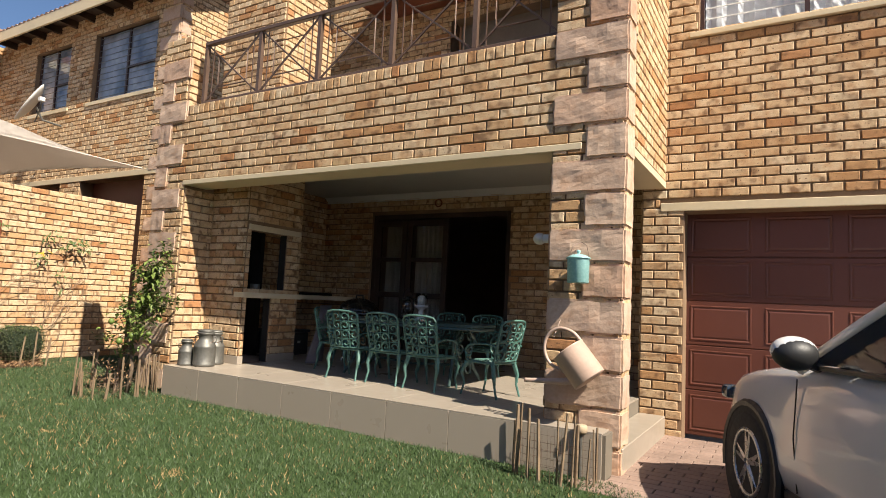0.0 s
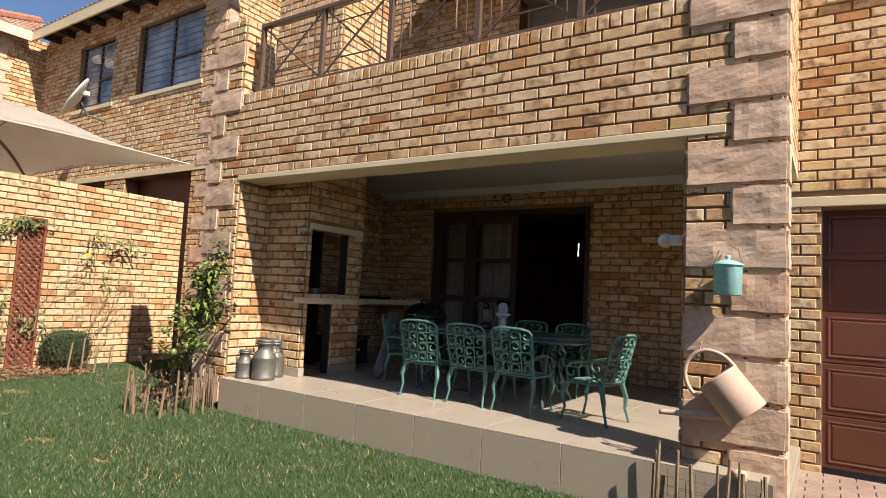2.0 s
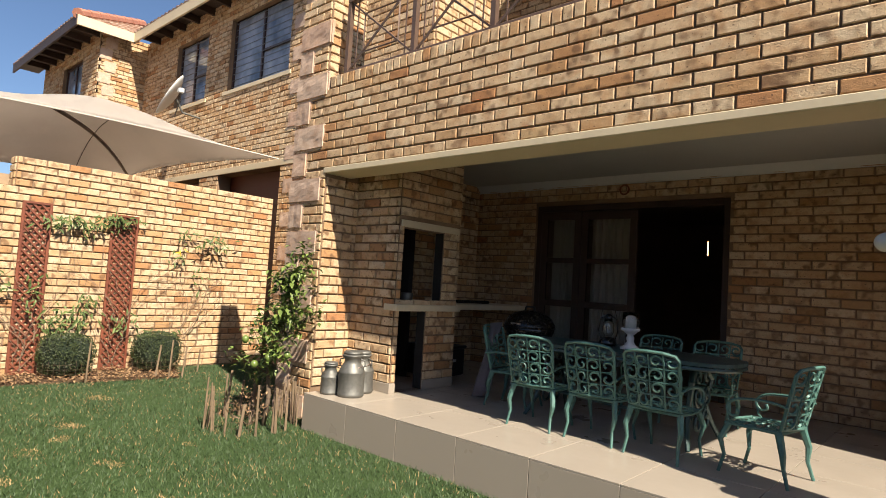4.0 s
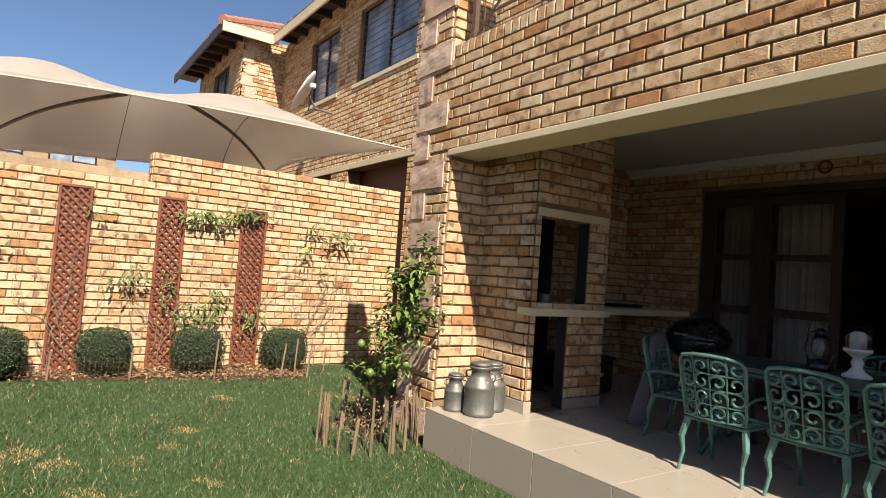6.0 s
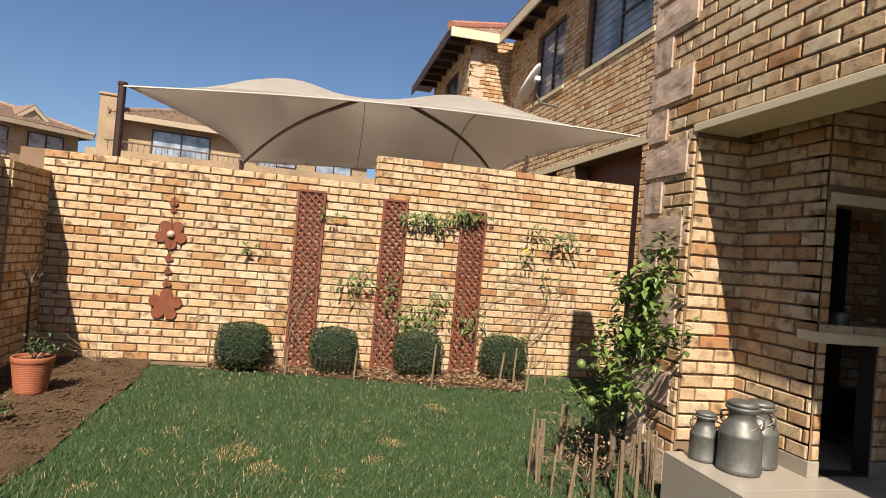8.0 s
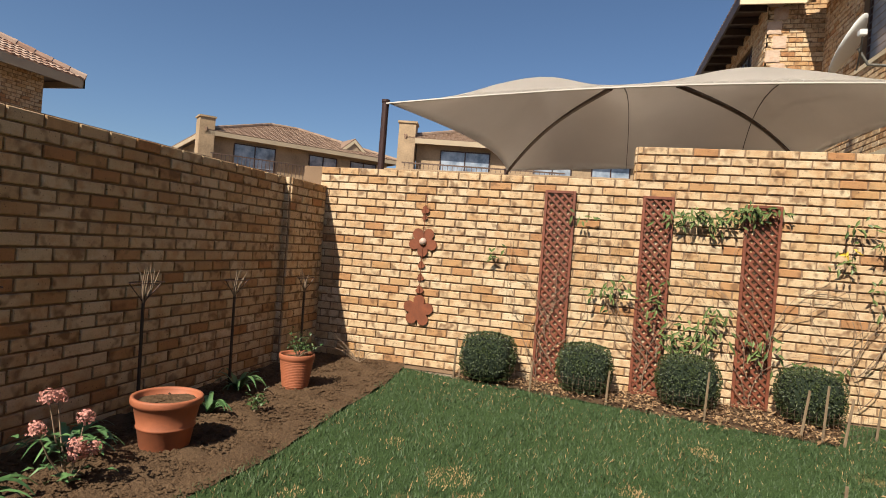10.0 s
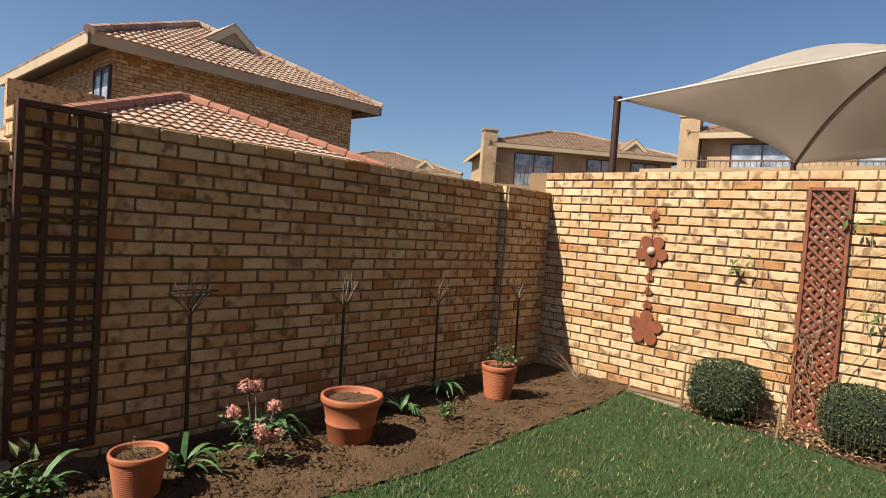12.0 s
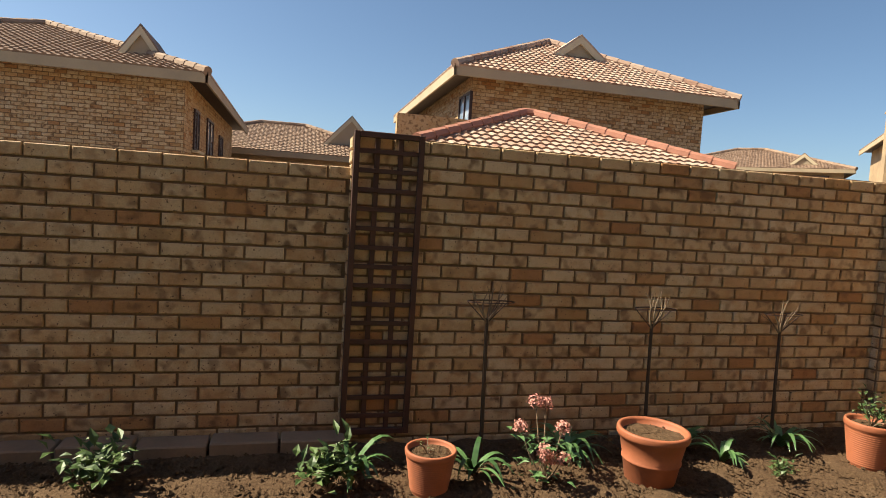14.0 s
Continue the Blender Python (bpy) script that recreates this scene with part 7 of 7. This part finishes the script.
lemon_tree()
small_plant("dry_shrub", -6.55, 3.75, 0.0, "small dry shrub with reddish leaves beside the lemon tree", "shrub", M_DEADLEAF, 76, 60, (0.02, 0.05), (0.01, 0.02), 0.05, stems=9, h=0.42)
small_plant("bare_rose", -9.2, -0.35, 0.02, "bare thorny rose shrub in the corner of the walls", "shrub", M_DEADLEAF, 77, 10, (0.015, 0.03), (0.01, 0.015), 0.02, stems=9, h=0.42)
small_plant("ground_cover", -6.15, 3.5, 0.0, "low tangled twigs and dry leaves inside the stick guard", "plant", M_DEADLEAF, 78, 220, (0.02, 0.05), (0.01, 0.02), 0.12, stems=14, h=0.22)


# ---------------------------------------------------------------- parked car
def car():
    c = thing("car", pose(0.88, 3.1, -0.005, 0, 0, 25.0), "white compact SUV parked in front of the garage, dusty", "car")
    c.scale = (0.88, 0.88, 0.88)
    W2 = 0.88
    # stations along the length: y, sill z, belt z, half width at belt
    ST = [(2.02, 0.30, 0.62, 0.52), (1.95, 0.22, 0.72, 0.66), (1.75, 0.20, 0.84, 0.80), (1.35, 0.22, 0.93, 0.86), (0.85, 0.24, 0.985, 0.88), (0.4, 0.24, 1.02, 0.885), (-0.6, 0.24, 1.04, 0.89), (-1.6, 0.26, 1.06, 0.87), (-2.1, 0.34, 1.05, 0.78)]
    bm = bmesh.new()
    rings = []
    for y, z0, z1, hw in ST:
        h = z1 - z0
        prof = [(-hw * 0.86, z0), (-hw * 0.97, z0 + h * 0.10), (-hw * 1.0, z0 + h * 0.45), (-hw * 0.985, z0 + h * 0.72), (-hw * 0.94, z0 + h * 0.93), (-hw * 0.84, z1), (-hw * 0.4, z1 + 0.035), (0, z1 + 0.045), (hw * 0.4, z1 + 0.035), (hw * 0.84, z1), (hw * 0.94, z0 + h * 0.93), (hw * 0.985, z0 + h * 0.72), (hw, z0 + h * 0.45), (hw * 0.97, z0 + h * 0.10), (hw * 0.86, z0)]
        rings.append([bm.verts.new((x, y, z)) for x, z in prof])
    for a, b in zip(rings, rings[1:]):
        for k in range(len(a)):
            bm.faces.new((a[k], a[(k + 1) % len(a)], b[(k + 1) % len(a)], b[k]))
    bm.faces.new(rings[0])
    bm.faces.new(rings[-1][::-1])
    bmesh.ops.recalc_face_normals(bm, faces=bm.faces[:])
    bmesh.ops.subdivide_edges(bm, edges=bm.edges[:], cuts=2, use_grid_fill=True, smooth=0.6)
    body = part("body", bm, M_CAR, c, smooth=True)
    # cabin
    bm = bmesh.new()
    roof = [bm.verts.new((s * hw, y, z)) for y, z, hw in ((-0.12, 1.50, 0.60), (-0.9, 1.57, 0.62), (-1.72, 1.50, 0.58)) for s in (-1, 1)]
    bm.faces.new((roof[0], roof[1], roof[3], roof[2]))
    bm.faces.new((roof[2], roof[3], roof[5], roof[4]))
    bmesh.ops.solidify(bm, geom=bm.faces[:], thickness=0.03)
    part("roof", bm, M_CAR, c)
    bm = bmesh.new()
    a0, a1, b0, b1 = (-0.80, 0.60, 1.03), (0.80, 0.60, 1.03), (-0.60, -0.11, 1.50), (0.60, -0.11, 1.50)
    bm.faces.new([bm.verts.new(p) for p in (a0, a1, b1, b0)])
    bmesh.ops.solidify(bm, geom=bm.faces[:], thickness=0.006)
    part("windscreen", bm, M_GLASS, c)
    for s in (-1, 1):
        bm = bmesh.new()
        tube(bm, [(s * 0.83, 0.66, 1.00), (s * 0.72, 0.25, 1.28), (s * 0.61, -0.12, 1.51), (s * 0.62, -0.9, 1.57), (s * 0.58, -1.75, 1.50), (s * 0.76, -2.04, 1.05)], [0.035, 0.032, 0.034, 0.034, 0.04, 0.05], 8)
        part("roof_pillar", bm, M_CAR, c, smooth=True)
        bm = bmesh.new()
        bm.faces.new([bm.verts.new(p) for p in ((s * 0.835, 0.52, 1.05), (s * 0.625, -0.10, 1.48), (s * 0.63, -0.9, 1.53), (s * 0.60, -1.65, 1.47), (s * 0.80, -1.9, 1.08), (s * 0.85, -0.6, 1.06))])
        bmesh.ops.solidify(bm, geom=bm.faces[:], thickness=0.006)
        part("side_window", bm, M_GLASS, c)
        bm = bmesh.new()
        tube(bm, [(s * 0.865, 0.58, 1.03), (s * 0.885, -0.6, 1.055), (s * 0.85, -1.9, 1.075)], 0.014, 6)
        part("window_trim", bm, M_PLASTIC, c)
        bm = bmesh.new()
        b2 = bmesh.new()
        bmesh.ops.create_uvsphere(b2, u_segments=18, v_segments=12, radius=1.0, matrix=pose(s * 1.0, 0.36, 1.10) @ Matrix.Diagonal((0.115, 0.085, 0.085, 1)))
        merge(bm, b2)
        mir = part("mirror", bm, M_PLASTIC, c, "black and white door mirror", smooth=True)
        bm = bmesh.new()
        b2 = bmesh.new()
        bmesh.ops.create_uvsphere(b2, u_segments=18, v_segments=12, radius=1.0, matrix=pose(s * 1.0, 0.375, 1.115) @ Matrix.Diagonal((0.117, 0.085, 0.080, 1)))
        merge(bm, b2)
        part("mirror_cap", bm, M_CAR, mir, smooth=True)
        bm = bmesh.new()
        tube(bm, [(s * 0.86, 0.40, 1.03), (s * 0.95, 0.37, 1.06)], 0.025, 6)
        part("mirror_arm", bm, M_PLASTIC, mir)
        for y in (1.22, -1.42):
            wh = None
            bm = bmesh.new()
            lathe(bm, [(0.21, -0.10), (0.30, -0.11), (0.335, -0.085), (0.34, 0.0), (0.335, 0.085), (0.30, 0.11), (0.21, 0.10)], 40, pose(s * 0.79, y, 0.335, 0, 90, 0))
            wh = part("tyre", bm, M_RUBBER, c, smooth=True)
            bm = bmesh.new()
            lathe(bm, [(0.215, -0.09), (0.22, 0.098), (0.20, 0.10), (0.19, 0.06), (0.0, 0.05)] if s > 0 else [(0.0, -0.05), (0.19, -0.06), (0.20, -0.10), (0.22, -0.098), (0.215, 0.09)], 32, pose(s * 0.79, y, 0.335, 0, 90, 0))
            part("rim", bm, M_PLASTIC, wh)
            bm = bmesh.new()
            lathe(bm, [(0.222, 0.0), (0.222, 0.022), (0.200, 0.026), (0.190, 0.012), (0.195, 0.0)] if s > 0 else [(0.195, 0.0), (0.190, -0.012), (0.200, -0.026), (0.222, -0.022), (0.222, 0.0)], 40, pose(s * 0.875, y, 0.335, 0, 90, 0))
            part("rim_lip", bm, M_ALLOY, wh, smooth=True)
            bm = bmesh.new()
            bmesh.ops.create_uvsphere(bm, u_segments=16, v_segments=8, radius=0.05, matrix=pose(s * 0.875, y, 0.335) @ Matrix.Diagonal((0.4, 1, 1, 1)))
            part("hub_cap", bm, M_ALLOY, wh, smooth=True)
            for k in range(5):
                bm = bmesh.new()
                a = k * 2 * math.pi / 5 + 0.3
                for da in (-0.16, 0.16):
                    tube(bm, [(s * 0.878, y + 0.03 * math.cos(a), 0.335 + 0.03 * math.sin(a)), (s * 0.872, y + 0.205 * math.cos(a + da), 0.335 + 0.205 * math.sin(a + da))], [0.026, 0.020], 6)
                part("spoke", bm, M_ALLOY, wh)
            # wheel arch
            bm = bmesh.new()
            tube(bm, [(s * 0.872, y + 0.40 * math.cos(q * math.pi / 14), 0.315 + 0.40 * math.sin(q * math.pi / 14)) for q in range(-1, 16)], 0.028, 6)
            part("arch_trim", bm, M_PLASTIC, c)
            bm = bmesh.new()
            lathe(bm, [(0.395, -0.02), (0.395, 0.015), (0.0, 0.015)], 32, pose(s * 0.868, y, 0.315, 0, 90, 0))
            part("wheel_well", bm, M_RUBBER, c)
        bm = bmesh.new()
        box(bm, s * 0.66 - 0.16, s * 0.66 + 0.16, 1.78, 1.90, 0.66, 0.76, 0.03, 2)
        part("headlight", bm, M_GLASS, c)
        for y in (0.62, -0.45, -1.25):
            bm = bmesh.new()
            tube(bm, [(s * 0.868, y, 0.32), (s * 0.893, y - 0.01, 0.62), (s * 0.875, y - 0.02, 0.95)], 0.004, 4)
            part("door_seam", bm, M_RUBBER, c)
        bm = bmesh.new()
        tube(bm, [(s * 0.90, -0.28, 0.86), (s * 0.925, -0.33, 0.865), (s * 0.90, -0.42, 0.868)], 0.014, 6)
        part("door_handle", bm, M_CAR, c)
        bm = bmesh.new()
        box(bm, s * 0.83 - 0.03, s * 0.83 + 0.03, -1.0, 0.8, 0.19, 0.30, 0.012)
        part("sill_cladding", bm, M_PLASTIC, c)
    bm = bmesh.new()
    box(bm, -0.5, 0.5, 2.0, 2.04, 0.34, 0.58, 0.02)
    part("grille", bm, M_PLASTIC, c)


car()

# ---------------------------------------------------------------- lay the bricks
bpy.context.view_layer.update()
for job in BRICK_JOBS:
    lay_bricks(*job)
